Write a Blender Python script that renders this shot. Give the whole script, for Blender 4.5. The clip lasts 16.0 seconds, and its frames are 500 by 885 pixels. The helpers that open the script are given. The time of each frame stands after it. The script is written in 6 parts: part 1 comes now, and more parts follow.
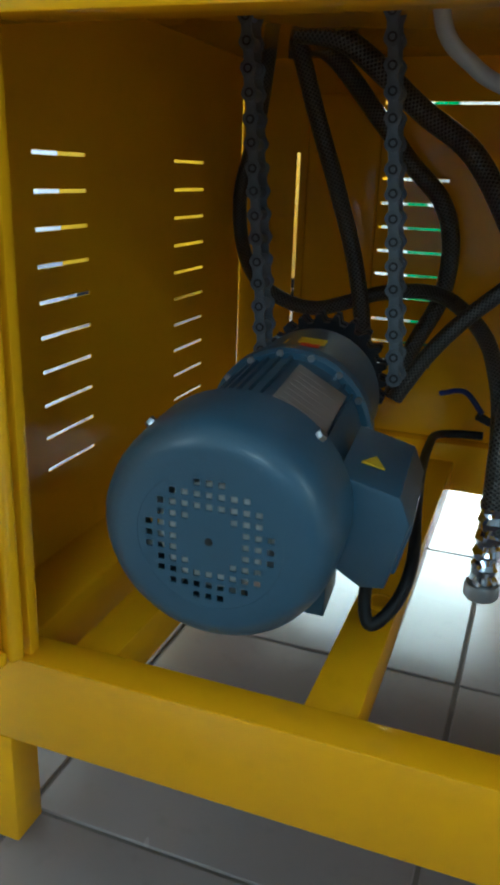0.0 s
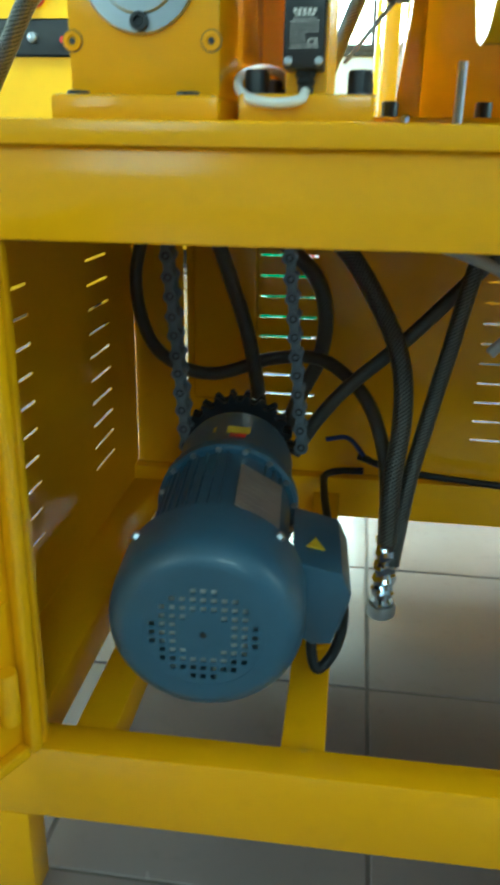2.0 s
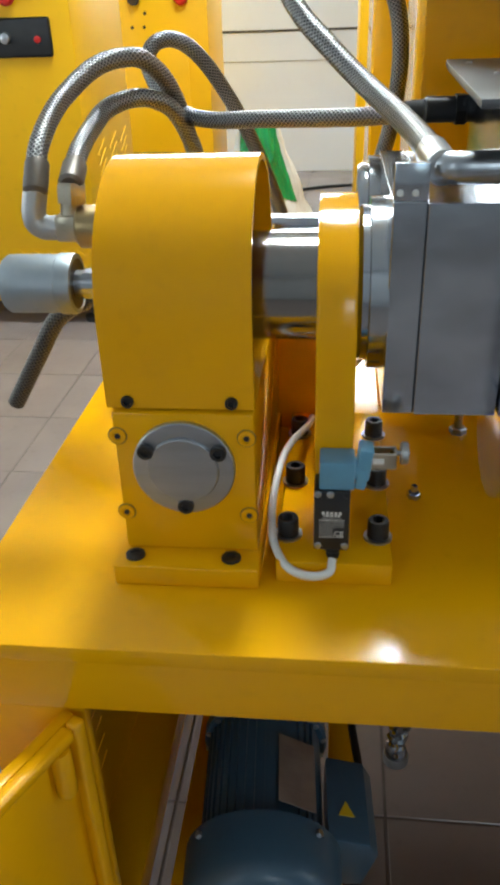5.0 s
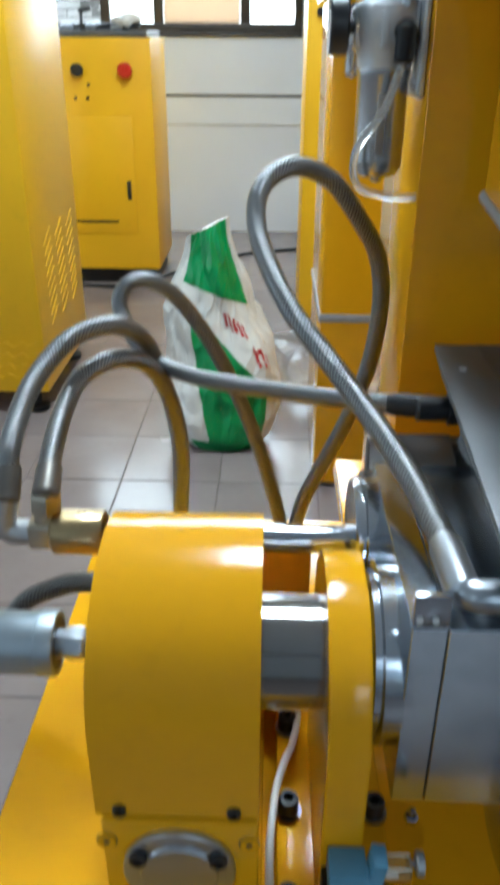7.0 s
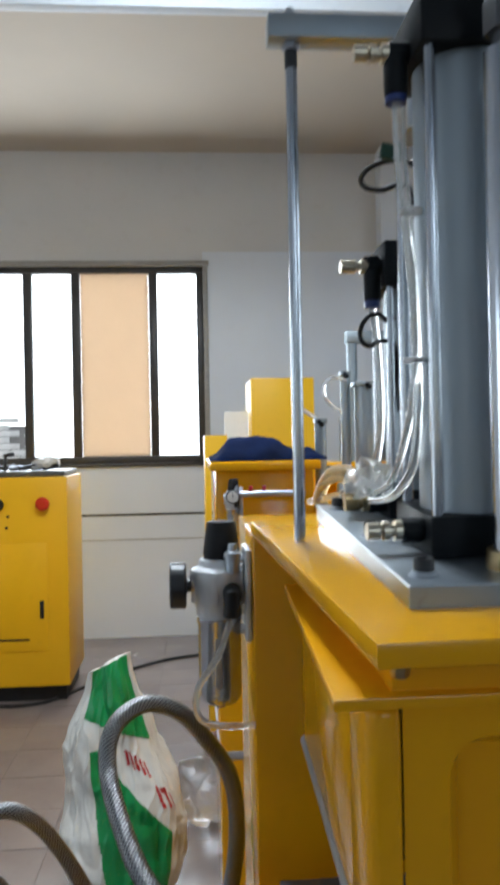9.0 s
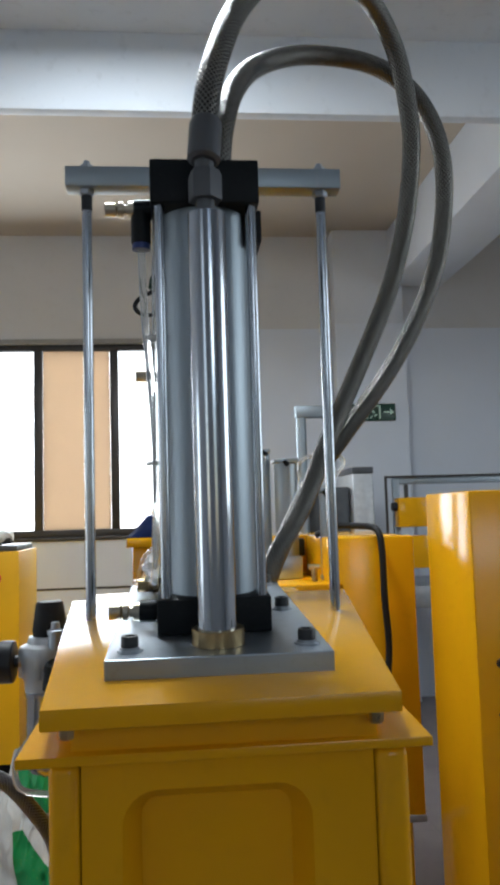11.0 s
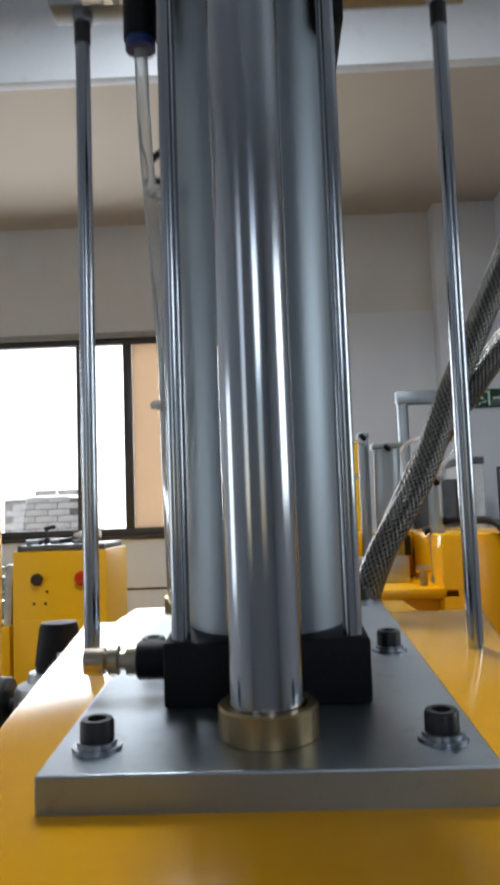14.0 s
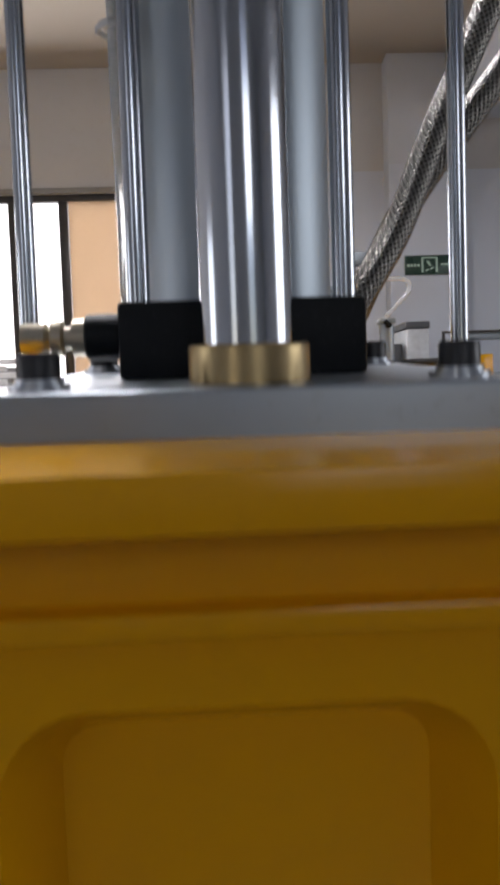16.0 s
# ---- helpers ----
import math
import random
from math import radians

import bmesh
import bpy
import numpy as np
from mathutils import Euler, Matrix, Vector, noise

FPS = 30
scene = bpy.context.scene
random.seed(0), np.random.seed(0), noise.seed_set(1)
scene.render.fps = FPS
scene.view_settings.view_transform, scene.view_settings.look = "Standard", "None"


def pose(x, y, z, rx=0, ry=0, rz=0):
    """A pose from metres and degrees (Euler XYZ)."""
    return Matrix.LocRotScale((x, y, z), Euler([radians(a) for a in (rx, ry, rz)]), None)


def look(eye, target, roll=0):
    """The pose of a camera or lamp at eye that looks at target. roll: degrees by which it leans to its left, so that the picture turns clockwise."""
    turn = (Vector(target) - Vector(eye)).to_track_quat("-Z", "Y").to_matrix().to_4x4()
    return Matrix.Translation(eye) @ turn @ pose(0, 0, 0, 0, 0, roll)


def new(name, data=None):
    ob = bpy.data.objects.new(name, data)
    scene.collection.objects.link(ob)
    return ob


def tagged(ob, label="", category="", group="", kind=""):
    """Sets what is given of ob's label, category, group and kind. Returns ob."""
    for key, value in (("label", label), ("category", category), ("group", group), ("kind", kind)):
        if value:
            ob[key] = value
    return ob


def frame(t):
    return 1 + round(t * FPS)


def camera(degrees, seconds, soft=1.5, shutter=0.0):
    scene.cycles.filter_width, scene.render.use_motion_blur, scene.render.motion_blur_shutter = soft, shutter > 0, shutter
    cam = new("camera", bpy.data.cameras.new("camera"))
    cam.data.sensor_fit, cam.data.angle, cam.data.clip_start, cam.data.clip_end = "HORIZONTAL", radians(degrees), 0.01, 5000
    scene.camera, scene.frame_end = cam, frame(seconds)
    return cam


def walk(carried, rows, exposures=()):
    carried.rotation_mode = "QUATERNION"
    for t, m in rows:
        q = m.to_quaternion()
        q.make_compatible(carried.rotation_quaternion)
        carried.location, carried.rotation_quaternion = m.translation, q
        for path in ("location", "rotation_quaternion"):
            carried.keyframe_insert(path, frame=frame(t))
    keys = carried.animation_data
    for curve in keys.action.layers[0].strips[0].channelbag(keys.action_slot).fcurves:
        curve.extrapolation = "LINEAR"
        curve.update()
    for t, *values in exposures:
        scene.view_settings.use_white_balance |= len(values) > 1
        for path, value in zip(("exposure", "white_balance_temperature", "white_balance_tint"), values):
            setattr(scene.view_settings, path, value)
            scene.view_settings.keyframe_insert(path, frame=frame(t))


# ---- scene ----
cam = camera(35.4, 16.0, 3.7, 0.45)
PATH = [
    (0, (0.015, 0.005, 0.55), (-0.625, 1.785, -0.098), 2.0),
    (0.5, (-0.041, -0.001, 0.559), (-0.549, 1.821, -0.088), 4.4),
    (1, (-0.075, -0.055, 0.595), (-0.435, 1.798, -0.067), 4.4),
    (1.5, (-0.084, -0.101, 0.646), (-0.392, 1.747, -0.053), 1.9),
    (2, (-0.067, -0.104, 0.694), (-0.298, 1.758, 0.001), 1.0),
    (2.5, (-0.046, -0.093, 0.753), (-0.196, 1.795, 0.111), 0.2),
    (3, (-0.041, -0.077, 0.801), (-0.147, 1.843, 0.251), -1.0),
    (3.5, (-0.043, -0.054, 0.878), (-0.206, 1.869, 0.355), -1.6),
    (4, (-0.065, -0.065, 1.003), (-0.273, 1.801, 0.315), -1.6),
    (4.2, (-0.078, -0.065, 1.042), (-0.295, 1.771, 0.279), -1.8),
    (6.3, (-0.139, 0.112, 1.27), (-0.274, 1.796, 0.2), -0.4),
    (6.5, (-0.145, 0.122, 1.297), (-0.262, 1.808, 0.227), -0.0),
    (7, (-0.171, 0.15, 1.375), (-0.216, 1.929, 0.463), 0.3),
    (7.5, (-0.179, 0.164, 1.432), (-0.165, 2.038, 0.733), -1.0),
    (8, (-0.16, 0.147, 1.483), (-0.084, 2.09, 1.015), -1.3),
    (8.5, (-0.115, 0.11, 1.532), (0.012, 2.095, 1.326), -1.2),
    (9, (-0.084, 0.086, 1.566), (0.064, 2.08, 1.571), -1.1),
    (9.5, (-0.031, 0.014, 1.587), (0.133, 2.003, 1.728), -1.2),
    (10, (0.044, -0.052, 1.592), (0.238, 1.922, 1.847), -1.7),
    (12.3, (0.215, -0.006, 1.57), (0.332, 1.989, 1.639), -2.4),
    (12.5, (0.229, 0.028, 1.581), (0.292, 2.024, 1.682), -2.1),
    (13, (0.226, 0.119, 1.594), (0.18, 2.107, 1.813), -1.5),
    (13.5, (0.203, 0.208, 1.589), (0.134, 2.192, 1.828), -1.9),
    (14, (0.175, 0.295, 1.57), (0.111, 2.286, 1.752), -2.0),
    (14.5, (0.174, 0.354, 1.547), (0.155, 2.354, 1.572), -2.4),
    (15, (0.17, 0.376, 1.531), (0.22, 2.374, 1.481), -1.9),
    (15.5, (0.159, 0.381, 1.518), (0.225, 2.378, 1.426), -2.0),
    (16, (0.155, 0.369, 1.461), (0.227, 2.364, 1.337), -1.9),
]
EXPOSURES = [(0.0, 1.35, 5400, -16), (1.2, 1.78, 5300, -26), (2.0, 1.62, 5400, -32), (2.5, 1.5, 5500, -29), (3.5, 1.12, 6400, 0), (4.2, 0.8, 6900, 4), (6.5, 0.65, 5250, -10), (7.0, 0.38, 5600, -2), (8.0, -0.05, 5700, 2), (9.5, -0.14, 6000, 6), (10.0, -0.26, 6050, 6), (12.5, -0.34, 6100, 8), (14.0, -0.48, 6250, 9), (15.0, -0.5, 6350, 11), (16.0, -0.4, 6600, 17)]
walk(cam, [(t, look(eye, target, roll)) for t, eye, target, roll in PATH], EXPOSURES)

# ---- world and light ----
world = bpy.data.worlds.new("sky")
scene.world = world
world.use_nodes = True
wn = world.node_tree.nodes
sky = wn.new("ShaderNodeTexSky")
sky.sky_type = "NISHITA"
sky.sun_disc = False
sky.sun_elevation = radians(40)
sky.sun_rotation = radians(200)
world.node_tree.links.new(sky.outputs["Color"], wn["Background"].inputs["Color"])
wn["Background"].inputs["Strength"].default_value = 0.12


def area_lamp(name, eye, target, width, height, watts, colour):
    data = bpy.data.lights.new(name, "AREA")
    data.shape, data.size, data.size_y, data.energy, data.color = "RECTANGLE", width, height, watts, colour
    ob = new(name, data)
    ob.matrix_world = look(eye, target)
    return ob


# daylight in the openings of the south, east and west windows, behind and beside the walk, and in the north window
area_lamp("daylight_south_east", (1.35, -3.95, 2.95), (0.3, 0, 1.0), 1.2, 0.8, 13, (0.92, 0.97, 1.0))
area_lamp("daylight_south_west", (-2.9, -3.95, 2.65), (-0.9, 0, 1.2), 1.4, 2.4, 6, (0.92, 0.97, 1.0))
area_lamp("daylight_west", (-3.95, 0.9, 1.7), (0, 0.9, 0.9), 1.2, 1.2, 15, (0.92, 0.96, 1.0))
area_lamp("daylight_east", (4.95, 0.9, 2.45), (0, 0.9, 1.2), 2.2, 1.6, 50, (0.92, 0.97, 1.0))
area_lamp("daylight_north", (-1.3, 6.5, 2.25), (-1.3, 0, 1.6), 2.5, 1.5, 85, (0.93, 0.97, 1.0))


area_lamp("ceiling_light_tube", (-0.1, 2.3, 3.93), (-0.1, 2.3, 0), 0.5, 1.15, 120, (0.95, 0.98, 1.0))


# ---- materials ----
def node_material(name):
    m = bpy.data.materials.new(name)
    m.use_nodes = True
    return m, m.node_tree.nodes, m.node_tree.links, m.node_tree.nodes["Principled BSDF"]


def surface(name, colour, rough=0.5, metal=0.0, vary=0.15, scale=6.0, bump=0.0, bump_scale=200.0, coat=0.0,
            stain=None, stain_amount=0.3, rough_vary=0.12, stretch=(1, 1, 1), bump_distance=0.001, spec=0.5, own=False):
    """Painted, cast or rolled surface: colour drifting at two scales, uneven gloss and fine relief."""
    m, n, l, b = node_material(name)
    co = n.new("ShaderNodeTexCoord")
    mp = n.new("ShaderNodeMapping")
    mp.inputs["Scale"].default_value = stretch
    if own:
        # every piece gets its own stretch of the pattern
        info = n.new("ShaderNodeObjectInfo")
        far = n.new("ShaderNodeMath")
        far.operation = "MULTIPLY"
        far.inputs[1].default_value = 60.0
        l.new(info.outputs["Random"], far.inputs[0])
        add = n.new("ShaderNodeVectorMath")
        l.new(co.outputs["Object"], add.inputs[0])
        l.new(far.outputs[0], add.inputs[1])
        l.new(add.outputs[0], mp.inputs["Vector"])
    else:
        l.new(co.outputs["Object"], mp.inputs["Vector"])
    b.inputs["Specular IOR Level"].default_value = spec
    big = n.new("ShaderNodeTexNoise")
    big.inputs["Scale"].default_value, big.inputs["Detail"].default_value = scale, 4
    fine = n.new("ShaderNodeTexNoise")
    fine.inputs["Scale"].default_value, fine.inputs["Detail"].default_value = scale * 14, 3
    l.new(mp.outputs["Vector"], big.inputs["Vector"])
    l.new(mp.outputs["Vector"], fine.inputs["Vector"])
    mix = n.new("ShaderNodeMix")
    mix.data_type = "RGBA"
    dark = stain or tuple(c * 0.7 for c in colour)
    light = tuple(min(1, c * (1 + vary)) for c in colour)
    ramp = n.new("ShaderNodeValToRGB")
    ramp.color_ramp.elements[0].position, ramp.color_ramp.elements[1].position = 0.3, 0.7
    ramp.color_ramp.elements[0].color = (*[c * (1 - vary) for c in colour], 1)
    ramp.color_ramp.elements[1].color = (*light, 1)
    l.new(big.outputs["Fac"], ramp.inputs["Fac"])
    sel = n.new("ShaderNodeMapRange")
    sel.inputs["From Min"].default_value, sel.inputs["From Max"].default_value = 0.58, 0.75
    sel.inputs["To Max"].default_value = stain_amount
    l.new(fine.outputs["Fac"], sel.inputs["Value"])
    l.new(sel.outputs["Result"], mix.inputs["Factor"])
    l.new(ramp.outputs["Color"], mix.inputs["A"])
    mix.inputs["B"].default_value = (*dark, 1)
    l.new(mix.outputs["Result"], b.inputs["Base Color"])
    rr = n.new("ShaderNodeMapRange")
    rr.inputs["To Min"].default_value, rr.inputs["To Max"].default_value = max(0.02, rough - rough_vary), min(1, rough + rough_vary)
    l.new(big.outputs["Fac"], rr.inputs["Value"])
    l.new(rr.outputs["Result"], b.inputs["Roughness"])
    b.inputs["Metallic"].default_value = metal
    b.inputs["Coat Weight"].default_value = coat
    b.inputs["Coat Roughness"].default_value = 0.12
    if bump:
        grain = n.new("ShaderNodeTexNoise")
        grain.inputs["Scale"].default_value, grain.inputs["Detail"].default_value = bump_scale, 2
        l.new(mp.outputs["Vector"], grain.inputs["Vector"])
        bp = n.new("ShaderNodeBump")
        bp.inputs["Strength"].default_value, bp.inputs["Distance"].default_value = bump, bump_distance
        l.new(grain.outputs["Fac"], bp.inputs["Height"])
        l.new(bp.outputs["Normal"], b.inputs["Normal"])
    return m


def braid(name, colour, rough, metal, turns=12.0, pitch=190.0, low=0.16):
    """Woven wire round a hose: two sets of crossing strands, in the tube's own coordinates (turns round, metres along)."""
    m, n, l, b = node_material(name)
    uv = n.new("ShaderNodeUVMap")
    sp = n.new("ShaderNodeSeparateXYZ")
    l.new(uv.outputs["UV"], sp.inputs["Vector"])

    def strand(sign):
        a = n.new("ShaderNodeMath")
        a.operation = "MULTIPLY"
        a.inputs[1].default_value = turns * 6.2832
        l.new(sp.outputs["X"], a.inputs[0])
        c = n.new("ShaderNodeMath")
        c.operation = "MULTIPLY"
        c.inputs[1].default_value = sign * pitch * 6.2832
        l.new(sp.outputs["Y"], c.inputs[0])
        s = n.new("ShaderNodeMath")
        s.operation = "ADD"
        l.new(a.outputs[0], s.inputs[0])
        l.new(c.outputs[0], s.inputs[1])
        w = n.new("ShaderNodeMath")
        w.operation = "SINE"
        l.new(s.outputs[0], w.inputs[0])
        return w

    p, q = strand(1), strand(-1)
    mx = n.new("ShaderNodeMath")
    mx.operation = "MAXIMUM"
    l.new(p.outputs[0], mx.inputs[0])
    l.new(q.outputs[0], mx.inputs[1])
    ramp = n.new("ShaderNodeValToRGB")
    ramp.color_ramp.elements[0].position, ramp.color_ramp.elements[1].position = 0.15, 0.9
    ramp.color_ramp.elements[0].color = (*[c * low for c in colour], 1)
    ramp.color_ramp.elements[1].color = (*colour, 1)
    l.new(mx.outputs[0], ramp.inputs["Fac"])
    l.new(ramp.outputs["Color"], b.inputs["Base Color"])
    bp = n.new("ShaderNodeBump")
    bp.inputs["Strength"].default_value, bp.inputs["Distance"].default_value = 0.7, 0.0005
    l.new(mx.outputs[0], bp.inputs["Height"])
    l.new(bp.outputs["Normal"], b.inputs["Normal"])
    b.inputs["Roughness"].default_value, b.inputs["Metallic"].default_value = rough, metal
    return m


def clear(name, tint=(1, 1, 1), rough=0.02, ior=1.45, through_light=1.0):
    m, n, l, b = node_material(name)
    b.inputs["Base Color"].default_value = (*tint, 1)
    b.inputs["Transmission Weight"].default_value = through_light
    b.inputs["Roughness"].default_value, b.inputs["IOR"].default_value = rough, ior
    return m


def glow(name, colour, strength):
    m, n, l, b = node_material(name)
    b.inputs["Base Color"].default_value = (*colour, 1)
    b.inputs["Emission Color"].default_value = (*colour, 1)
    b.inputs["Emission Strength"].default_value = strength
    return m


YELLOW = surface("yellow_paint", (0.80, 0.385, 0.003), 0.14, vary=0.06, scale=3, bump=0.03, bump_scale=260, coat=0.0, spec=0.3,
                 stain=(0.42, 0.21, 0.006), stain_amount=0.1, rough_vary=0.03)
YELLOW_B = surface("yellow_paint_far", (0.78, 0.44, 0.003), 0.42, vary=0.06, scale=2, bump=0.1, bump_scale=180, spec=0.4,
                   stain=(0.42, 0.25, 0.01), stain_amount=0.12)
BLUE = surface("blue_grey_enamel", (0.040, 0.092, 0.148), 0.38, vary=0.12, scale=7, bump=0.2, bump_scale=320, coat=0.15,
               stain=(0.03, 0.06, 0.09), stain_amount=0.25)
STEEL = surface("brushed_steel", (0.42, 0.45, 0.49), 0.34, 1.0, vary=0.1, scale=5, bump=0.06, bump_scale=90, stretch=(1, 1, 14),
                stain=(0.35, 0.35, 0.36), stain_amount=0.3, bump_distance=0.0003)
SHEET = surface("stainless_sheet", (0.50, 0.54, 0.60), 0.17, 1.0, vary=0.2, scale=11, stretch=(1, 1, 2.5),
                stain=(0.4, 0.4, 0.42), stain_amount=0.35, bump_distance=0.0003)
CHROME = surface("ground_chrome", (0.46, 0.485, 0.52), 0.15, 1.0, vary=0.06, scale=9, stain=(0.5, 0.5, 0.52), stain_amount=0.2, rough_vary=0.05)
ALU = surface("satin_aluminium", (0.34, 0.385, 0.42), 0.48, 1.0, vary=0.07, scale=8, stretch=(1, 1, 0.08), stain=(0.42, 0.43, 0.45), stain_amount=0.3)
SHAFT = surface("oiled_shaft_steel", (0.30, 0.29, 0.28), 0.13, 1.0, vary=0.08, scale=9, stain=(0.2, 0.19, 0.18), stain_amount=0.2, rough_vary=0.05)
CAST = surface("cast_zinc", (0.42, 0.43, 0.44), 0.45, 0.85, vary=0.14, scale=20, bump=0.3, bump_scale=260)
BOWL = surface("polished_bowl", (0.55, 0.57, 0.59), 0.22, 0.9, vary=0.1, scale=30)
GROUND = surface("ground_plate_steel", (0.36, 0.40, 0.44), 0.34, 1.0, vary=0.18, scale=7, stain=(0.22, 0.2, 0.17), stain_amount=0.3)
CASTLIGHT = surface("painted_cast_grey", (0.58, 0.60, 0.62), 0.42, 0.25, vary=0.1, scale=25, bump=0.2, bump_scale=240)
DARKSTEEL = surface("dark_rolled_steel", (0.085, 0.088, 0.095), 0.42, 0.4, vary=0.3, scale=8, bump=0.2, bump_scale=120, stain=(0.1, 0.1, 0.1))
# yellow darkened to ochre: shade of the pivot parts and screw recesses
SHADED_OCHRE = surface("shaded_ochre_paint", (0.19, 0.105, 0.010), 0.4, vary=0.12, scale=8, stain=(0.16, 0.1, 0.02), stain_amount=0.3)
BRASS = surface("brass", (0.42, 0.32, 0.17), 0.3, 1.0, vary=0.15, scale=30, stain=(0.3, 0.22, 0.1), stain_amount=0.35)
BRASS_PALE = surface("pale_nickel_brass", (0.52, 0.47, 0.37), 0.3, 1.0, vary=0.12, scale=25, stain=(0.3, 0.26, 0.2), stain_amount=0.3)
BLACK = surface("black_oxide", (0.012, 0.013, 0.016), 0.42, 0.0, vary=0.3, scale=40, bump=0.2, bump_scale=400, stain=(0.03, 0.03, 0.03))
ANODISED = surface("black_anodised", (0.004, 0.006, 0.008), 0.5, 0.0, vary=0.2, scale=25, bump=0.15, bump_scale=500, spec=0.2, stain=(0.02, 0.02, 0.025))
RUBBER = surface("black_rubber", (0.011, 0.011, 0.012), 0.55, 0.0, spec=0.3, vary=0.3, scale=30, bump=0.2, bump_scale=300)
HOSE_DARK = braid("dark_braided_hose", (0.125, 0.118, 0.108), 0.34, 0.5, 11.0, 190.0, 0.1)
HOSE_STEEL = braid("steel_braided_hose", (0.30, 0.305, 0.31), 0.33, 1.0, 12.0, 200.0, 0.14)
HOSE_BIG = braid("wide_steel_braid", (0.215, 0.205, 0.185), 0.27, 1.0, 16, 150, 0.15)
UPPER_WALL = surface("upper_wall_paint", (0.64, 0.635, 0.63), 0.7, vary=0.05, scale=1.1, bump=0.12, bump_scale=40, stain=(0.5, 0.46, 0.42), stain_amount=0.15)
WHITE_WALL = surface("white_wall_paint", (0.70, 0.73, 0.78), 0.6, vary=0.04, scale=1.3, bump=0.12, bump_scale=40, stain=(0.62, 0.6, 0.58), stain_amount=0.15)
GLAZED = surface("glazed_wall_tile", (0.70, 0.745, 0.825), 0.4, vary=0.03, scale=1.5, stain=(0.68, 0.67, 0.65), stain_amount=0.15)
BEAM = surface("cool_white_paint", (0.64, 0.68, 0.73), 0.65, vary=0.04, scale=1.2, bump=0.1, bump_scale=40)
# ceiling tone warmed and darkened to carry the far field's shade
CEILING_SHADE = surface("ceiling_shade_tan", (0.52, 0.455, 0.375), 0.75, vary=0.05, scale=0.9, bump=0.1, bump_scale=30, stain=(0.55, 0.5, 0.46), stain_amount=0.15)
TILE = surface("floor_tile_glaze", (0.215, 0.18, 0.172), 0.22, vary=0.12, scale=3, bump=0.05, bump_scale=60, stain=(0.14, 0.115, 0.105), stain_amount=0.2, own=True)
GROUT = surface("dark_grout", (0.12, 0.10, 0.09), 0.85, vary=0.2, scale=20)
WFRAME = surface("dark_window_aluminium", (0.055, 0.05, 0.047), 0.4, 0.4, vary=0.15, scale=10)
SCREEN = surface("glossy_screen", (0.26, 0.32, 0.38), 0.12, vary=0.08, scale=5)
GLASS = clear("window_glass")
FROST = clear("frosted_window_glass", (0.95, 0.97, 1.0), 0.3)
CLEARTUBE = clear("clear_tubing", (0.9, 0.91, 0.9), 0.15, 1.2, 0.75)
TANTUBE = clear("yellowed_tubing", (0.80, 0.66, 0.40), 0.2, 1.25, 0.6)
BOARD = surface("tan_board", (0.74, 0.61, 0.48), 0.7, vary=0.05, scale=4, bump=0.1, bump_scale=80)
# thin fibre board that lets a little daylight through
BOARD.node_tree.nodes["Principled BSDF"].inputs["Transmission Weight"].default_value = 0.0
thin = BOARD.node_tree.nodes.new("ShaderNodeBsdfTranslucent")
thin.inputs["Color"].default_value = (0.76, 0.63, 0.49, 1)
blend = BOARD.node_tree.nodes.new("ShaderNodeMixShader")
blend.inputs["Fac"].default_value = 0.62
BOARD.node_tree.links.new(BOARD.node_tree.nodes["Principled BSDF"].outputs["BSDF"], blend.inputs[1])
BOARD.node_tree.links.new(thin.outputs["BSDF"], blend.inputs[2])
BOARD.node_tree.links.new(blend.outputs["Shader"], BOARD.node_tree.nodes["Material Output"].inputs["Surface"])
SLEEVE = surface("tarnished_sleeve_steel", (0.15, 0.135, 0.12), 0.42, 0.6, vary=0.2, scale=25)
PALE_TUBE = surface("pale_grey_tube", (0.42, 0.41, 0.39), 0.35, vary=0.06, scale=20)
WHITE_PLASTIC = surface("white_plastic", (0.72, 0.72, 0.70), 0.35, vary=0.05, scale=12)
BLUE_PLASTIC = surface("pale_blue_plastic", (0.12, 0.30, 0.44), 0.4, vary=0.1, scale=30, bump=0.15, bump_scale=300)
DEEP_BLUE = surface("deep_blue_plastic", (0.01, 0.03, 0.16), 0.35, vary=0.1, scale=30)
RED = surface("red_plastic", (0.5, 0.015, 0.012), 0.3, vary=0.1, scale=30)
GREEN = surface("green_print", (0.012, 0.24, 0.06), 0.35, vary=0.25, scale=8, stain=(0.3, 0.28, 0.02), stain_amount=0.25)
SIGN_GREEN = surface("sign_green", (0.012, 0.05, 0.03), 0.3, vary=0.1, scale=10)
SIGN_PALE = surface("sign_pale_green", (0.55, 0.75, 0.62), 0.4, vary=0.05, scale=10)
BAG = surface("white_woven_sack", (0.66, 0.65, 0.60), 0.42, vary=0.08, scale=9, bump=0.5, bump_scale=26, bump_distance=0.006)
CLOTH = surface("navy_cloth", (0.005, 0.010, 0.036), 0.9, vary=0.4, scale=12, spec=0.1, bump=0.6, bump_scale=40, bump_distance=0.004)
PRINT_RED = surface("red_print", (0.45, 0.02, 0.02), 0.4, vary=0.1, scale=20)
GREY_TRIM = surface("grey_rubber_trim", (0.32, 0.31, 0.29), 0.5, vary=0.1, scale=20, bump=0.2, bump_scale=200)
DIAL = surface("dial_face", (0.7, 0.7, 0.68), 0.4, vary=0.05)
LABEL_YELLOW = surface("warning_yellow", (0.72, 0.5, 0.02), 0.45, vary=0.08, scale=40)
PRINT_WHITE = surface("white_print", (0.75, 0.75, 0.73), 0.5, vary=0.05)
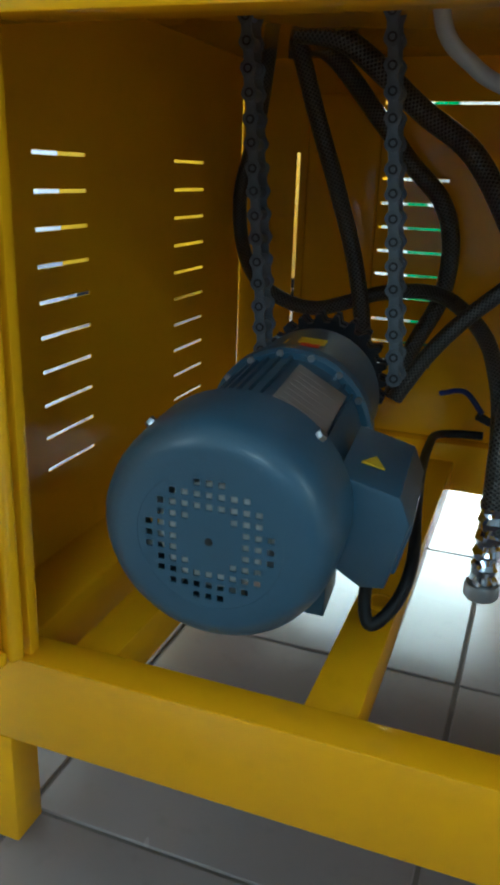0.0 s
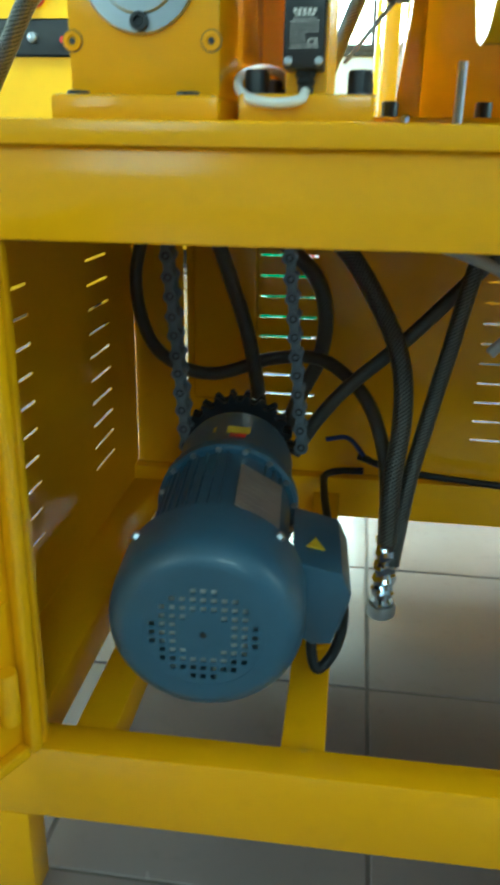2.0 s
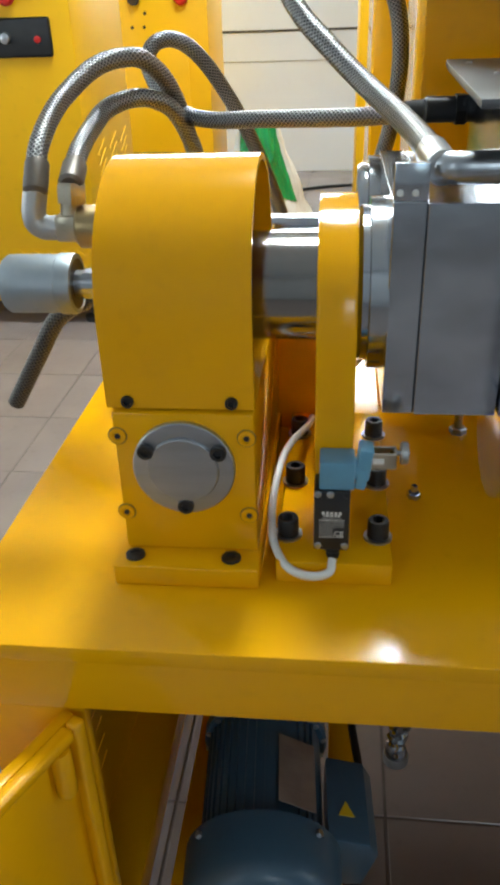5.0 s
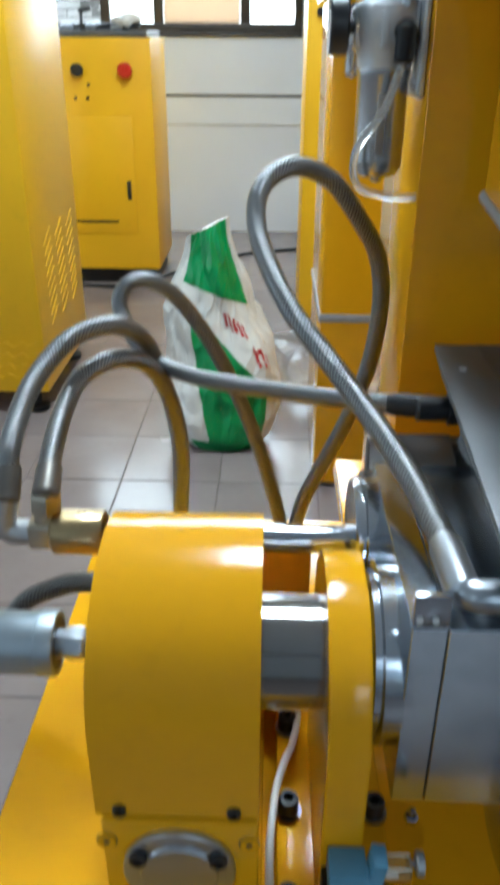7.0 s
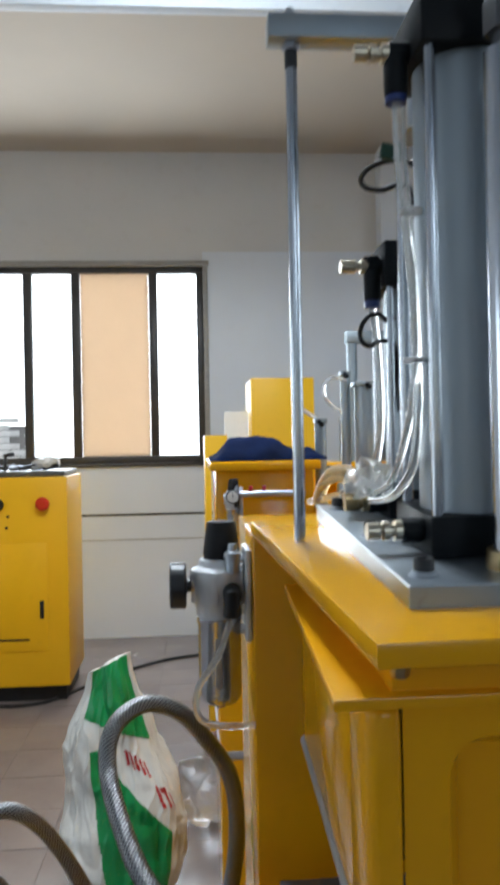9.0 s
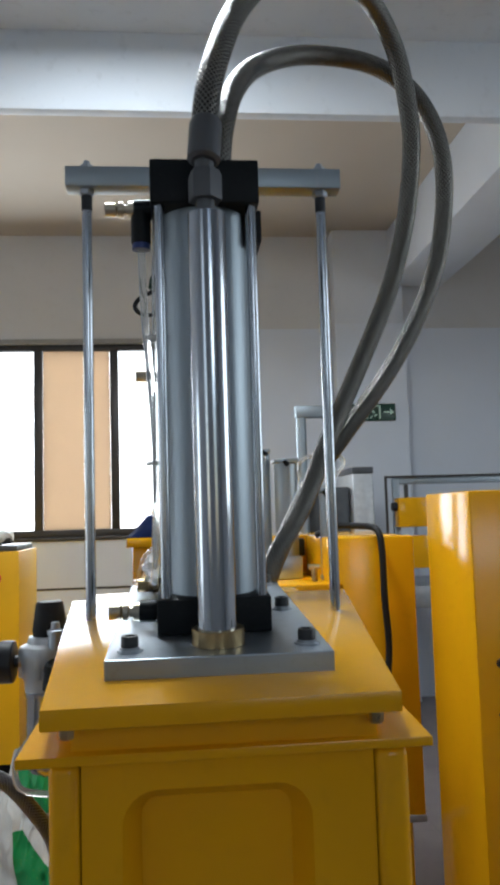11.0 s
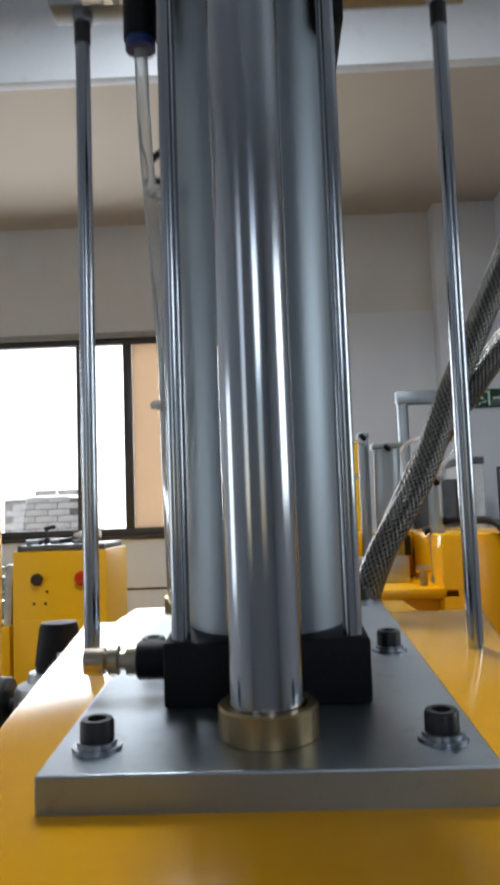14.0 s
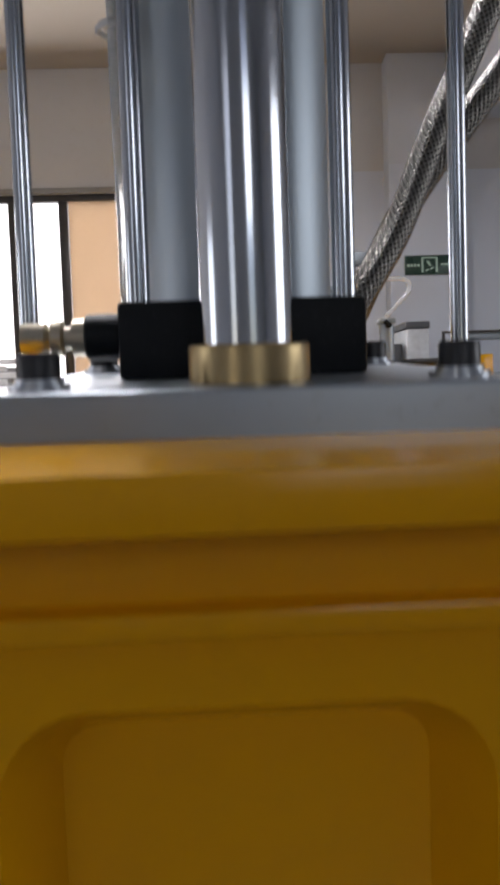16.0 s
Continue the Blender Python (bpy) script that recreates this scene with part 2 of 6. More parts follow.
PLATE_GREY = surface("etched_plate", (0.36, 0.33, 0.31), 0.35, 0.6, vary=0.15, scale=30)
BOARD_PALE = surface("pale_mortar", (0.2, 0.19, 0.18), 0.9, vary=0.1, scale=12)
BRICK = surface("pale_brick", (0.68, 0.67, 0.65), 0.8, vary=0.15, scale=9)
PRINT_GREY = surface("pale_grey_print", (0.4, 0.4, 0.4), 0.5, vary=0.05)
# grey of the unseen south wall, set to keep reflections dark
SOUTH_GREY = surface("unseen_wall_grey", (0.34, 0.36, 0.39), 0.6, vary=0.06, scale=1.5, bump=0.1, bump_scale=40)
OUTSIDE = glow("overcast_daylight", (1.0, 1.0, 1.0), 3.5)


# ---- mesh helpers ----
def B():
    return bmesh.new()


def finish(bm, name, material, angle=35):
    bmesh.ops.recalc_face_normals(bm, faces=bm.faces)
    me = bpy.data.meshes.new(name)
    bm.to_mesh(me)
    bm.free()
    me.materials.append(material)
    me.shade_smooth()
    me.set_sharp_from_angle(angle=radians(angle))
    return me


def thing(name, at, label, category, group="", kind=""):
    ob = new(name)
    ob.location = at
    ob.empty_display_size = 0.05
    return tagged(ob, label, category, group, kind)


def settle(ob, m):
    """Sets a finished thing down by a rigid move, its parts with it."""
    ob.matrix_world = m @ Matrix.Translation(ob.location)


def solo(name, bm, material, label, category, group="", kind="", angle=35):
    return tagged(new(name, finish(bm, name, material, angle)), label, category, group, kind)


def part(name, bm, material, parent, label="", angle=35):
    """One mesh under a thing or a part; coordinates are the world's."""
    ob = new(name, finish(bm, name, material, angle))
    ob.parent = parent
    top = parent
    while top.parent:
        top = top.parent
    if parent is top and parent.type == "EMPTY":
        ob.matrix_parent_inverse = Matrix.Translation(-Vector(parent.location))
    if label:
        ob["label"] = label
    return ob


def box(bm, x0, x1, y0, y1, z0, z1, bevel=0.0, seg=2, turn=None, about=None):
    made = bmesh.ops.create_cube(bm, size=1.0)["verts"]
    for v in made:
        v.co = Vector(((x0 + x1) / 2 + v.co.x * (x1 - x0), (y0 + y1) / 2 + v.co.y * (y1 - y0), (z0 + z1) / 2 + v.co.z * (z1 - z0)))
    if turn is not None:
        c = Vector(about) if about is not None else Vector(((x0 + x1) / 2, (y0 + y1) / 2, (z0 + z1) / 2))
        for v in made:
            v.co = c + turn @ (v.co - c)
    if bevel:
        edges = list({e for v in made for e in v.link_edges})
        bmesh.ops.bevel(bm, geom=edges, offset=bevel, segments=seg, affect="EDGES", profile=0.5)
    return bm


def frame_of(axis):
    d = Vector(axis).normalized()
    a = d.orthogonal().normalized() if abs(d.z) > 0.9 else Vector((0, 0, 1)).cross(d).normalized()
    return a, d.cross(a), d


def lathe(bm, base, axis, profile, seg=28):
    """Turned solid: profile rows (radius, height) along the axis."""
    a, b, d = frame_of(axis)
    base = Vector(base)
    rings = []
    for r, h in profile:
        if r <= 1e-6:
            rings.append([bm.verts.new(base + d * h)])
        else:
            rings.append([bm.verts.new(base + d * h + (a * math.cos(6.28318531 * i / seg) + b * math.sin(6.28318531 * i / seg)) * r) for i in range(seg)])
    for p, q in zip(rings, rings[1:]):
        if len(p) == 1 and len(q) == 1:
            continue
        for i in range(seg):
            k = (i + 1) % seg
            if len(p) == 1:
                bm.faces.new((p[0], q[i], q[k]))
            elif len(q) == 1:
                bm.faces.new((p[i], p[k], q[0]))
            else:
                bm.faces.new((p[i], p[k], q[k], q[i]))
    return bm


def rod(bm, p0, p1, r, seg=24, chamfer=0.0):
    p0, p1 = Vector(p0), Vector(p1)
    h = (p1 - p0).length
    c = min(chamfer, r * 0.5, h * 0.3)
    prof = [(0, 0), (r - c, 0), (r, c), (r, h - c), (r - c, h), (0, h)] if c else [(0, 0), (r, 0), (r, h), (0, h)]
    return lathe(bm, p0, p1 - p0, prof, seg)


def prism(bm, outline, lift, bevel=0.0, seg=2):
    """A solid from a closed outline (3D points in one plane) lifted by a vector."""
    lift = Vector(lift)
    lo = [bm.verts.new(Vector(p)) for p in outline]
    hi = [bm.verts.new(Vector(p) + lift) for p in outline]
    n = len(lo)
    faces = [bm.faces.new(lo[::-1]), bm.faces.new(hi)]
    for i in range(n):
        faces.append(bm.faces.new((lo[i], lo[(i + 1) % n], hi[(i + 1) % n], hi[i])))
    if bevel:
        edges = list(set(faces[0].edges) | set(faces[1].edges))
        bmesh.ops.bevel(bm, geom=edges, offset=bevel, segments=seg, affect="EDGES", profile=0.5)
    return bm


def smooth_line(points, per=10):
    pts = [Vector(p) for p in points]
    pts = [pts[0] * 2 - pts[1]] + pts + [pts[-1] * 2 - pts[-2]]
    out = []
    for i in range(1, len(pts) - 2):
        p0, p1, p2, p3 = pts[i - 1:i + 3]
        for k in range(per):
            t = k / per
            out.append(0.5 * ((2 * p1) + (p2 - p0) * t + (2 * p0 - 5 * p1 + 4 * p2 - p3) * t * t + (3 * p1 - p0 - 3 * p2 + p3) * t ** 3))
    out.append(pts[-2])
    return out


def tube(bm, points, r, seg=14, per=10, cap=True):
    """A round sweep along a smooth line, with turns and metres as its UV."""
    line = smooth_line(points, per) if per > 1 else [Vector(p) for p in points]
    uv = bm.loops.layers.uv.verify()
    tangent = [(line[min(i + 1, len(line) - 1)] - line[max(i - 1, 0)]).normalized() for i in range(len(line))]
    a = tangent[0].orthogonal().normalized()
    rings, run, length = [], [], 0.0
    for i, p in enumerate(line):
        d = tangent[i]
        a = (a - d * a.dot(d)).normalized()
        b = d.cross(a)
        rings.append([bm.verts.new(p + (a * math.cos(6.28318531 * k / seg) + b * math.sin(6.28318531 * k / seg)) * r) for k in range(seg)])
        if i:
            length += (p - line[i - 1]).length
        run.append(length)
    for i in range(len(rings) - 1):
        for k in range(seg):
            f = bm.faces.new((rings[i][k], rings[i][(k + 1) % seg], rings[i + 1][(k + 1) % seg], rings[i + 1][k]))
            for loop, (u, v) in zip(f.loops, ((k / seg, run[i]), ((k + 1) / seg, run[i]), ((k + 1) / seg, run[i + 1]), (k / seg, run[i + 1]))):
                loop[uv].uv = (u, v)
    if cap:
        bm.faces.new(rings[0][::-1])
        bm.faces.new(rings[-1])
    return bm


def cap_screw(bm, base, axis, r, h, seg=20):
    """Socket-head cap screw with a hexagon recess."""
    ri = r * 0.5
    lathe(bm, base, axis, [(0, 0), (r, 0), (r, h * 0.85), (r * 0.9, h), (ri * 1.1, h)], seg)
    a, b, d = frame_of(axis)
    base = Vector(base)
    hexa = [base + d * h + (a * math.cos(i * math.pi / 3) + b * math.sin(i * math.pi / 3)) * ri * 1.1 for i in range(6)]
    top = [bm.verts.new(p) for p in hexa]
    low = [bm.verts.new(p - d * h * 0.5) for p in hexa]
    for i in range(6):
        bm.faces.new((top[i], top[(i + 1) % 6], low[(i + 1) % 6], low[i]))
    bm.faces.new(low)
    return bm


def hex_head(bm, base, axis, r, h):
    return lathe(bm, base, axis, [(0, 0), (r, 0), (r, h * 0.8), (r * 0.85, h), (0, h)], 6)


def arch(y0, y1, z0, z1, x, n=18):
    """Outline in the plane x: straight sides, half-round top."""
    r = (y1 - y0) / 2
    c, s = (y0 + y1) / 2, z1 - r
    pts = [(x, y0, z0)]
    pts += [(x, c - r * math.cos(math.pi * i / n), s + r * math.sin(math.pi * i / n)) for i in range(n + 1)]
    pts.append((x, y1, z0))
    return pts


def letters(name, text, size, m, material, parent, label=""):
    c = bpy.data.curves.new(name, "FONT")
    c.body, c.size, c.extrude = text, size, 0.0002
    c.align_x, c.align_y = "CENTER", "CENTER"
    tmp = bpy.data.objects.new(name + "_tmp", c)
    me = bpy.data.meshes.new_from_object(tmp)
    bpy.data.objects.remove(tmp)
    me.materials.append(material)
    me.transform(m)
    ob = new(name, me)
    ob.parent = parent
    if parent.type == "EMPTY" and not parent.parent:
        ob.matrix_parent_inverse = Matrix.Translation(-Vector(parent.location))
    if label:
        ob["label"] = label
    return ob


def pierced(bm, us, vs, solid, put, back):
    """A sheet of grid cells with real thickness: solid(u, v) says which cells stand; put(u, v) gives the front place, back is the way to the rear face."""
    front, rear = {}, {}
    back = Vector(back)

    def vert(u, v, side):
        key = (u, v)
        store = rear if side else front
        if key not in store:
            store[key] = bm.verts.new(Vector(put(u, v)) + (back if side else Vector()))
        return store[key]

    nu, nv = len(us) - 1, len(vs) - 1
    on = {(i, k): solid((us[i] + us[i + 1]) / 2, (vs[k] + vs[k + 1]) / 2) for i in range(nu) for k in range(nv)}
    for (i, k), stands in on.items():
        if not stands:
            continue
        q = ((us[i], vs[k]), (us[i + 1], vs[k]), (us[i + 1], vs[k + 1]), (us[i], vs[k + 1]))
        bm.faces.new([vert(*p, 0) for p in q])
        bm.faces.new([vert(*p, 1) for p in reversed(q)])
        for (di, dk), (a, b) in (((0, -1), (0, 1)), ((1, 0), (1, 2)), ((0, 1), (2, 3)), ((-1, 0), (3, 0))):
            if not on.get((i + di, k + dk), False):
                bm.faces.new((vert(*q[b], 0), vert(*q[a], 0), vert(*q[a], 1), vert(*q[b], 1)))
    return bm


def louvre_wall(bm, u0, u1, v0, v1, put, slots, back):
    us = sorted({u0, u1, *[s[0] for s in slots], *[s[1] for s in slots]})
    vs = sorted({v0, v1, *[s[2] for s in slots], *[s[3] for s in slots]})
    return pierced(bm, us, vs, lambda u, v: not any(s[0] < u < s[1] and s[2] < v < s[3] for s in slots), put, back)


def hood_lip(bm, at, along, out, width, rise=0.0105, depth=0.0085):
    """A louvre pressed out of a sheet: a shell rising over its slot, open below, closed at both rounded ends."""
    at, along, out = Vector(at), Vector(along), Vector(out)
    rows = []
    n = 10
    for i in range(n + 1):
        u = -1 + 2 * i / n
        k = max(0.0, 1 - abs(u) ** 5)
        row = []
        for j in range(5):
            a = math.pi / 2 * j / 4
            row.append(bm.verts.new(at + along * (u * width / 2) + out * (depth * k * math.cos(a)) + Vector((0, 0, rise * math.sin(a) * (0.35 + 0.65 * k)))))
        rows.append(row)
    for p, q in zip(rows, rows[1:]):
        for j in range(4):
            bm.faces.new((p[j], q[j], q[j + 1], p[j + 1]))
    return bm


# ---- room ----
def build_room():
    b = B()
    box(b, -4.2, -2.9, 6.6, 6.84, 0, 4.0)
    box(b, 0.03, 5.2, 6.6, 6.84, 0, 4.0)
    box(b, -2.9, 0.03, 6.6, 6.84, 0, 1.42)
    box(b, -2.9, 0.03, 6.6, 6.84, 3.055, 4.0)
    solo("wall_north", b, UPPER_WALL, "white painted factory wall with a wide window opening", "wall", kind="structure")
    # unseen wall, greyed to stand in for dark surroundings behind the walk
    b = B()
    for x0, x1 in ((-4.2, -3.6), (-2.2, 0.7), (2.0, 5.2)):
        box(b, x0, x1, -4.24, -4.0, 0, 4.0)
    for x0, x1 in ((-3.6, -2.2), (0.7, 2.0)):
        box(b, x0, x1, -4.24, -4.0, 0, 1.42)
        box(b, x0, x1, -4.24, -4.0, 3.88, 4.0)
    solo("wall_south", b, SOUTH_GREY, "unseen grey wall, dark for the reflections, with two window openings", "wall", kind="structure")
    b = B()
    box(b, -4.2, -4.0, -4.0, 0.28, 0, 4.0)
    box(b, -4.2, -4.0, 1.52, 6.6, 0, 4.0)
    box(b, -4.2, -4.0, 0.28, 1.52, 0, 1.08)
    box(b, -4.2, -4.0, 0.28, 1.52, 2.32, 4.0)
    solo("wall_west", b, WHITE_WALL, "plain white wall with a window opening", "wall", kind="structure")
    b = B()
    box(b, 5.0, 5.2, -4.0, -0.25, 0, 4.0)
    box(b, 5.0, 5.2, 2.05, 6.6, 0, 4.0)
    box(b, 5.0, 5.2, -0.25, 2.05, 0, 1.6)
    box(b, 5.0, 5.2, -0.25, 2.05, 3.3, 4.0)
    solo("wall_east", b, WHITE_WALL, "plain white wall with a window opening", "wall", kind="structure")
    # far field is tan for its shade; ceiling_near covers the near part
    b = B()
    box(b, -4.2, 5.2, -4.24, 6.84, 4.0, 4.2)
    solo("ceiling", b, CEILING_SHADE, "flat painted concrete ceiling, tan to hold its warm shade", "ceiling", kind="structure")
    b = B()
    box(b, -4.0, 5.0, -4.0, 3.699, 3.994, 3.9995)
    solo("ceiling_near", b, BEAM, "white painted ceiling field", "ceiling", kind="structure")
    b = B()
    box(b, -4.0, 5.0, 3.7, 3.77, 3.585, 4.0, 0.008)
    solo("beam_1", b, BEAM, "white painted concrete ceiling beam", "beam", kind="structure")
    b = B()
    box(b, 1.99, 2.45, 3.77, 6.42, 3.5, 4.0, 0.008)
    solo("beam_2", b, WHITE_WALL, "white painted concrete beam over the pilaster", "beam", kind="structure")
    b = B()
    box(b, 1.50, 2.10, 6.42, 6.6, 0, 4.0, 0.008)
    solo("pilaster", b, WHITE_WALL, "white painted pilaster on the wall", "pilaster", kind="structure")
    # glazed tile lining with its top edge and the dark stripe
    b = B()
    box(b, 0.03, 1.498, 6.588, 6.599, 0, 3.17)
    box(b, 2.102, 5.0, 6.588, 6.599, 0, 3.17)
    box(b, -4.0, 0.03, 6.588, 6.599, 0, 1.40)
    box(b, 1.50, 2.10, 6.408, 6.419, 0, 3.17)
    solo("trim_tiles", b, GLAZED, "glossy pale wall tile lining", "wall lining", kind="structure")
    b = B()
    box(b, -4.0, 1.39, 6.58, 6.5875, 1.0, 1.016)
    solo("trim_stripe", b, WFRAME, "thin dark stripe along the wall tiles", "trim", kind="structure")
    b = B()
    box(b, -4.0, 1.39, 6.58, 6.5875, 0.80, 0.806)
    solo("trim_joint", b, GREY_TRIM, "faint joint line along the wall tiles", "trim", kind="structure")
    b = B()
    box(b, -2.9, 0.03, 6.56, 6.70, 1.40, 1.43, 0.004)
    solo("window_ledge", b, WFRAME, "dark window ledge", "ledge", kind="structure")

    b = B()
    for x0, x1, z0, z1 in ((-2.96, 0.08, 3.055, 3.095), (0.03, 0.07, 1.40, 3.055)):
        box(b, x0, x1, 6.572, 6.587, z0, z1, 0.003)
    solo("trim_window", b, GREY_TRIM, "thin light grey trim round the window", "trim", kind="structure")
    c = thing("ceiling_light", (-0.1, 2.3, 3.993), "long white ceiling light", "ceiling light")
    b = B()
    for x0, x1, y0, y1 in ((-0.32, -0.29, 1.7, 2.9), (0.09, 0.12, 1.7, 2.9), (-0.29, 0.09, 1.7, 1.73), (-0.29, 0.09, 2.87, 2.9)):
        box(b, x0, x1, y0, y1, 3.92, 3.993, 0.003)
    box(b, -0.29, 0.09, 1.73, 2.87, 3.985, 3.993)
    part("housing", b, WHITE_PLASTIC, c)
    for x in (-0.2, 0.0):
        b = B()
        rod(b, (x, 1.74, 3.96), (x, 2.86, 3.96), 0.013, 14)
        part("tube", b, glow("lamp_tube", (0.95, 0.98, 1.0), 8.0), c, "lit fluorescent tube")


build_room()


def build_window():
    w = thing("window_1", (-1.4, 6.66, 1.43), "wide sliding window with dark aluminium frame, one pane boarded tan", "window", kind="structure")
    b = B()
    box(b, -2.9, 0.03, 6.62, 6.70, 1.43, 1.49, 0.004)
    box(b, -2.9, 0.03, 6.62, 6.70, 3.005, 3.055, 0.004)
    box(b, -0.025, 0.03, 6.62, 6.70, 1.49, 3.005, 0.004)
    box(b, -2.9, -2.84, 6.62, 6.70, 1.49, 3.005, 0.004)
    part("window_frame", b, WFRAME, w)
    for x in (-2.45, -1.41, -1.02, -0.385):
        b = B()
        box(b, x - 0.035, x + 0.035, 6.625, 6.68, 1.49, 3.005, 0.004)
        part("mullion", b, WFRAME, w)
    for x0, x1 in ((-2.84, -2.49), (-2.41, -1.45), (-1.37, -1.06), (-0.345, -0.025)):
        b = B()
        box(b, x0, x1, 6.65, 6.656, 1.49, 3.005)
        p = part("pane", b, GLASS, w)
        p.visible_shadow = False
    b = B()
    box(b, -0.98, -0.425, 6.648, 6.66, 1.49, 3.005)
    part("board", b, BOARD, w, "tan board closing one pane")
    b = B()
    box(b, -4.8, 2.2, 8.6, 8.62, -0.5, 5.0)
    solo("backdrop", b, OUTSIDE, "overcast white daylight outside the window", "daylight", kind="structure")
    # low pale brick wall outside, course by course
    bw = thing("brick_wall", (-1.75, 8.2, 0.0), "low pale brick wall outside the window", "wall", kind="structure")
    b = B()
    box(b, -2.60, -1.72, 8.2, 8.3, 0, 1.80)
    part("core", b, BOARD_PALE, bw)
    rows = B()
    box(rows, -0.11, 0.11, 8.19, 8.199, 0, 0.058, 0.002, 1)
    me = finish(rows, "brick", BRICK)
    k = 0
    for r in range(12):
        z = 1.1 + r * 0.066
        for c in range(4):
            if (r > 9 and c in (0, 3)) or (r > 6 and c == 3):
                continue
            o = new("brick", me)
            o.parent = bw
            o.matrix_parent_inverse = Matrix.Translation(-Vector(bw.location))
            o.location = (-2.5 + c * 0.23 + (r % 2) * 0.1, 0, z)
            k += 1


build_window()


def build_exit_sign():
    s = thing("exit_sign", (1.795, 6.405, 2.41), "dark green emergency exit sign with a pale arrow, on the pilaster", "exit sign")
    b = B()
    box(b, 1.605, 1.985, 6.385, 6.407, 2.33, 2.475, 0.003)
    part("panel", b, SIGN_GREEN, s)
    b = B()
    box(b, 1.73, 1.745, 6.381, 6.384, 2.345, 2.46)
    box(b, 1.84, 1.855, 6.381, 6.384, 2.345, 2.46)
    box(b, 1.745, 1.84, 6.381, 6.384, 2.45, 2.46)
    part("door_symbol", b, SIGN_PALE, s, "pale door outline")
    b = B()
    box(b, 1.88, 1.935, 6.381, 6.384, 2.396, 2.41)
    prism(b, [(1.935, 6.384, 2.375), (1.97, 6.384, 2.403), (1.935, 6.384, 2.431)], (0, -0.003, 0))
    part("arrow", b, SIGN_PALE, s, "pale arrow")
    b = B()
    for i in range(4):
        box(b, 1.62 + i * 0.026, 1.638 + i * 0.026, 6.381, 6.384, 2.39, 2.41)
    part("writing", b, SIGN_PALE, s, "illegible pale writing")
    b = B()
    turn = Matrix.Rotation(radians(-35), 3, "Y")
    box(b, 1.779, 1.795, 6.379, 6.384, 2.39, 2.435, turn=turn)
    box(b, 1.76, 1.785, 6.379, 6.384, 2.355, 2.367, turn=turn)
    box(b, 1.795, 1.825, 6.379, 6.384, 2.37, 2.381, turn=turn)
    part("symbol", b, SIGN_PALE, s, "pale pictogram")


build_exit_sign()


# ---- the mixer's base ----
ZT = 0.713
FX = -0.169


def build_base():
    m = thing("machine_base", (0.1, 0.8, 0.0), "yellow painted steel machine base on short legs, open at the front", "machine base")
    b = B()
    box(b, -0.422, 0.95, 0.424, 1.18, 0.697, ZT, 0.002)
    part("table_top", b, YELLOW, m, "glossy yellow table plate")
    b = B()
    box(b, -0.055, 0.95, 1.181, 1.36, 0.697, ZT, 0.002)
    part("rear_shelf", b, YELLOW, m)
    b = B()
    box(b, -0.408, 0.945, 0.434, 0.468, 0.634, 0.697, 0.002)
    part("front_apron", b, YELLOW, m)
    b = B()
    box(b, -0.408, 0.945, 0.434, 0.470, 0.108, 0.188, 0.003)
    part("front_beam", b, YELLOW, m)
    b = B()
    box(b, -0.408, 0.945, 1.07, 1.098, 0.137, 0.205, 0.003)
    part("back_beam", b, YELLOW, m)
    for x0, x1 in ((-0.408, -0.339), (0.85, 0.945)):
        b = B()
        box(b, x0, x1, 0.471, 1.069, 0.130, 0.183, 0.002)
        part("side_beam", b, YELLOW, m)
    for x0, x1 in ((-0.302, -0.263), (-0.106, -0.065)):
        b = B()
        box(b, x0, x1, 0.471, 1.069, 0.140, 0.180, 0.002)
        part("motor_rail", b, YELLOW, m)
    for x0, x1 in ((-0.408, -0.338), (0.875, 0.945)):
        for y0, y1 in ((0.435, 0.470), (1.04, 1.098)):
            b = B()
            box(b, x0, x1, y0, y1, 0.0, 0.1075 if y0 < 1 else 0.136, 0.002)
            part("leg", b, YELLOW, m)
    for x0, x1 in ((-0.408, -0.316), (0.88, 0.945)):
        b = B()
        box(b, x0, x1, 0.440, 0.452, 0.189, 0.697, 0.002)
        part("front_post", b, YELLOW, m)
    # louvred side and back sheets
    slots = [(0.602, 0.687, 0.2712 + i * 0.0321, 0.2748 + i * 0.0321) for i in range(10)]
    slots += [(0.880, 0.966, 0.2707 + i * 0.0321, 0.2743 + i * 0.0321) for i in range(10)]
    b = B()
    louvre_wall(b, 0.453, 1.098, 0.179, 0.697, lambda u, v: (-0.405, u, v), slots, (-0.0015, 0, 0))
    side = part("side_panel", b, YELLOW, m, "yellow side sheet with louvre slots")
    for y0, y1, z0, z1 in slots:
        b = B()
        hood_lip(b, (-0.405, (y0 + y1) / 2, z1), (0, 1, 0), (-1, 0, 0), y1 - y0 + 0.008)
        part("louvre", b, YELLOW, side)
    slots = [(-0.204, -0.116, 0.5482 - i * 0.0310, 0.5518 - i * 0.0310) for i in range(9)]
    slots += [(0.135, 0.225, 0.550 - i * 0.0310, 0.5536 - i * 0.0310) for i in range(10)]
    slots += [(-0.262, 0.12, 0.6415, 0.6448), (-0.3245, -0.3195, 0.334, 0.58)]
    b = B()
    louvre_wall(b, -0.405, 0.9, 0.125, 0.697, lambda u, v: (u, 1.1, v), slots, (0, 0.0015, 0))
    back = part("back_panel", b, YELLOW, m, "yellow back sheet with louvre slots")
    for x0, x1, z0, z1 in slots[:19]:
        b = B()
        hood_lip(b, ((x0 + x1) / 2, 1.1, z1), (1, 0, 0), (0, 1, 0), x1 - x0 + 0.008)
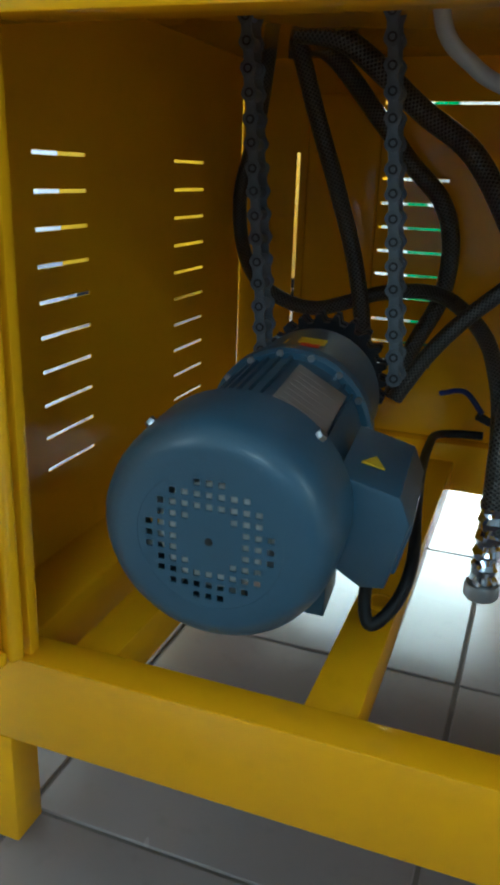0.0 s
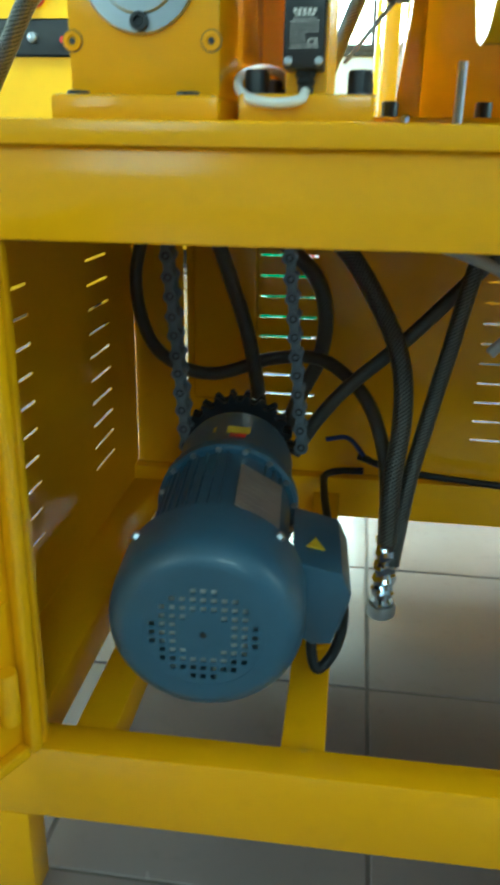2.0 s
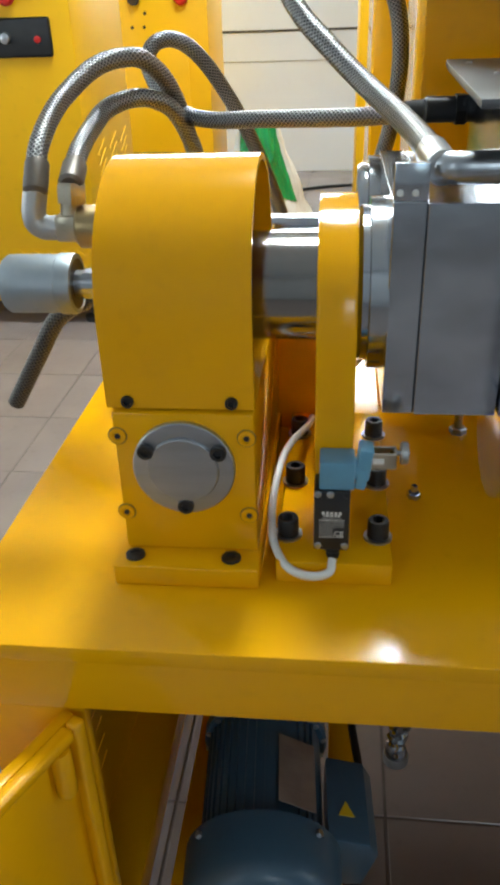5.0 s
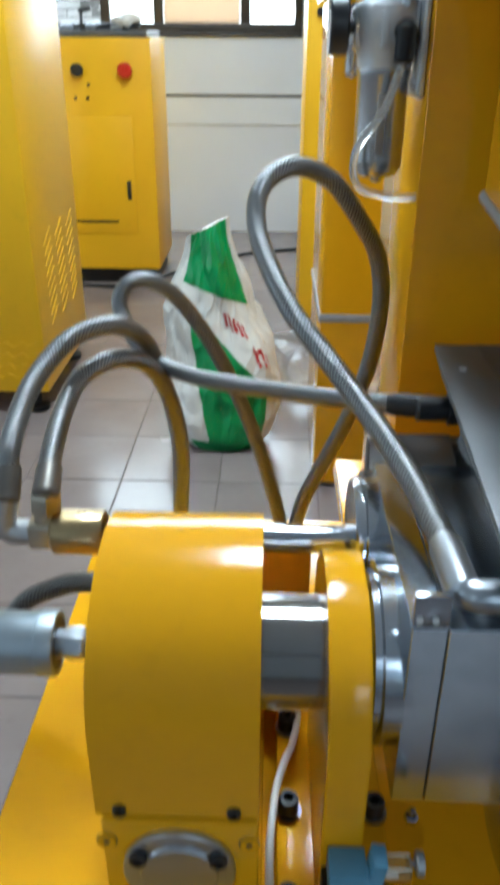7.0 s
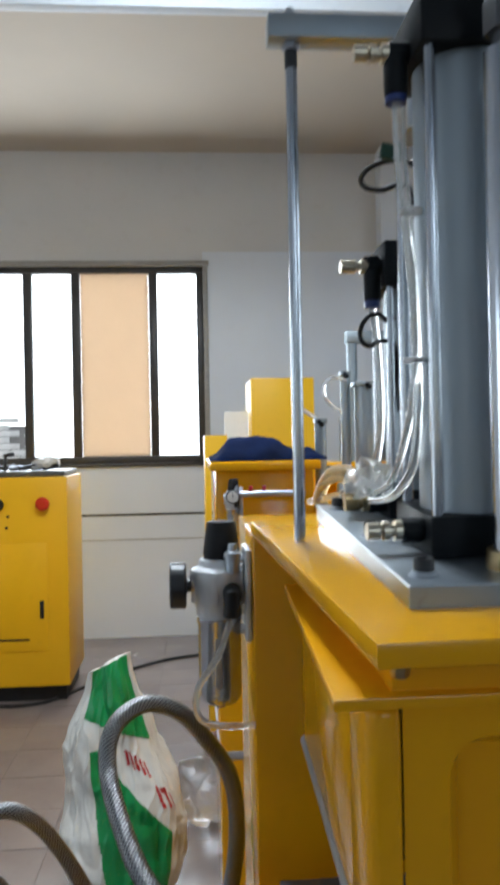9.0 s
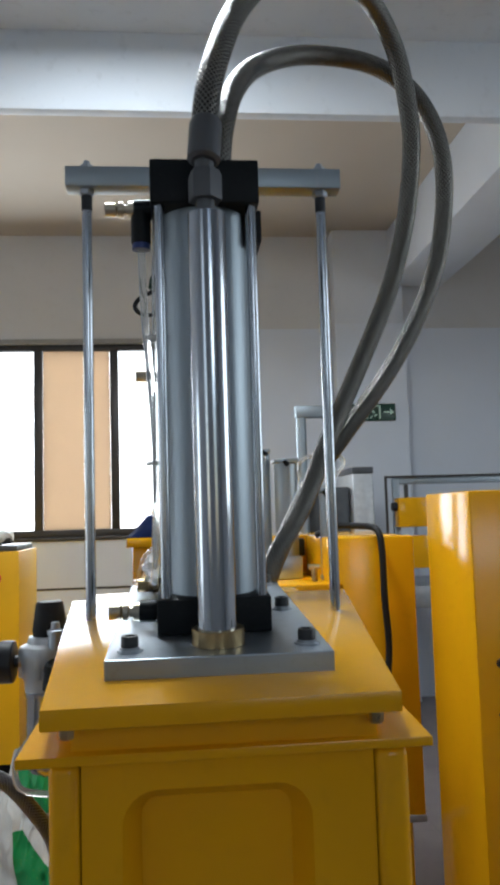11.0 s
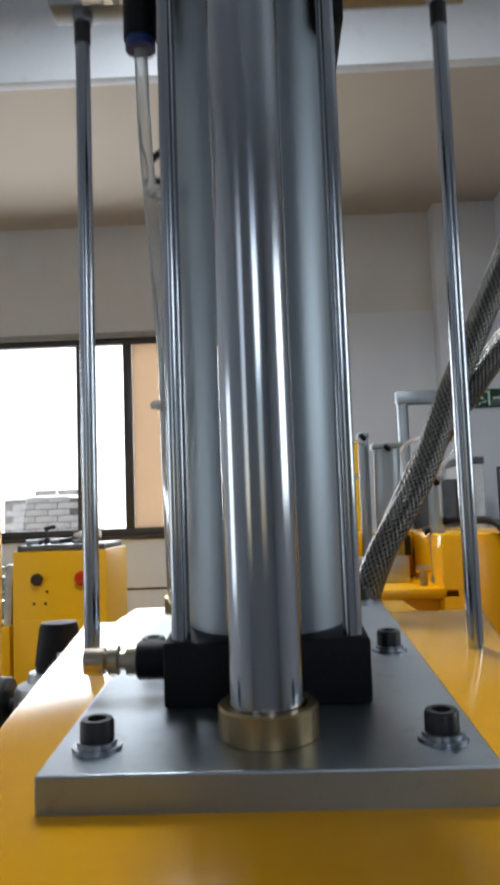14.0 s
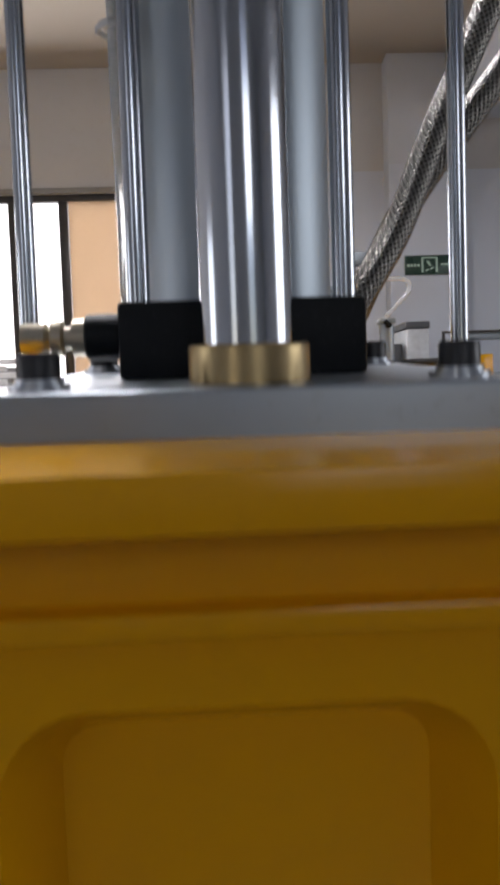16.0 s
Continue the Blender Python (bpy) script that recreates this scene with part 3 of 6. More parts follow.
        part("louvre", b, YELLOW, back)
    b = B()
    box(b, -0.308, -0.208, 1.0945, 1.1002, 0.32, 0.655, 0.005, 3)
    part("pressed_field", b, YELLOW, back)
    b = B()
    box(b, 0.9, 0.905, 0.453, 1.098, 0.179, 0.697)
    part("side_panel", b, YELLOW, m)
    # open door, hinged on the front post
    d = B()
    swing, pin = Matrix.Rotation(radians(-25), 3, "Z"), Vector((-0.310, 0.432, 0))
    box(d, -0.334, -0.322, -0.034, 0.428, 0.195, 0.630, 0.003, 2, swing, pin)
    door = part("door", d, YELLOW, m, "yellow folded sheet door standing open")
    for y0, y1, z0, z1 in ((0.4145, 0.428, 0.195, 0.630), (-0.034, -0.022, 0.195, 0.630), (-0.0215, 0.414, 0.617, 0.630), (-0.0215, 0.414, 0.195, 0.207)):
        e = B()
        box(e, -0.3235, -0.310, y0, y1, z0, z1, 0.004, 3, swing, pin)
        part("folded_edge", e, YELLOW, door)
    for k, (y, z) in enumerate(((0.371, 0.31), (0.296, 0.31), (0.221, 0.31))):
        e = B()
        for s in (1, -1):
            prism(e, [pin + swing @ (Vector(p) - pin) for p in ((-0.3225, y, z), (-0.3225, y + 0.009, z), (-0.3225, y + 0.042, z + s * 0.04), (-0.3225, y + 0.036, z + s * 0.04))], swing @ Vector((0.002, 0, 0)))
        part("chevron", e, YELLOW, door)
    for z in (0.588, 0.262):
        e = B()
        foot = pin + swing @ (Vector((-0.3165, 0.400, z - 0.022)) - pin)
        lathe(e, foot, (0, 0, 1), [(0.0058, 0.003), (0.0058, 0.0), (0.0088, 0.0), (0.0092, 0.003), (0.0092, 0.047), (0.0082, 0.05), (0, 0.05)], 20)
        knuckle = part("hinge", e, YELLOW, door, "yellow painted hinge knuckle")
        # dark rod puts the shade into the knuckle's lower end
        e = B()
        rod(e, foot + Vector((0, 0, 0.001)), foot + Vector((0, 0, 0.02)), 0.0057, 16)
        part("hinge_shade", e, DARKSTEEL, knuckle, "dark end holding the shade in the hinge knuckle")
    # added disc stands in for a lit spot on the motor rail
    e = B()
    lathe(e, (-0.083, 0.645, 0.1803), (0, 0, 1), [(0, 0), (0.0135, 0), (0.0135, 0.003), (0.011, 0.004), (0.0105, 0.0025), (0, 0.0025)], 28)
    part("rail_lit_spot", e, YELLOW, m, "round yellow disc added for a lit spot on the rail")


build_base()


# the motor lies slightly askew and tilted up towards the sprocket
ASKEW = Matrix(((0.9979, -0.0619, 0.0184, 0.0162), (0.0630, 0.9956, -0.0691, 0.0612), (-0.0140, 0.0701, 0.9974, -0.0417), (0, 0, 0, 1)))


def build_motor():
    c = (FX, 0.0, 0.322)
    m = thing("electric_motor", (FX, 0.6, 0.19), "blue-grey electric motor with round vented fan cover, lying on two rails", "motor")

    def along(y):
        return (c[0], y, c[2])

    b = B()
    lathe(b, along(0.424), (0, 1, 0), [(0.052, 0.0022), (0.053, 0.0002), (0.066, 0.0), (0.072, 0.0012), (0.0778, 0.005), (0.0826, 0.0115), (0.0853, 0.021), (0.0863, 0.035),
                                       (0.0863, 0.075), (0.0838, 0.075), (0.0838, 0.03), (0.05, 0.006)], 56)
    cover = part("fan_cover", b, BLUE, m)
    b = B()
    pitch, half, n = 0.0088, 0.0024, 7
    holes = []
    for i in range(-n, n + 1):
        for k in range(-n, n + 1):
            r = math.hypot(i, k) * pitch
            if 0.021 < r < 0.047:
                holes.append((i * pitch - half, i * pitch + half, k * pitch - half, k * pitch + half))
    R = 0.060
    cuts = sorted({v for h in holes for v in h[:2]} | {-R, R})

    def place(u, v):
        r = math.hypot(u, v)
        if r > R:
            u, v = u * R / r, v * R / r
        return (c[0] + u, 0.4245, c[2] + v)

    pierced(b, cuts, cuts, lambda u, v: math.hypot(u, v) < R and not any(h[0] < u < h[1] and h[2] < v < h[3] for h in holes), place, (0, 0.0014, 0))
    part("grille", b, BLUE, cover, "punched vent grille")
    # white colour and small disc put light behind the inner holes only
    b = B()
    lathe(b, along(0.431), (0, 1, 0), [(0, 0), (0.037, 0), (0.041, 0.003), (0.041, 0.007), (0, 0.007)], 32)
    fan = part("fan", b, WHITE_PLASTIC, m, "fan made pale for the light behind the grille")
    for i in range(9):
        b = B()
        a = i * 6.28318 / 9
        turn = Matrix.Rotation(a, 3, "Y")
        box(b, c[0] + 0.02, c[0] + 0.072, 0.44, 0.47, c[2] - 0.0015, c[2] + 0.0015, turn=turn, about=along(0.45))
        part("blade", b, WHITE_PLASTIC, fan)
    b = B()
    lathe(b, along(0.4235), (0, 1, 0), [(0, 0), (0.003, 0.0005), (0.0035, 0.003), (0, 0.003)], 12)
    part("centre_mark", b, BLACK, cover)
    for a in (46, 141, 226, 321):
        b = B()
        dx, dz = math.cos(radians(a)), math.sin(radians(a))
        hex_head(b, (c[0] + dx * 0.0858, 0.487, c[2] + dz * 0.0858), (dx, 0, dz), 0.0045, 0.005)
        part("cover_screw", b, STEEL, cover, "bright screw")
    # finned body
    b = B()
    lathe(b, along(0.49), (0, 1, 0), [(0, 0), (0.0685, 0), (0.0685, 0.17), (0, 0.17)], 40)
    part("body", b, BLUE, m)
    fin = B()
    box(fin, c[0] + 0.066, c[0] + 0.0718, 0.495, 0.641, c[2] - 0.0014, c[2] + 0.0014)
    fin_mesh = finish(fin, "fin", BLUE)
    fin_mesh.transform(Matrix.Translation((-c[0], 0, -c[2])))
    for i in range(40):
        a = i * 9
        if 60 < a < 84 or 330 < a or a < 36:
            continue
        o = new("fin", fin_mesh)
        o.parent = m
        o.matrix_parent_inverse = Matrix.Translation(-Vector(m.location))
        o.location, o.rotation_euler = (c[0], 0, c[2]), (0, radians(-a), 0)
    b = B()
    lathe(b, along(0.642), (0, 1, 0), [(0, 0), (0.074, 0), (0.0775, 0.003), (0.0775, 0.016), (0.072, 0.021), (0.0685, 0.026), (0.0685, 0.11), (0.066, 0.122), (0.058, 0.13), (0, 0.132)], 48)
    shield = part("end_shield", b, BLUE, m)
    for i in range(16):
        b = B()
        a = radians(i * 22.5 + 8)
        hex_head(b, (c[0] + math.cos(a) * 0.0735, 0.6415, c[2] + math.sin(a) * 0.0735), (0, -1, 0), 0.0035, 0.003)
        part("flange_bolt", b, STEEL, shield)
    b = B()
    turn = Matrix.Rotation(radians(30), 3, "Y")
    box(b, c[0] - 0.024, c[0] + 0.024, 0.515, 0.60, c[2] + 0.0755, c[2] + 0.0767, 0.0004, 1, turn, along(0.55))
    plate = part("nameplate", b, PLATE_GREY, m, "worn etched metal nameplate")
    b = B()
    for i in range(7):
        box(b, c[0] - 0.020, c[0] + 0.006 + 0.012 * (i % 2), 0.522 + i * 0.0105, 0.5255 + i * 0.0105, c[2] + 0.0767, c[2] + 0.0769, turn=turn, about=along(0.55))
    tagged(part("writing", b, PLATE_GREY, plate, "illegible etched lines"), kind="stuff")
    # junction box with sloping top
    b = B()
    prism(b, [(-0.096, 0.50, 0.272), (-0.074, 0.50, 0.258), (-0.055, 0.50, 0.260), (-0.040, 0.50, 0.318), (-0.05, 0.50, 0.340), (-0.096, 0.50, 0.352)], (0, 0.105, 0), 0.004)
    jb = part("junction_box", b, BLUE, m, "blue-grey terminal box")
    b = B()
    box(b, -0.050, -0.044, 0.508, 0.597, 0.270, 0.312, 0.002, 2, Matrix.Rotation(radians(13), 3, 'Y'))
    part("cover_plate", b, BLUE, jb, "screwed cover plate")
    b = B()
    prism(b, [(-0.084, 0.53, 0.3500), (-0.066, 0.53, 0.3460), (-0.075, 0.548, 0.348)], (0.0003, 0, 0.0014))
    part("warning_sticker", b, LABEL_YELLOW, jb, "yellow triangular warning sticker")
    b = B()
    turn = Matrix.Rotation(radians(2), 3, "Y")
    box(b, -0.176, -0.150, 0.695, 0.712, 0.3905, 0.3917, turn=turn)
    part("warning_sticker", b, LABEL_YELLOW, m, "yellow warning sticker")
    b = B()
    box(b, -0.172, -0.154, 0.686, 0.694, 0.3905, 0.3915, turn=turn)
    part("warning_sticker", b, RED, m, "red sticker edge")
    b = B()
    turn = Matrix.Rotation(radians(-28), 3, "Y")
    box(b, -0.209, -0.188, 0.703, 0.717, 0.3815, 0.3829, turn=turn)
    part("sticker", b, LABEL_YELLOW, m, "faded yellow sticker")
    for x0, x1 in ((-0.246, -0.215), (-0.138, -0.112)):
        b = B()
        prism(b, [(x0, 0.575, 0.172), (x1, 0.575, 0.172), (x1, 0.575, 0.205), (c[0] + (0.05 if x0 > c[0] else -0.05), 0.575, 0.265), (c[0] + (0.035 if x0 > c[0] else -0.035), 0.575, 0.258), (x0, 0.575, 0.205)], (0, 0.06, 0), 0.002)
        part("foot", b, BLUE, m)
    settle(m, ASKEW)


build_motor()


def build_drive():
    c = (FX - 0.002, 0.82, 0.322)
    s = thing("sprocket", (c[0], 0.81, c[2]), "dark toothed steel sprocket on the motor shaft", "sprocket")
    b = B()
    teeth, r0, r1 = 22, 0.062, 0.071
    pts = []
    for i in range(teeth):
        for da, r in ((-0.32, r0), (-0.12, r1), (0.12, r1), (0.32, r0)):
            a = 6.2831853 * (i + da) / teeth
            pts.append((c[0] + r * math.cos(a), 0.806, c[2] + r * math.sin(a)))
    prism(b, pts, (0, 0.009, 0))
    prism(b, [(x, 0.822, z) for x, y, z in pts], (0, 0.009, 0))
    rod(b, (c[0], 0.76, c[2]), (c[0], 0.85, c[2]), 0.024, 24)
    part("toothed_rim", b, BLACK, s)
    # chain: plates and rollers, one mesh for the two kinds of link
    ch = thing("drive_chain", (c[0], 0.82, 0.35), "oily grey roller chain rising from the sprocket", "chain")
    P = 0.0222

    def link(wide):
        """Waisted side plates; the outer kind carries the pin ends, each in a dark ring."""
        q = B()
        out = []
        r, waist = (0.0086, 0.0052) if wide else (0.0080, 0.0050)
        for sgn in (1, -1):
            for i in range(11):
                a = math.pi * i / 10 + (0 if sgn > 0 else math.pi)
                out.append((r * math.cos(a), 0.0, sgn * P / 2 + r * math.sin(a)))
            out.append((-waist * sgn, 0.0, P * 0.16 * sgn))
            out.append((-waist * sgn, 0.0, -P * 0.16 * sgn))
        for y in ((-0.0150, 0.0130) if wide else (-0.0122, 0.0102)):
            prism(q, [(x, y, z) for x, _, z in out], (0, 0.0022, 0))
        if not wide:
            for z in (-P / 2, P / 2):
                rod(q, (0, -0.010, z), (0, 0.010, z), 0.0062, 12)
        dark = len(q.faces)
        if wide:
            for z in (-P / 2, P / 2):
                lathe(q, (0, -0.0150, z), (0, -1, 0), [(0.0048, 0), (0.0046, 0.0007), (0.0028, 0.0008), (0.0026, 0.0003)], 14)
        light = len(q.faces)
        if wide:
            for z in (-P / 2, P / 2):
                rod(q, (0, 0.0150, z), (0, -0.0162, z), 0.0026, 10)
        q.faces.ensure_lookup_table()
        for i in range(dark, light):
            q.faces[i].material_index = 1
        me = finish(q, "link", CHAINM)
        me.materials.append(BLACK)
        return me

    CHAINM = surface("oily_chain_steel", (0.15, 0.17, 0.195), 0.4, 0.35, vary=0.3, scale=60, stain=(0.03, 0.03, 0.03))
    kinds = (link(True), link(False))
    for p0, p1 in (((-0.262, 0.345), (-0.293, 0.697)), ((-0.116, 0.352), (-0.149, 0.697))):
        d = Vector((p1[0] - p0[0], 0, p1[1] - p0[1]))
        n = int(d.length / P)
        tilt = math.atan2(d.x, d.z)
        for i in range(n):
            q = Vector((p0[0], 0.82, p0[1])) + d * ((i + 0.5) / n)
            o = new("link", kinds[i % 2])
            o.parent = ch
            o.matrix_parent_inverse = Matrix.Translation(-Vector(ch.location))
            o.location, o.rotation_euler = q, (0, tilt, 0)
    settle(s, ASKEW)


build_drive()


def hose(name, points, r, material, label, ends=(), group="", category="hose", grip=0.05):
    t = thing(name, points[-1], label, category, group)
    b = B()
    tube(b, points, r, 16, 9)
    part("hose_body", b, material, t, angle=60)
    for i, mat in ends:
        p, q = Vector(points[i]), Vector(points[1] if i == 0 else points[-2])
        d = (q - p).normalized()
        b = B()
        lathe(b, p - d * 0.012, d, [(0, 0), (r * 0.9, 0), (r * 1.2, 0.003), (r * 1.2, grip * 0.9), (r * 1.08, grip), (0, grip)], 20)
        part("ferrule", b, mat, t)
    return t


def build_lower_hoses():
    g = "hoses under the table"
    dark = "dark wire-braided rubber hose hanging under the table"
    hose("hose", [(-0.342, 1.021, 0.7), (-0.36, 1.038, 0.616), (-0.385, 1.044, 0.521), (-0.365, 1.02, 0.443), (-0.324, 1.005, 0.403), (-0.261, 1.011, 0.385),
                  (-0.172, 1.014, 0.412), (-0.099, 0.998, 0.416), (-0.042, 0.944, 0.385), (-0.015, 0.888, 0.341), (-0.005, 0.852, 0.292), (-0.003, 0.837, 0.228)], 0.0095, HOSE_DARK, dark, group=g)
    hose("hose", [(-0.289, 0.965, 0.7), (-0.264, 0.974, 0.62), (-0.234, 0.982, 0.534), (-0.208, 0.989, 0.45), (-0.192, 0.997, 0.36), (-0.188, 1.013, 0.267)], 0.0105, HOSE_DARK, dark, group=g)
    hose("hose", [(-0.323, 1.042, 0.7), (-0.274, 1.048, 0.697), (-0.205, 1.053, 0.622), (-0.161, 1.054, 0.57), (-0.118, 1.06, 0.525), (-0.101, 1.065, 0.469), (-0.108, 1.069, 0.401), (-0.137, 1.072, 0.336), (-0.162, 1.076, 0.261)], 0.0115, HOSE_DARK, dark, group=g)
    hose("hose", [(-0.275, 0.915, 0.7), (-0.216, 0.922, 0.687), (-0.135, 0.942, 0.622), (-0.075, 0.938, 0.579), (-0.027, 0.916, 0.51), (0.002, 0.882, 0.448), (0.008, 0.857, 0.382), (0, 0.832, 0.301), (-0, 0.824, 0.22)], 0.0125, HOSE_DARK, dark, group=g)
    hose("hose", [(0.255, 0.918, 0.7), (0.174, 0.919, 0.645), (0.058, 0.92, 0.521), (0.006, 0.921, 0.465), (-0.059, 0.921, 0.404), (-0.099, 0.922, 0.355), (-0.132, 0.924, 0.3)], 0.0095, HOSE_DARK, dark, group=g)
    hose("hose", [(0.118, 0.87, 0.7), (0.102, 0.873, 0.663), (0.075, 0.875, 0.543), (0.06, 0.874, 0.467), (0.042, 0.874, 0.378), (0.023, 0.854, 0.295), (0.013, 0.838, 0.221), (0.009, 0.833, 0.185)], 0.0105, HOSE_DARK, dark, group=g)
    # capped hose end wrapped in foil
    f = thing("hose_end", (0, 0.835, 0.08), "capped hose end wrapped in crinkled foil", "hose end")
    b = B()
    lathe(b, (0, 0.835, 0.222), (0, 0, -1), [(0, 0)] + [(0.0135 + 0.0015 * math.sin(k * 1.9), 0.0055 * k) for k in range(19)] + [(0, 0.10)], 26)
    for v in b.verts:
        v.co += noise.noise_vector(v.co * 120) * 0.004
    part("wrapping", b, CHROME, f, "crinkled silver foil", angle=15)
    b = B()
    lathe(b, (0, 0.835, 0.124), (0.02, 0.0, -1), [(0, 0), (0.018, 0), (0.0195, 0.004), (0.0195, 0.015), (0.017, 0.018), (0, 0.018)], 24)
    part("end_cap", b, CAST, f, "round grey end cap")
    hose("air_tube", [(-0.09, 0.677, 0.7), (-0.081, 0.681, 0.658), (-0.062, 0.694, 0.638), (-0.035, 0.707, 0.622), (0.044, 0.753, 0.6), (0.129, 0.822, 0.558), (0.143, 0.825, 0.528), (0.1, 0.826, 0.477)], 0.0065, PALE_TUBE, "pale grey plastic tube hanging under the table", category="air tube")
    # power cable of the motor and the black cable on the back beam
    hose("cable", [(-0.080, 0.58, 0.265), (-0.085, 0.575, 0.225), (-0.077, 0.567, 0.204), (-0.060, 0.583, 0.220), (-0.054, 0.615, 0.245), (-0.066, 0.70, 0.258), (-0.079, 0.82, 0.252), (-0.088, 0.95, 0.238), (-0.088, 1.02, 0.230), (-0.065, 1.045, 0.228), (-0.030, 1.045, 0.230)], 0.0055, RUBBER, "black motor cable looping from the terminal box", category="cable")
    hose("cable", [(-0.039, 1.025, 0.262), (0.018, 1.045, 0.236), (0.116, 1.062, 0.218), (0.256, 1.06, 0.211), (0.456, 1.062, 0.211), (0.755, 1.06, 0.211)], 0.0055, RUBBER, "black cable lying on the back beam", category="cable")
    hose("cable", [(-0.089, 1.028, 0.286), (-0.057, 1.009, 0.296), (-0.032, 0.998, 0.273)], 0.0035, DEEP_BLUE, "short blue wire beside the motor", category="cable")


build_lower_hoses()


# ---- gear housing, bearing bracket and limit switch on the table ----
def build_gear_housing():
    g = thing("gear_housing", (-0.23, 0.67, ZT), "yellow gear housing with an arched hood over a bolted block", "gear housing")
    X0, X1 = -0.293, -0.173
    b = B()
    box(b, X0 - 0.003, X1 + 0.003, 0.503, 0.97, ZT, 0.733, 0.003)
    foot = part("foot_plate", b, YELLOW, g)
    b = B()
    box(b, X0 + 0.004, X1, 0.531, 0.93, 0.7332, 0.866, 0.0025)
    block = part("block", b, YELLOW, g)
    b = B()
    outer, inner = arch(0.535, 0.745, 0.8685, 1.046, X0), arch(0.541, 0.739, 0.8685, 1.040, X0)
    n = len(outer)
    rings = [[b.verts.new((x, p[1], p[2])) for p in pts] for pts, x in ((outer, X0), (outer, X1), (inner, X1), (inner, X0 + 0.004))]
    for r0, r1 in ((0, 1), (1, 2), (2, 3)):
        for i in range(n - 1):
            b.faces.new((rings[r0][i], rings[r0][i + 1], rings[r1][i + 1], rings[r1][i]))
    b.faces.new(rings[0])
    hood = part("hood", b, YELLOW, g, "smooth arched yellow sheet hood", angle=40)
    for x in (-0.275, -0.191):
        b = B()
        cap_screw(b, (x, 0.5375, 0.8745), (0, -1, 0), 0.0052, 0.006)
        part("hood_screw", b, BLACK, hood)
        b = B()
        cap_screw(b, (x - 0.004, 0.5185, 0.7335), (0, 0, 1), 0.0085, 0.0025)
        part("foot_screw", b, BLACK, foot, "black screw sunk in the foot")
    for x in (-0.2855, -0.1795):
        for z in (0.771, 0.845):
            # darker disc puts the recess shade round each screw
            b = B()
            lathe(b, (x, 0.5312, z), (0, -1, 0), [(0, 0), (0.0080, 0.0), (0.0080, 0.0005), (0, 0.0005)], 24)
            recess = part("screw_recess", b, SHADED_OCHRE, block, "dark rim holding the recess shade round the screw")
            b = B()
            lathe(b, (x, 0.5309, z), (0, -1, 0), [(0, 0), (0.0070, 0.0), (0.0070, 0.0014), (0.0064, 0.0020), (0.0036, 0.0020), (0.0033, 0.0008), (0, 0.0008)], 24)
            part("block_screw", b, YELLOW, recess, "yellow painted socket screw")
            b = B()
            lathe(b, (x, 0.5303, z), (0, -1, 0), [(0, 0), (0.0026, 0), (0.0026, 0.0009), (0, 0.0009)], 6)
            part("socket", b, BLACK, recess)
    b = B()
    lathe(b, (-0.232, 0.5315, 0.8175), (0, -1, 0), [(0, 0), (0.0425, 0), (0.0425, 0.005), (0.0415, 0.006), (0.030, 0.0062), (0.0292, 0.0085), (0.0285, 0.009), (0, 0.009)], 56)
    cover = part("bearing_cover", b, STEEL, g, "brushed steel bearing cover")
    for a in (30, 150, 270):
        b = B()
        cap_screw(b, (-0.232 + 0.0345 * math.cos(radians(a)), 0.5253, 0.8175 + 0.0345 * math.sin(radians(a))), (0, -1, 0), 0.0068, 0.0045)
        part("cover_screw", b, BLACK, cover)
    # front shaft through hood and bracket, rear shaft behind it
    b = B()
    rod(b, (-0.28, 0.635, 0.939), (-0.06, 0.635, 0.939), 0.046, 48, 0.002)
    part("rotor_shaft", b, SHAFT, g, "polished thick steel shaft")
    b = B()
    box(b, -0.20, -0.1255, 0.80, 0.812, ZT, 0.925, 0.001, 1)
    part("rear_web", b, YELLOW, g, "yellow web plate behind the shafts")
    b = B()
    rod(b, (-0.32, 0.771, 0.955), (-0.06, 0.771, 0.955), 0.0135, 28, 0.001)
    part("rear_shaft", b, CHROME, g, "polished thin steel shaft")


build_gear_housing()


def build_bracket():
    k = thing("bearing_bracket", (-0.108, 0.65, ZT), "yellow arched bearing bracket bolted to the table", "bracket")
    b = B()
    prism(b, arch(0.542, 0.740, 0.735, 1.013, -0.125), (0.031, 0, 0), 0.0025)
    part("arch_plate", b, YELLOW, k, angle=40)
    b = B()
    box(b, -0.157, -0.058, 0.515, 0.80, ZT, 0.735, 0.0025)
    foot = part("foot_plate", b, YELLOW, k)
    for x, y in ((-0.148, 0.555), (-0.146, 0.645), (-0.146, 0.745), (-0.069, 0.555), (-0.067, 0.645), (-0.066, 0.745)):
        b = B()
        lathe(b, (x, y, 0.735), (0, 0, 1), [(0, 0), (0.0125, 0), (0.0125, 0.002), (0, 0.002)], 24)
        part("washer", b, STEEL, foot)
        b = B()
        cap_screw(b, (x, y, 0.737), (0, 0, 1), 0.0095, 0.017)
        part("bolt", b, BLACK, foot)
    b = B()
    for yc, zc, r, x0 in ((0.637, 0.94, 0.072, -0.094), (0.771, 0.960, 0.062, -0.092)):
        lathe(b, (x0, yc, zc), (1, 0, 0), [(0, 0), (r * 0.86, 0), (r * 0.9, 0.004), (r * 0.9, 0.009), (r, 0.010), (r, 0.024), (0, 0.024)], 48)
    part("seal_flange", b, CHROME, k, "bright turned steel flanges")
    b = B()
    hex_head(b, (-0.085, 0.586, 0.965), (-1, 0, 0), 0.006, 0.005)
    part("flange_bolt", b, STEEL, k)


build_bracket()


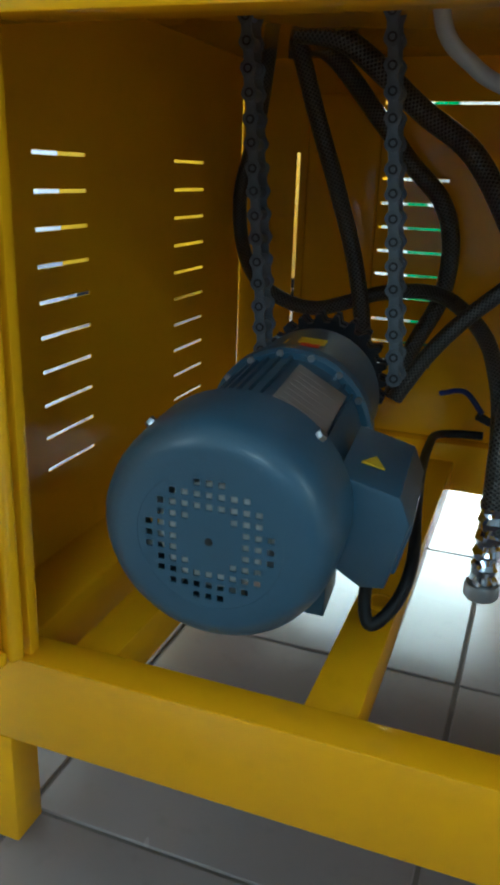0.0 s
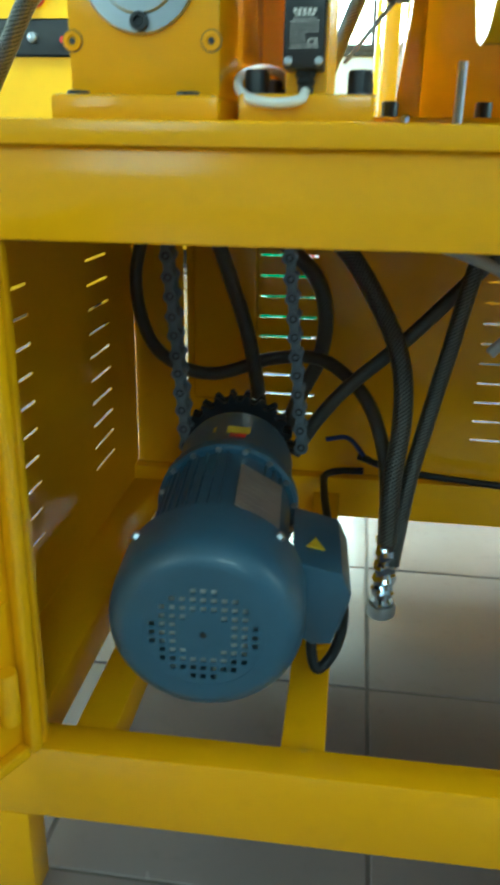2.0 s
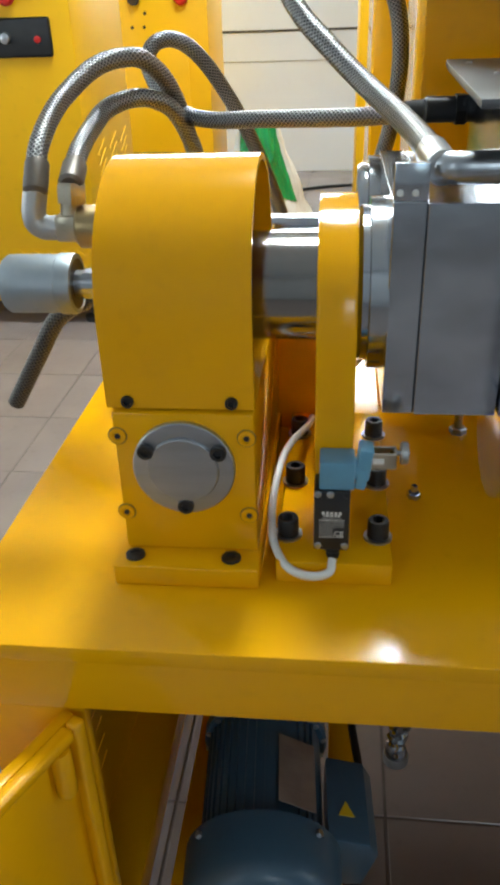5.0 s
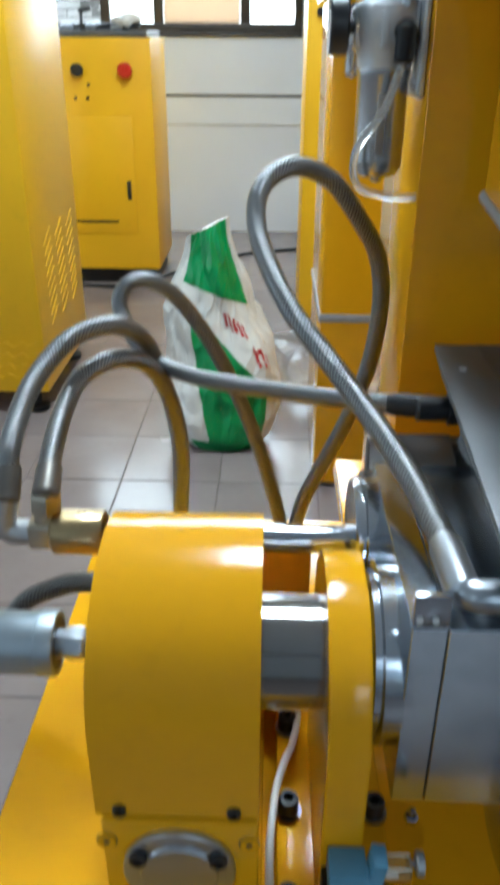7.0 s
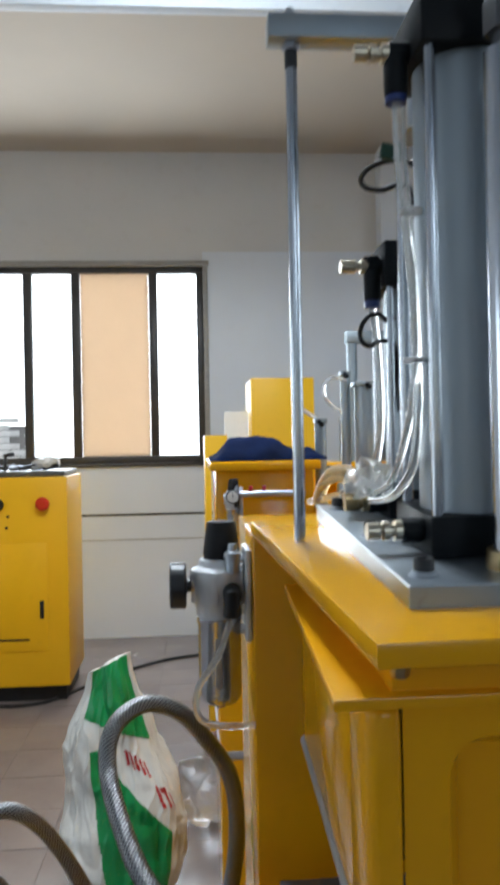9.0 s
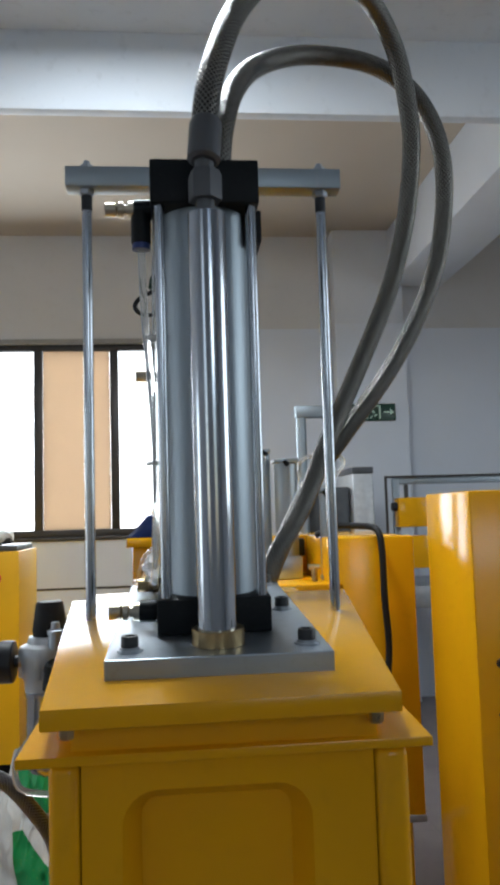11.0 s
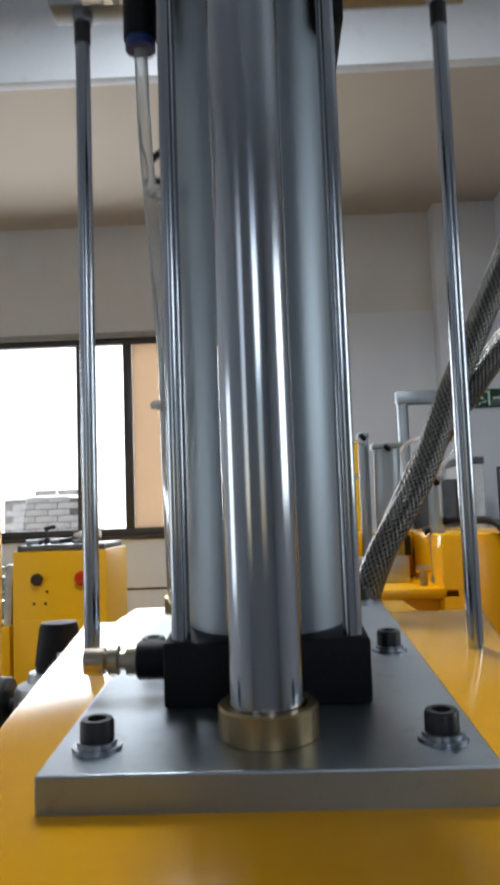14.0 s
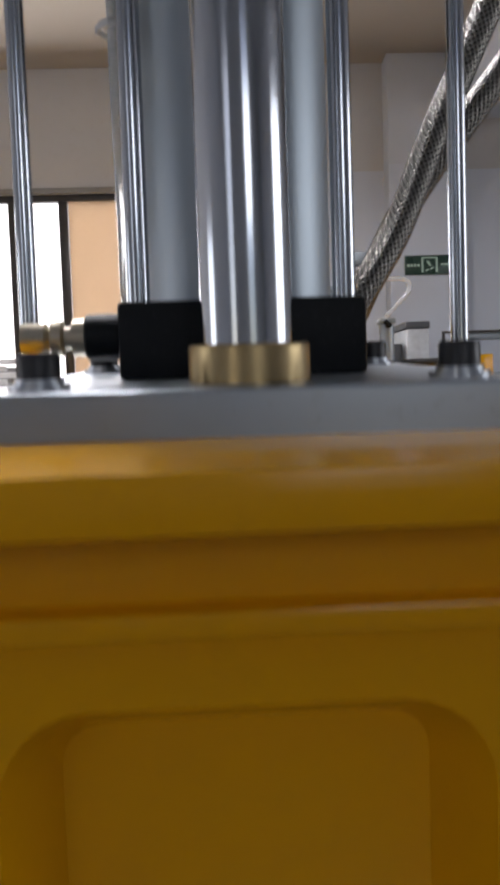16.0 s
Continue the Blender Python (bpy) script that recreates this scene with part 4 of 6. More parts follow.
def build_limit_switch():
    s = thing("limit_switch", (-0.11, 0.53, 0.75), "black and pale blue roller limit switch screwed to the bracket", "limit switch")
    X0, X1, Y0 = -0.1245, -0.0955, 0.512
    b = B()
    box(b, X0, X1, Y0, 0.5415, 0.751, 0.8085, 0.002)
    body = part("body", b, BLACK, s, "black die-cast switch body")
    b = B()
    box(b, X0 + 0.004, X1 + 0.003, Y0 + 0.002, 0.540, 0.8088, 0.8335, 0.0015)
    head = part("head", b, BLUE_PLASTIC, s, "pale blue switch head")
    b = B()
    box(b, X1 + 0.0045, X1 + 0.016, Y0 + 0.004, 0.536, 0.816, 0.844, 0.002, 2, Matrix.Rotation(radians(8), 3, "Y"))
    box(b, X1 + 0.004, X1 + 0.0125, Y0 + 0.003, 0.520, 0.809, 0.826, 0.0015, 2, Matrix.Rotation(radians(8), 3, "Y"))
    rod(b, (X1 + 0.002, 0.524, 0.824), (X1 + 0.008, 0.524, 0.824), 0.009, 20)
    part("hub", b, BLUE_PLASTIC, head)
    b = B()
    box(b, -0.083, -0.0605, 0.5165, 0.5185, 0.8275, 0.8415, 0.0008, 1)
    box(b, -0.0625, -0.0605, 0.5165, 0.530, 0.8285, 0.8405, 0.0006, 1)
    box(b, -0.083, -0.0605, 0.528, 0.530, 0.8275, 0.8415, 0.0008, 1)
    lever = part("lever", b, BRASS_PALE, s, "bent metal roller lever")
    # white patch stands for the light seen in the lever's slot
    b = B()
    box(b, -0.0795, -0.0705, 0.5158, 0.5166, 0.8325, 0.8375, 0.0003, 1)
    part("slot_light", b, PRINT_WHITE, lever, "white patch painted for the bright light in the lever slot")
    b = B()
    rod(b, (-0.0605, 0.5235, 0.839), (-0.0505, 0.5235, 0.839), 0.0022, 14)
    rod(b, (-0.0575, 0.5235, 0.839), (-0.0515, 0.5235, 0.839), 0.0088, 28, 0.001)
    part("roller", b, CAST, lever)
    # added black block stands in for bolts on the rear stand
    b = B()
    box(b, -0.048, -0.024, 0.805, 0.83, 0.842, 0.8585, 0.002)
    part("bolt_block", b, ANODISED, s, "black block standing in for stacked bolts")
    b = B()
    prism(b, [(-0.090, 0.815, 0.785), (-0.086, 0.815, 0.784), (-0.038, 0.815, 0.842), (-0.042, 0.815, 0.844)], (0, 0.008, 0), 0.001)
    part("trip_arm", b, STEEL, s, "bright flat trip arm")
    for x in (X0 + 0.003, X0 + 0.013, X1 - 0.003):
        b = B()
        lathe(b, (x, Y0, 0.806 - (0.0 if x < X0 + 0.01 else 0.0)), (0, -1, 0), [(0, 0), (0.003, 0), (0.003, 0.001), (0.0022, 0.0017), (0, 0.0017)], 12)
        part("screw", b, STEEL if x < X1 - 0.01 else BLACK, body)
    for x, z in ((X0 + 0.0035, 0.756), (X1 - 0.0035, 0.756)):
        b = B()
        lathe(b, (x, Y0, z), (0, -1, 0), [(0, 0), (0.003, 0), (0.003, 0.001), (0.0022, 0.0017), (0, 0.0017)], 12)
        part("screw", b, STEEL, body)
    b = B()
    lathe(b, (-0.109, 0.526, 0.751), (0.05, -0.05, -1), [(0, 0), (0.0075, 0), (0.0075, 0.004), (0.006, 0.005), (0.0068, 0.008), (0.0055, 0.010), (0.006, 0.013), (0.0045, 0.018), (0, 0.018)], 18)
    part("cable_gland", b, RUBBER, body)
    m = Matrix.Translation((-0.110, Y0 - 0.0002, 0.7785)) @ Euler((radians(90), 0, 0)).to_matrix().to_4x4()
    plate = B()
    box(plate, X0 + 0.002, X1 - 0.002, Y0 - 0.0003, Y0, 0.7625, 0.7905)
    lab = part("rating_label", plate, BLACK, body, "black rating label with white print")
    for i in range(5):
        b = B()
        box(b, -0.1180 + i * 0.0034, -0.1157 + i * 0.0034, Y0 - 0.0006, Y0 - 0.0003, 0.7868, 0.7894)
        part("maker_mark", b, PRINT_WHITE, lab, "white maker's mark as plain block")
    for z in (0.7812, 0.7648):
        b = B()
        box(b, -0.1205, -0.0995, Y0 - 0.0006, Y0 - 0.0003, z - 0.00022, z + 0.00022)
        part("print_rule", b, PRINT_WHITE, lab)
    rng = random.Random(8)
    rows = [(0.7855, -0.1165, -0.1035, 0.0017), (0.7828, -0.1180, -0.1020, 0.0011)]
    rows += [(0.7792 - i * 0.0021, -0.1200, -0.1005 if i < 3 else -0.1090, 0.0009) for i in range(7)]
    for z, x0, x1, h in rows:
        b = B()
        x = x0
        while x < x1:
            w = rng.uniform(0.0006, 0.0022)
            box(b, x, min(x + w, x1 + 0.001), Y0 - 0.0006, Y0 - 0.0003, z - h / 2, z + h / 2)
            x += w + 0.0006
        part("print_line", b, PRINT_WHITE if h > 0.0015 else PRINT_GREY, lab, "fine illegible print line")
    mm = Matrix.Translation((-0.1040, Y0 - 0.0005, 0.7680)) @ Euler((radians(90), 0, 0)).to_matrix().to_4x4()
    letters("ce_mark", "CE", 0.0065, mm, PRINT_WHITE, body, "white letters")
    hose("switch_cable", [(-0.1085, 0.519, 0.7365), (-0.1115, 0.5085, 0.7305), (-0.128, 0.506, 0.728), (-0.147, 0.514, 0.731), (-0.159, 0.535, 0.739), (-0.163, 0.56, 0.748), (-0.163, 0.60, 0.756), (-0.158, 0.645, 0.763), (-0.150, 0.675, 0.765), (-0.142, 0.70, 0.762), (-0.136, 0.74, 0.75), (-0.134, 0.78, 0.738)], 0.0036, WHITE_PLASTIC, "white sheathed cable curling from the limit switch", category="cable")


build_limit_switch()


# ---- mixing chamber ----
def build_chamber():
    m = thing("mixing_chamber", (0.12, 0.7, ZT), "stainless steel clad mixing chamber", "mixing chamber")
    b = B()
    box(b, -0.071, -0.0465, 0.567, 0.80, 0.852, 1.022, 0.0006, 1)
    part("guard_plate", b, SHEET, m)
    b = B()
    box(b, -0.0455, 0.0200, 0.567, 0.80, 0.851, 1.021, 0.0006, 1)
    part("guard_plate", b, SHEET, m)
    for x0, x1, z0, z1 in ((-0.0472, -0.0448, 0.8525, 1.0205), (0.0196, 0.0212, 0.876, 1.0205)):
        b = B()
        box(b, x0, x1, 0.5695, 0.573, z0, z1)
        part("seam_strip", b, DARKSTEEL, m, "dark joint between the sheets")
    b = B()
    box(b, -0.071, -0.046, 0.568, 0.573, 1.0222, 1.049, 0.001)
    tab = part("tab", b, SHEET, m)
    for x in (-0.0665, -0.0555):
        b = B()
        lathe(b, (x, 0.5678, 1.028), (0, -1, 0), [(0, 0), (0.0025, 0), (0.0022, 0.0012), (0, 0.0014)], 12)
        part("rivet", b, PRINT_WHITE, tab)
    b = B()
    box(b, 0.0215, 0.0475, 0.517, 0.86, 0.873, 1.083, 0.0006, 1)
    part("cover_sheet", b, SHEET, m)
    b = B()
    box(b, 0.0484, 0.42, 0.517, 0.602, 0.873, 1.083, 0.0006, 1)
    part("cover_sheet", b, SHEET, m)
    b = B()
    box(b, 0.0484, 0.42, 0.81, 0.86, 0.873, 1.083, 0.0006, 1)
    part("cover_sheet", b, SHEET, m)
    # black block holds the shade deep in the throat
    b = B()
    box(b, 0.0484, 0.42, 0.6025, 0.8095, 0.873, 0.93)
    part("throat_shade", b, BLACK, m, "black block giving the dark shade inside the mixing throat")
    # lower trough: flat front turning under into a round bottom
    b = B()
    pts = [(0.0215, 0.517, 0.870), (0.0215, 0.517, 0.835)]
    pts += [(0.0215, 0.582 - 0.065 * math.cos(a), 0.835 - 0.06 * math.sin(a)) for a in [math.pi * i / 20 for i in range(1, 20)]]
    pts += [(0.0215, 0.647, 0.835), (0.0215, 0.647, 0.870)]
    prism(b, pts, (0.41, 0, 0), 0.001)
    trough = part("trough", b, SHEET, m, "polished sheet trough", angle=40)
    b = B()
    lathe(b, (0.0355, 0.5168, 0.8615), (0, -1, 0), [(0, 0), (0.0048, 0), (0.0048, 0.0012), (0.0035, 0.0026), (0, 0.003)], 20)
    box(b, 0.0326, 0.0384, 0.5132, 0.514, 0.8608, 0.8622)
    part("screw", b, STEEL, trough, "cross-head screw")
    b = B()
    rod(b, (0.033, 0.798, ZT), (0.033, 0.798, 0.785), 0.0048, 16)
    hex_head(b, (0.033, 0.798, ZT), (0, 0, 1), 0.010, 0.007)
    part("stop_stud", b, STEEL, m, "upright threaded stud with nut")
    b = B()
    hex_head(b, (-0.028, 0.657, ZT), (0, 0, 1), 0.007, 0.006)
    rod(b, (-0.028, 0.657, 0.719), (-0.028, 0.657, 0.727), 0.0035, 14, 0.001)
    part("set_bolt", b, CHROME, m, "small bright bolt in the table")
    # dark loading flange and chute cheeks
    b = B()
    prism(b, [(-0.024, 0.52, 1.088), (0.045, 0.52, 1.088), (0.045, 0.93, 1.088), (0.002, 0.93, 1.088), (-0.004, 0.86, 1.088)], (0, 0, 0.006), 0.001)
    box(b, 0.045, 0.42, 0.81, 0.93, 1.088, 1.094)
    box(b, 0.045, 0.42, 0.52, 0.60, 1.088, 1.094)
    flange = part("loading_flange", b, DARKSTEEL, m, "dark steel loading flange")
    for x, y in ((0.016, 0.86), (0.02, 0.72), (0.02, 0.60)):
        b = B()
        lathe(b, (x, y, 1.094), (0, 0, 1), [(0, 0), (0.0035, 0), (0.003, 0.0012), (0, 0.0016)], 12)
        part("rivet", b, STEEL, flange, "small bright rivet")
    b = B()
    box(b, -0.065, 0.40, 0.885, 0.905, 0.86, 1.0, 0.002)
    part("rear_wall", b, DARKSTEEL, m)
    b = B()
    prism(b, [(-0.074, 0.80, 1.0), (0.012, 0.80, 1.0), (0.022, 0.90, 1.0), (-0.062, 0.90, 1.0)], (0, 0, 0.004))
    part("deck", b, DARKSTEEL, m, "flat dark steel deck behind the guard")
    # side elbows for the hoses
    b = B()
    tube(b, [(0.03, 0.574, 1.044), (0.008, 0.574, 1.044), (-0.012, 0.574, 1.044), (-0.030, 0.576, 1.044), (-0.038, 0.588, 1.044)], 0.0115, 18, 8)
    part("elbow", b, STEEL, m, "bright nickel-plated pipe elbow", angle=60)
    b = B()
    rod(b, (-0.025, 0.86, 1.052), (0.04, 0.86, 1.052), 0.0125, 20, 0.002)
    hex_head(b, (0.006, 0.86, 1.052), (1, 0, 0), 0.016, 0.012)
    part("pipe_union", b, BLACK, m, "black hose union")


build_chamber()


def build_rear_bracket():
    r = thing("rear_stand", (0.02, 1.0, ZT), "yellow welded stand plate with black bolts on the table", "stand")
    b = B()
    box(b, -0.055, 0.60, 0.86, 1.34, ZT, 0.735, 0.002)
    foot = part("foot_plate", b, YELLOW, r)
    b = B()
    box(b, -0.013, 0.33, 1.035, 1.31, 0.735, 1.455, 0.003)
    part("column", b, YELLOW, r, "tall yellow column")
    b = B()
    prism(b, [(-0.03, 0.90, 0.735), (0.0, 0.90, 0.735), (0.0, 0.90, 0.90), (-0.012, 0.90, 0.90)], (0, 0.02, 0), 0.001)
    part("gusset", b, YELLOW, r)
    for x, y in ((-0.035, 0.885), (0.07, 0.885), (0.16, 0.885)):
        b = B()
        cap_screw(b, (x, y, 0.735), (0, 0, 1), 0.0095, 0.017)
        part("bolt", b, BLACK, foot)


build_rear_bracket()


def build_unions():
    g = "rotary unions"
    u = thing("rotary_union", (-0.35, 0.775, 0.955), "brass rotary union with two hose elbows on the rear shaft", "rotary union", g)
    b = B()
    lathe(b, (-0.3235, 0.772, 0.957), (-1, 0, 0), [(0, 0.006), (0.0165, 0.006), (0.0175, 0), (0.0205, 0.001), (0.0215, 0.003), (0.0215, 0.048), (0.018, 0.051), (0, 0.051)], 36)
    part("drum", b, BRASS, u)
    b = B()
    rod(b, (-0.29, 0.772, 0.957), (-0.319, 0.772, 0.957), 0.0115, 24)
    lathe(b, (-0.3175, 0.772, 0.957), (1, 0, 0), [(0.0115, 0), (0.016, 0), (0.016, 0.004), (0.0115, 0.004)], 24)
    part("shaft_end", b, STEEL, u)
    b = B()
    box(b, -0.396, -0.372, 0.759, 0.785, 0.944, 0.970, 0.003)
    rod(b, (-0.382, 0.772, 0.957), (-0.376, 0.775, 1.006), 0.011, 20)
    hex_head(b, (-0.378, 0.772, 0.982), (0.08, 0, 1), 0.0155, 0.02)
    part("tee", b, BRASS_PALE, u, "dull brass tee fitting")
    b = B()
    tube(b, [(-0.394, 0.772, 0.956), (-0.412, 0.772, 0.957), (-0.420, 0.772, 0.968), (-0.414, 0.775, 1.0)], 0.0125, 18, 6)
    part("elbow", b, CAST, u, "grey zinc elbow", angle=60)
    u = thing("rotary_union", (-0.37, 0.65, 0.93), "silver rotary union drum on the front shaft", "rotary union", g)
    b = B()
    lathe(b, (-0.3375, 0.638, 0.939), (-1, 0, 0), [(0, 0.008), (0.021, 0.008), (0.022, 0), (0.0258, 0.0005), (0.0268, 0.003), (0.0268, 0.014), (0.0258, 0.015), (0.0258, 0.060), (0.023, 0.064), (0, 0.064)], 40)
    part("drum", b, ALU, u)
    b = B()
    lathe(b, (-0.3375, 0.638, 0.939), (-1, 0, 0), [(0.012, 0.0005), (0.0218, 0.0005), (0.0218, 0.0075), (0.012, 0.0075), (0.012, 0.0005)], 36)
    part("seal", b, BLACK, u, "dark oily seal in the open end")
    b = B()
    lathe(b, (-0.3406, 0.638, 0.939), (1, 0, 0), [(0, 0), (0.012, 0), (0.012, 0.022), (0.0085, 0.022), (0.0085, 0.06), (0, 0.06)], 24)
    hex_head(b, (-0.331, 0.638, 0.939), (1, 0, 0), 0.0135, 0.016)
    part("spindle", b, STEEL, u)
    hose("hose", [(-0.50, 0.82, 0.73), (-0.455, 0.81, 0.80), (-0.425, 0.805, 0.845), (-0.39, 0.80, 0.868), (-0.355, 0.79, 0.884), (-0.30, 0.775, 0.89), (-0.28, 0.77, 0.89)], 0.0105, HOSE_DARK, "dark braided hose behind the gear housing")


build_unions()


def build_upper_hoses():
    g = "braided hoses over the table"
    lab = "flexible steel-braided hose over the table"
    hose("braided_hose", [(-0.414, 0.775, 1.000), (-0.415, 0.800, 1.030), (-0.412, 0.850, 1.058), (-0.401, 0.890, 1.078), (-0.380, 0.920, 1.097), (-0.355, 0.940, 1.104), (-0.332, 0.960, 1.099), (-0.312, 1.000, 1.064), (-0.298, 1.050, 0.985), (-0.292, 1.100, 0.885), (-0.297, 1.130, 0.780), (-0.302, 1.135, 0.705)], 0.0105, HOSE_STEEL, lab, ((0, SLEEVE),), g, grip=0.036)
    hose("braided_hose", [(-0.376, 0.775, 1.004), (-0.379, 0.815, 1.022), (-0.381, 0.880, 1.038), (-0.373, 0.920, 1.053), (-0.351, 0.950, 1.061), (-0.326, 0.970, 1.057), (-0.306, 0.990, 1.038), (-0.290, 1.020, 0.985), (-0.285, 1.070, 0.890), (-0.295, 1.120, 0.770), (-0.304, 1.140, 0.705)], 0.0105, HOSE_STEEL, lab, ((0, SLEEVE),), g, grip=0.036)
    hose("braided_hose", [(0.010, 0.860, 1.053), (-0.042, 0.880, 1.047), (-0.097, 0.905, 1.041), (-0.156, 0.930, 1.038), (-0.206, 0.950, 1.036), (-0.252, 0.980, 1.032), (-0.294, 1.008, 1.035), (-0.326, 1.030, 1.052), (-0.346, 1.050, 1.077), (-0.352, 1.062, 1.098), (-0.342, 1.072, 1.114), (-0.320, 1.080, 1.117), (-0.294, 1.090, 1.100), (-0.265, 1.100, 1.061), (-0.234, 1.104, 1.006), (-0.205, 1.110, 0.937), (-0.180, 1.110, 0.865), (-0.156, 1.110, 0.778), (-0.143, 1.110, 0.705)], 0.0098, HOSE_STEEL, lab, ((0, BLACK),), g, grip=0.075)
    hose("braided_hose", [(-0.037, 0.586, 1.044), (-0.039, 0.620, 1.046), (-0.043, 0.650, 1.050), (-0.053, 0.705, 1.058), (-0.071, 0.765, 1.070), (-0.094, 0.820, 1.087), (-0.121, 0.860, 1.111), (-0.148, 0.895, 1.137), (-0.170, 0.940, 1.166), (-0.185, 0.980, 1.197), (-0.186, 1.003, 1.227), (-0.172, 1.022, 1.247), (-0.142, 1.040, 1.255), (-0.103, 1.057, 1.236), (-0.068, 1.070, 1.191), (-0.045, 1.078, 1.150), (-0.036, 1.083, 1.096), (-0.040, 1.090, 1.027), (-0.054, 1.094, 0.964), (-0.075, 1.100, 0.902), (-0.099, 1.106, 0.843), (-0.120, 1.110, 0.788), (-0.138, 1.110, 0.705)], 0.0105, HOSE_STEEL, lab, ((0, STEEL),), g, grip=0.06)
    g = "wide braided hoses over the cylinder"
    lab = "wide steel-braided hose arching over the cylinder"
    hose("braided_hose", [(0.165, 0.678, 1.932), (0.169, 0.685, 1.985), (0.181, 0.710, 2.045), (0.210, 0.760, 2.135), (0.262, 0.820, 2.222), (0.331, 0.890, 2.280), (0.405, 0.950, 2.288), (0.456, 0.995, 2.240), (0.480, 1.020, 2.158),
                          (0.485, 1.035, 2.095), (0.477, 1.055, 2.005), (0.459, 1.075, 1.924), (0.430, 1.085, 1.849), (0.387, 1.085, 1.756), (0.350, 1.075, 1.679), (0.312, 1.055, 1.596), (0.268, 1.035, 1.526), (0.243, 1.030, 1.462)], 0.0135, HOSE_BIG, lab, ((0, DARKSTEEL), (-1, DARKSTEEL)), g, grip=0.044)
    hose("braided_hose", [(0.184, 0.787, 1.944), (0.192, 0.803, 2.020), (0.214, 0.855, 2.100), (0.256, 0.930, 2.174), (0.326, 0.995, 2.228), (0.418, 1.030, 2.241), (0.482, 1.050, 2.222), (0.525, 1.065, 2.180), (0.548, 1.078, 2.120),
                          (0.551, 1.090, 2.044), (0.536, 1.100, 1.952), (0.500, 1.105, 1.865), (0.453, 1.105, 1.787), (0.386, 1.100, 1.701), (0.340, 1.100, 1.640), (0.303, 1.095, 1.575), (0.270, 1.085, 1.510), (0.250, 1.075, 1.462)], 0.0135, HOSE_BIG, lab, ((-1, DARKSTEEL),), g, grip=0.03)


build_upper_hoses()


# ---- tower: feed hopper, cap and ram cylinder ----
ZC = 1.4425


def rise(ob):
    """The cap and all that stands on it climb a little towards the back."""
    for v in ob.data.vertices:
        v.co.z += 0.065 * max(0.0, v.co.y - 0.60)
    return ob


def build_tower():
    t = thing("feed_hopper", (0.17, 0.78, 1.2), "yellow sheet feed hopper under the cap plate", "hopper")
    b = B()
    outline = [(0.027, 0.560, 1.4255), (0.304, 0.566, 1.4255), (0.366, 1.062, 1.4255), (-0.013, 1.050, 1.4255)]
    prism(b, outline, (0, 0, ZC - 1.4255), 0.002)
    rise(part("cap_plate", b, YELLOW, t, "thick yellow cap plate"))
    b = B()
    box(b, 0.045, 0.29, 0.597, 0.94, 1.40, 1.427)
    rise(part("neck", b, YELLOW, t))
    b = B()
    prism(b, [(0.004, 0.586, 1.392), (0.334, 0.588, 1.392), (0.333, 0.90, 1.392), (0.01, 0.90, 1.392)], (0, 0, 0.008), 0.0012)
    rise(part("flange", b, YELLOW, t))
    # front sheet with a pressed, round-cornered recess
    X0, X1, YF = 0.0525, 0.2875, 0.60
    b = B()
    rec, rad, zt, zb = (0.084, 0.236), 0.028, 1.367, 1.226

    def ring(inset, y):
        pts = []
        r = rad - inset
        for cx, cz, a0 in ((rec[1] - rad, zt - rad, 0), (rec[0] + rad, zt - rad, 90), (rec[0] + rad, zb + rad, 180), (rec[1] - rad, zb + rad, 270)):
            for i in range(7):
                a = radians(a0 + i * 15)
                pts.append(b.verts.new((cx + r * math.cos(a), y, cz + r * math.sin(a))))
        return pts

    r0, r1 = ring(0.0, YF), ring(0.014, YF + 0.027)
    n = len(r0)
    for i in range(n):
        b.faces.new((r0[i], r0[(i + 1) % n], r1[(i + 1) % n], r1[i]))
    b.faces.new(r1)
    corners = [b.verts.new(p) for p in ((X1, YF, 1.392), (X0, YF, 1.392), (X0, YF, 1.2), (X1, YF, 1.2))]
    for q in range(4):
        arc = r0[q * 7:q * 7 + 7]
        for i in range(6):
            b.faces.new((arc[i], corners[q], arc[i + 1]))
        nx = r0[((q + 1) * 7) % n]
        b.faces.new((arc[6], corners[q], corners[(q + 1) % 4], nx))
    part("front_sheet", b, YELLOW, t, "yellow front sheet with a pressed recess")
    for x0, x1 in ((0.027, 0.0515), (0.2885, 0.316)):
        b = B()
        box(b, x0, x1, 0.594, 0.66, 1.2, 1.3915, 0.008, 3)
        part("corner_fold", b, YELLOW, t, "rounded sheet corner")
    for x0, x1 in ((0.032, 0.036), (0.312, 0.316)):
        b = B()
        prism(b, [(x0, 0.655, 1.3915), (x0, 0.655, 1.207), (x0, 0.93, 1.24), (x0, 0.93, 1.417)], (x1 - x0, 0, 0), 0.001)
        side = part("side_sheet", b, YELLOW, t)
        b = B()
        tube(b, [(x0 + 0.002, 0.935, 1.243), (x0 + 0.002, 0.80, 1.226), (x0 + 0.002, 0.65, 1.206), (x0 + 0.002 + (0.002 if x0 < 0.1 else -0.002), 0.61, 1.2), (0.042 if x0 < 0.1 else 0.30, 0.594, 1.198), (0.10 if x0 < 0.1 else 0.24, 0.594, 1.198), (0.170, 0.594, 1.198)], 0.006, 10, 6)
        part("edge_trim", b, GREY_TRIM, side, "grey rubber edge trim", angle=60)
    b = B()
    box(b, 0.05, 0.29, 0.632, 0.93, 1.27, 1.38)
    part("chute", b, DARKSTEEL, t, "dark steel chute")
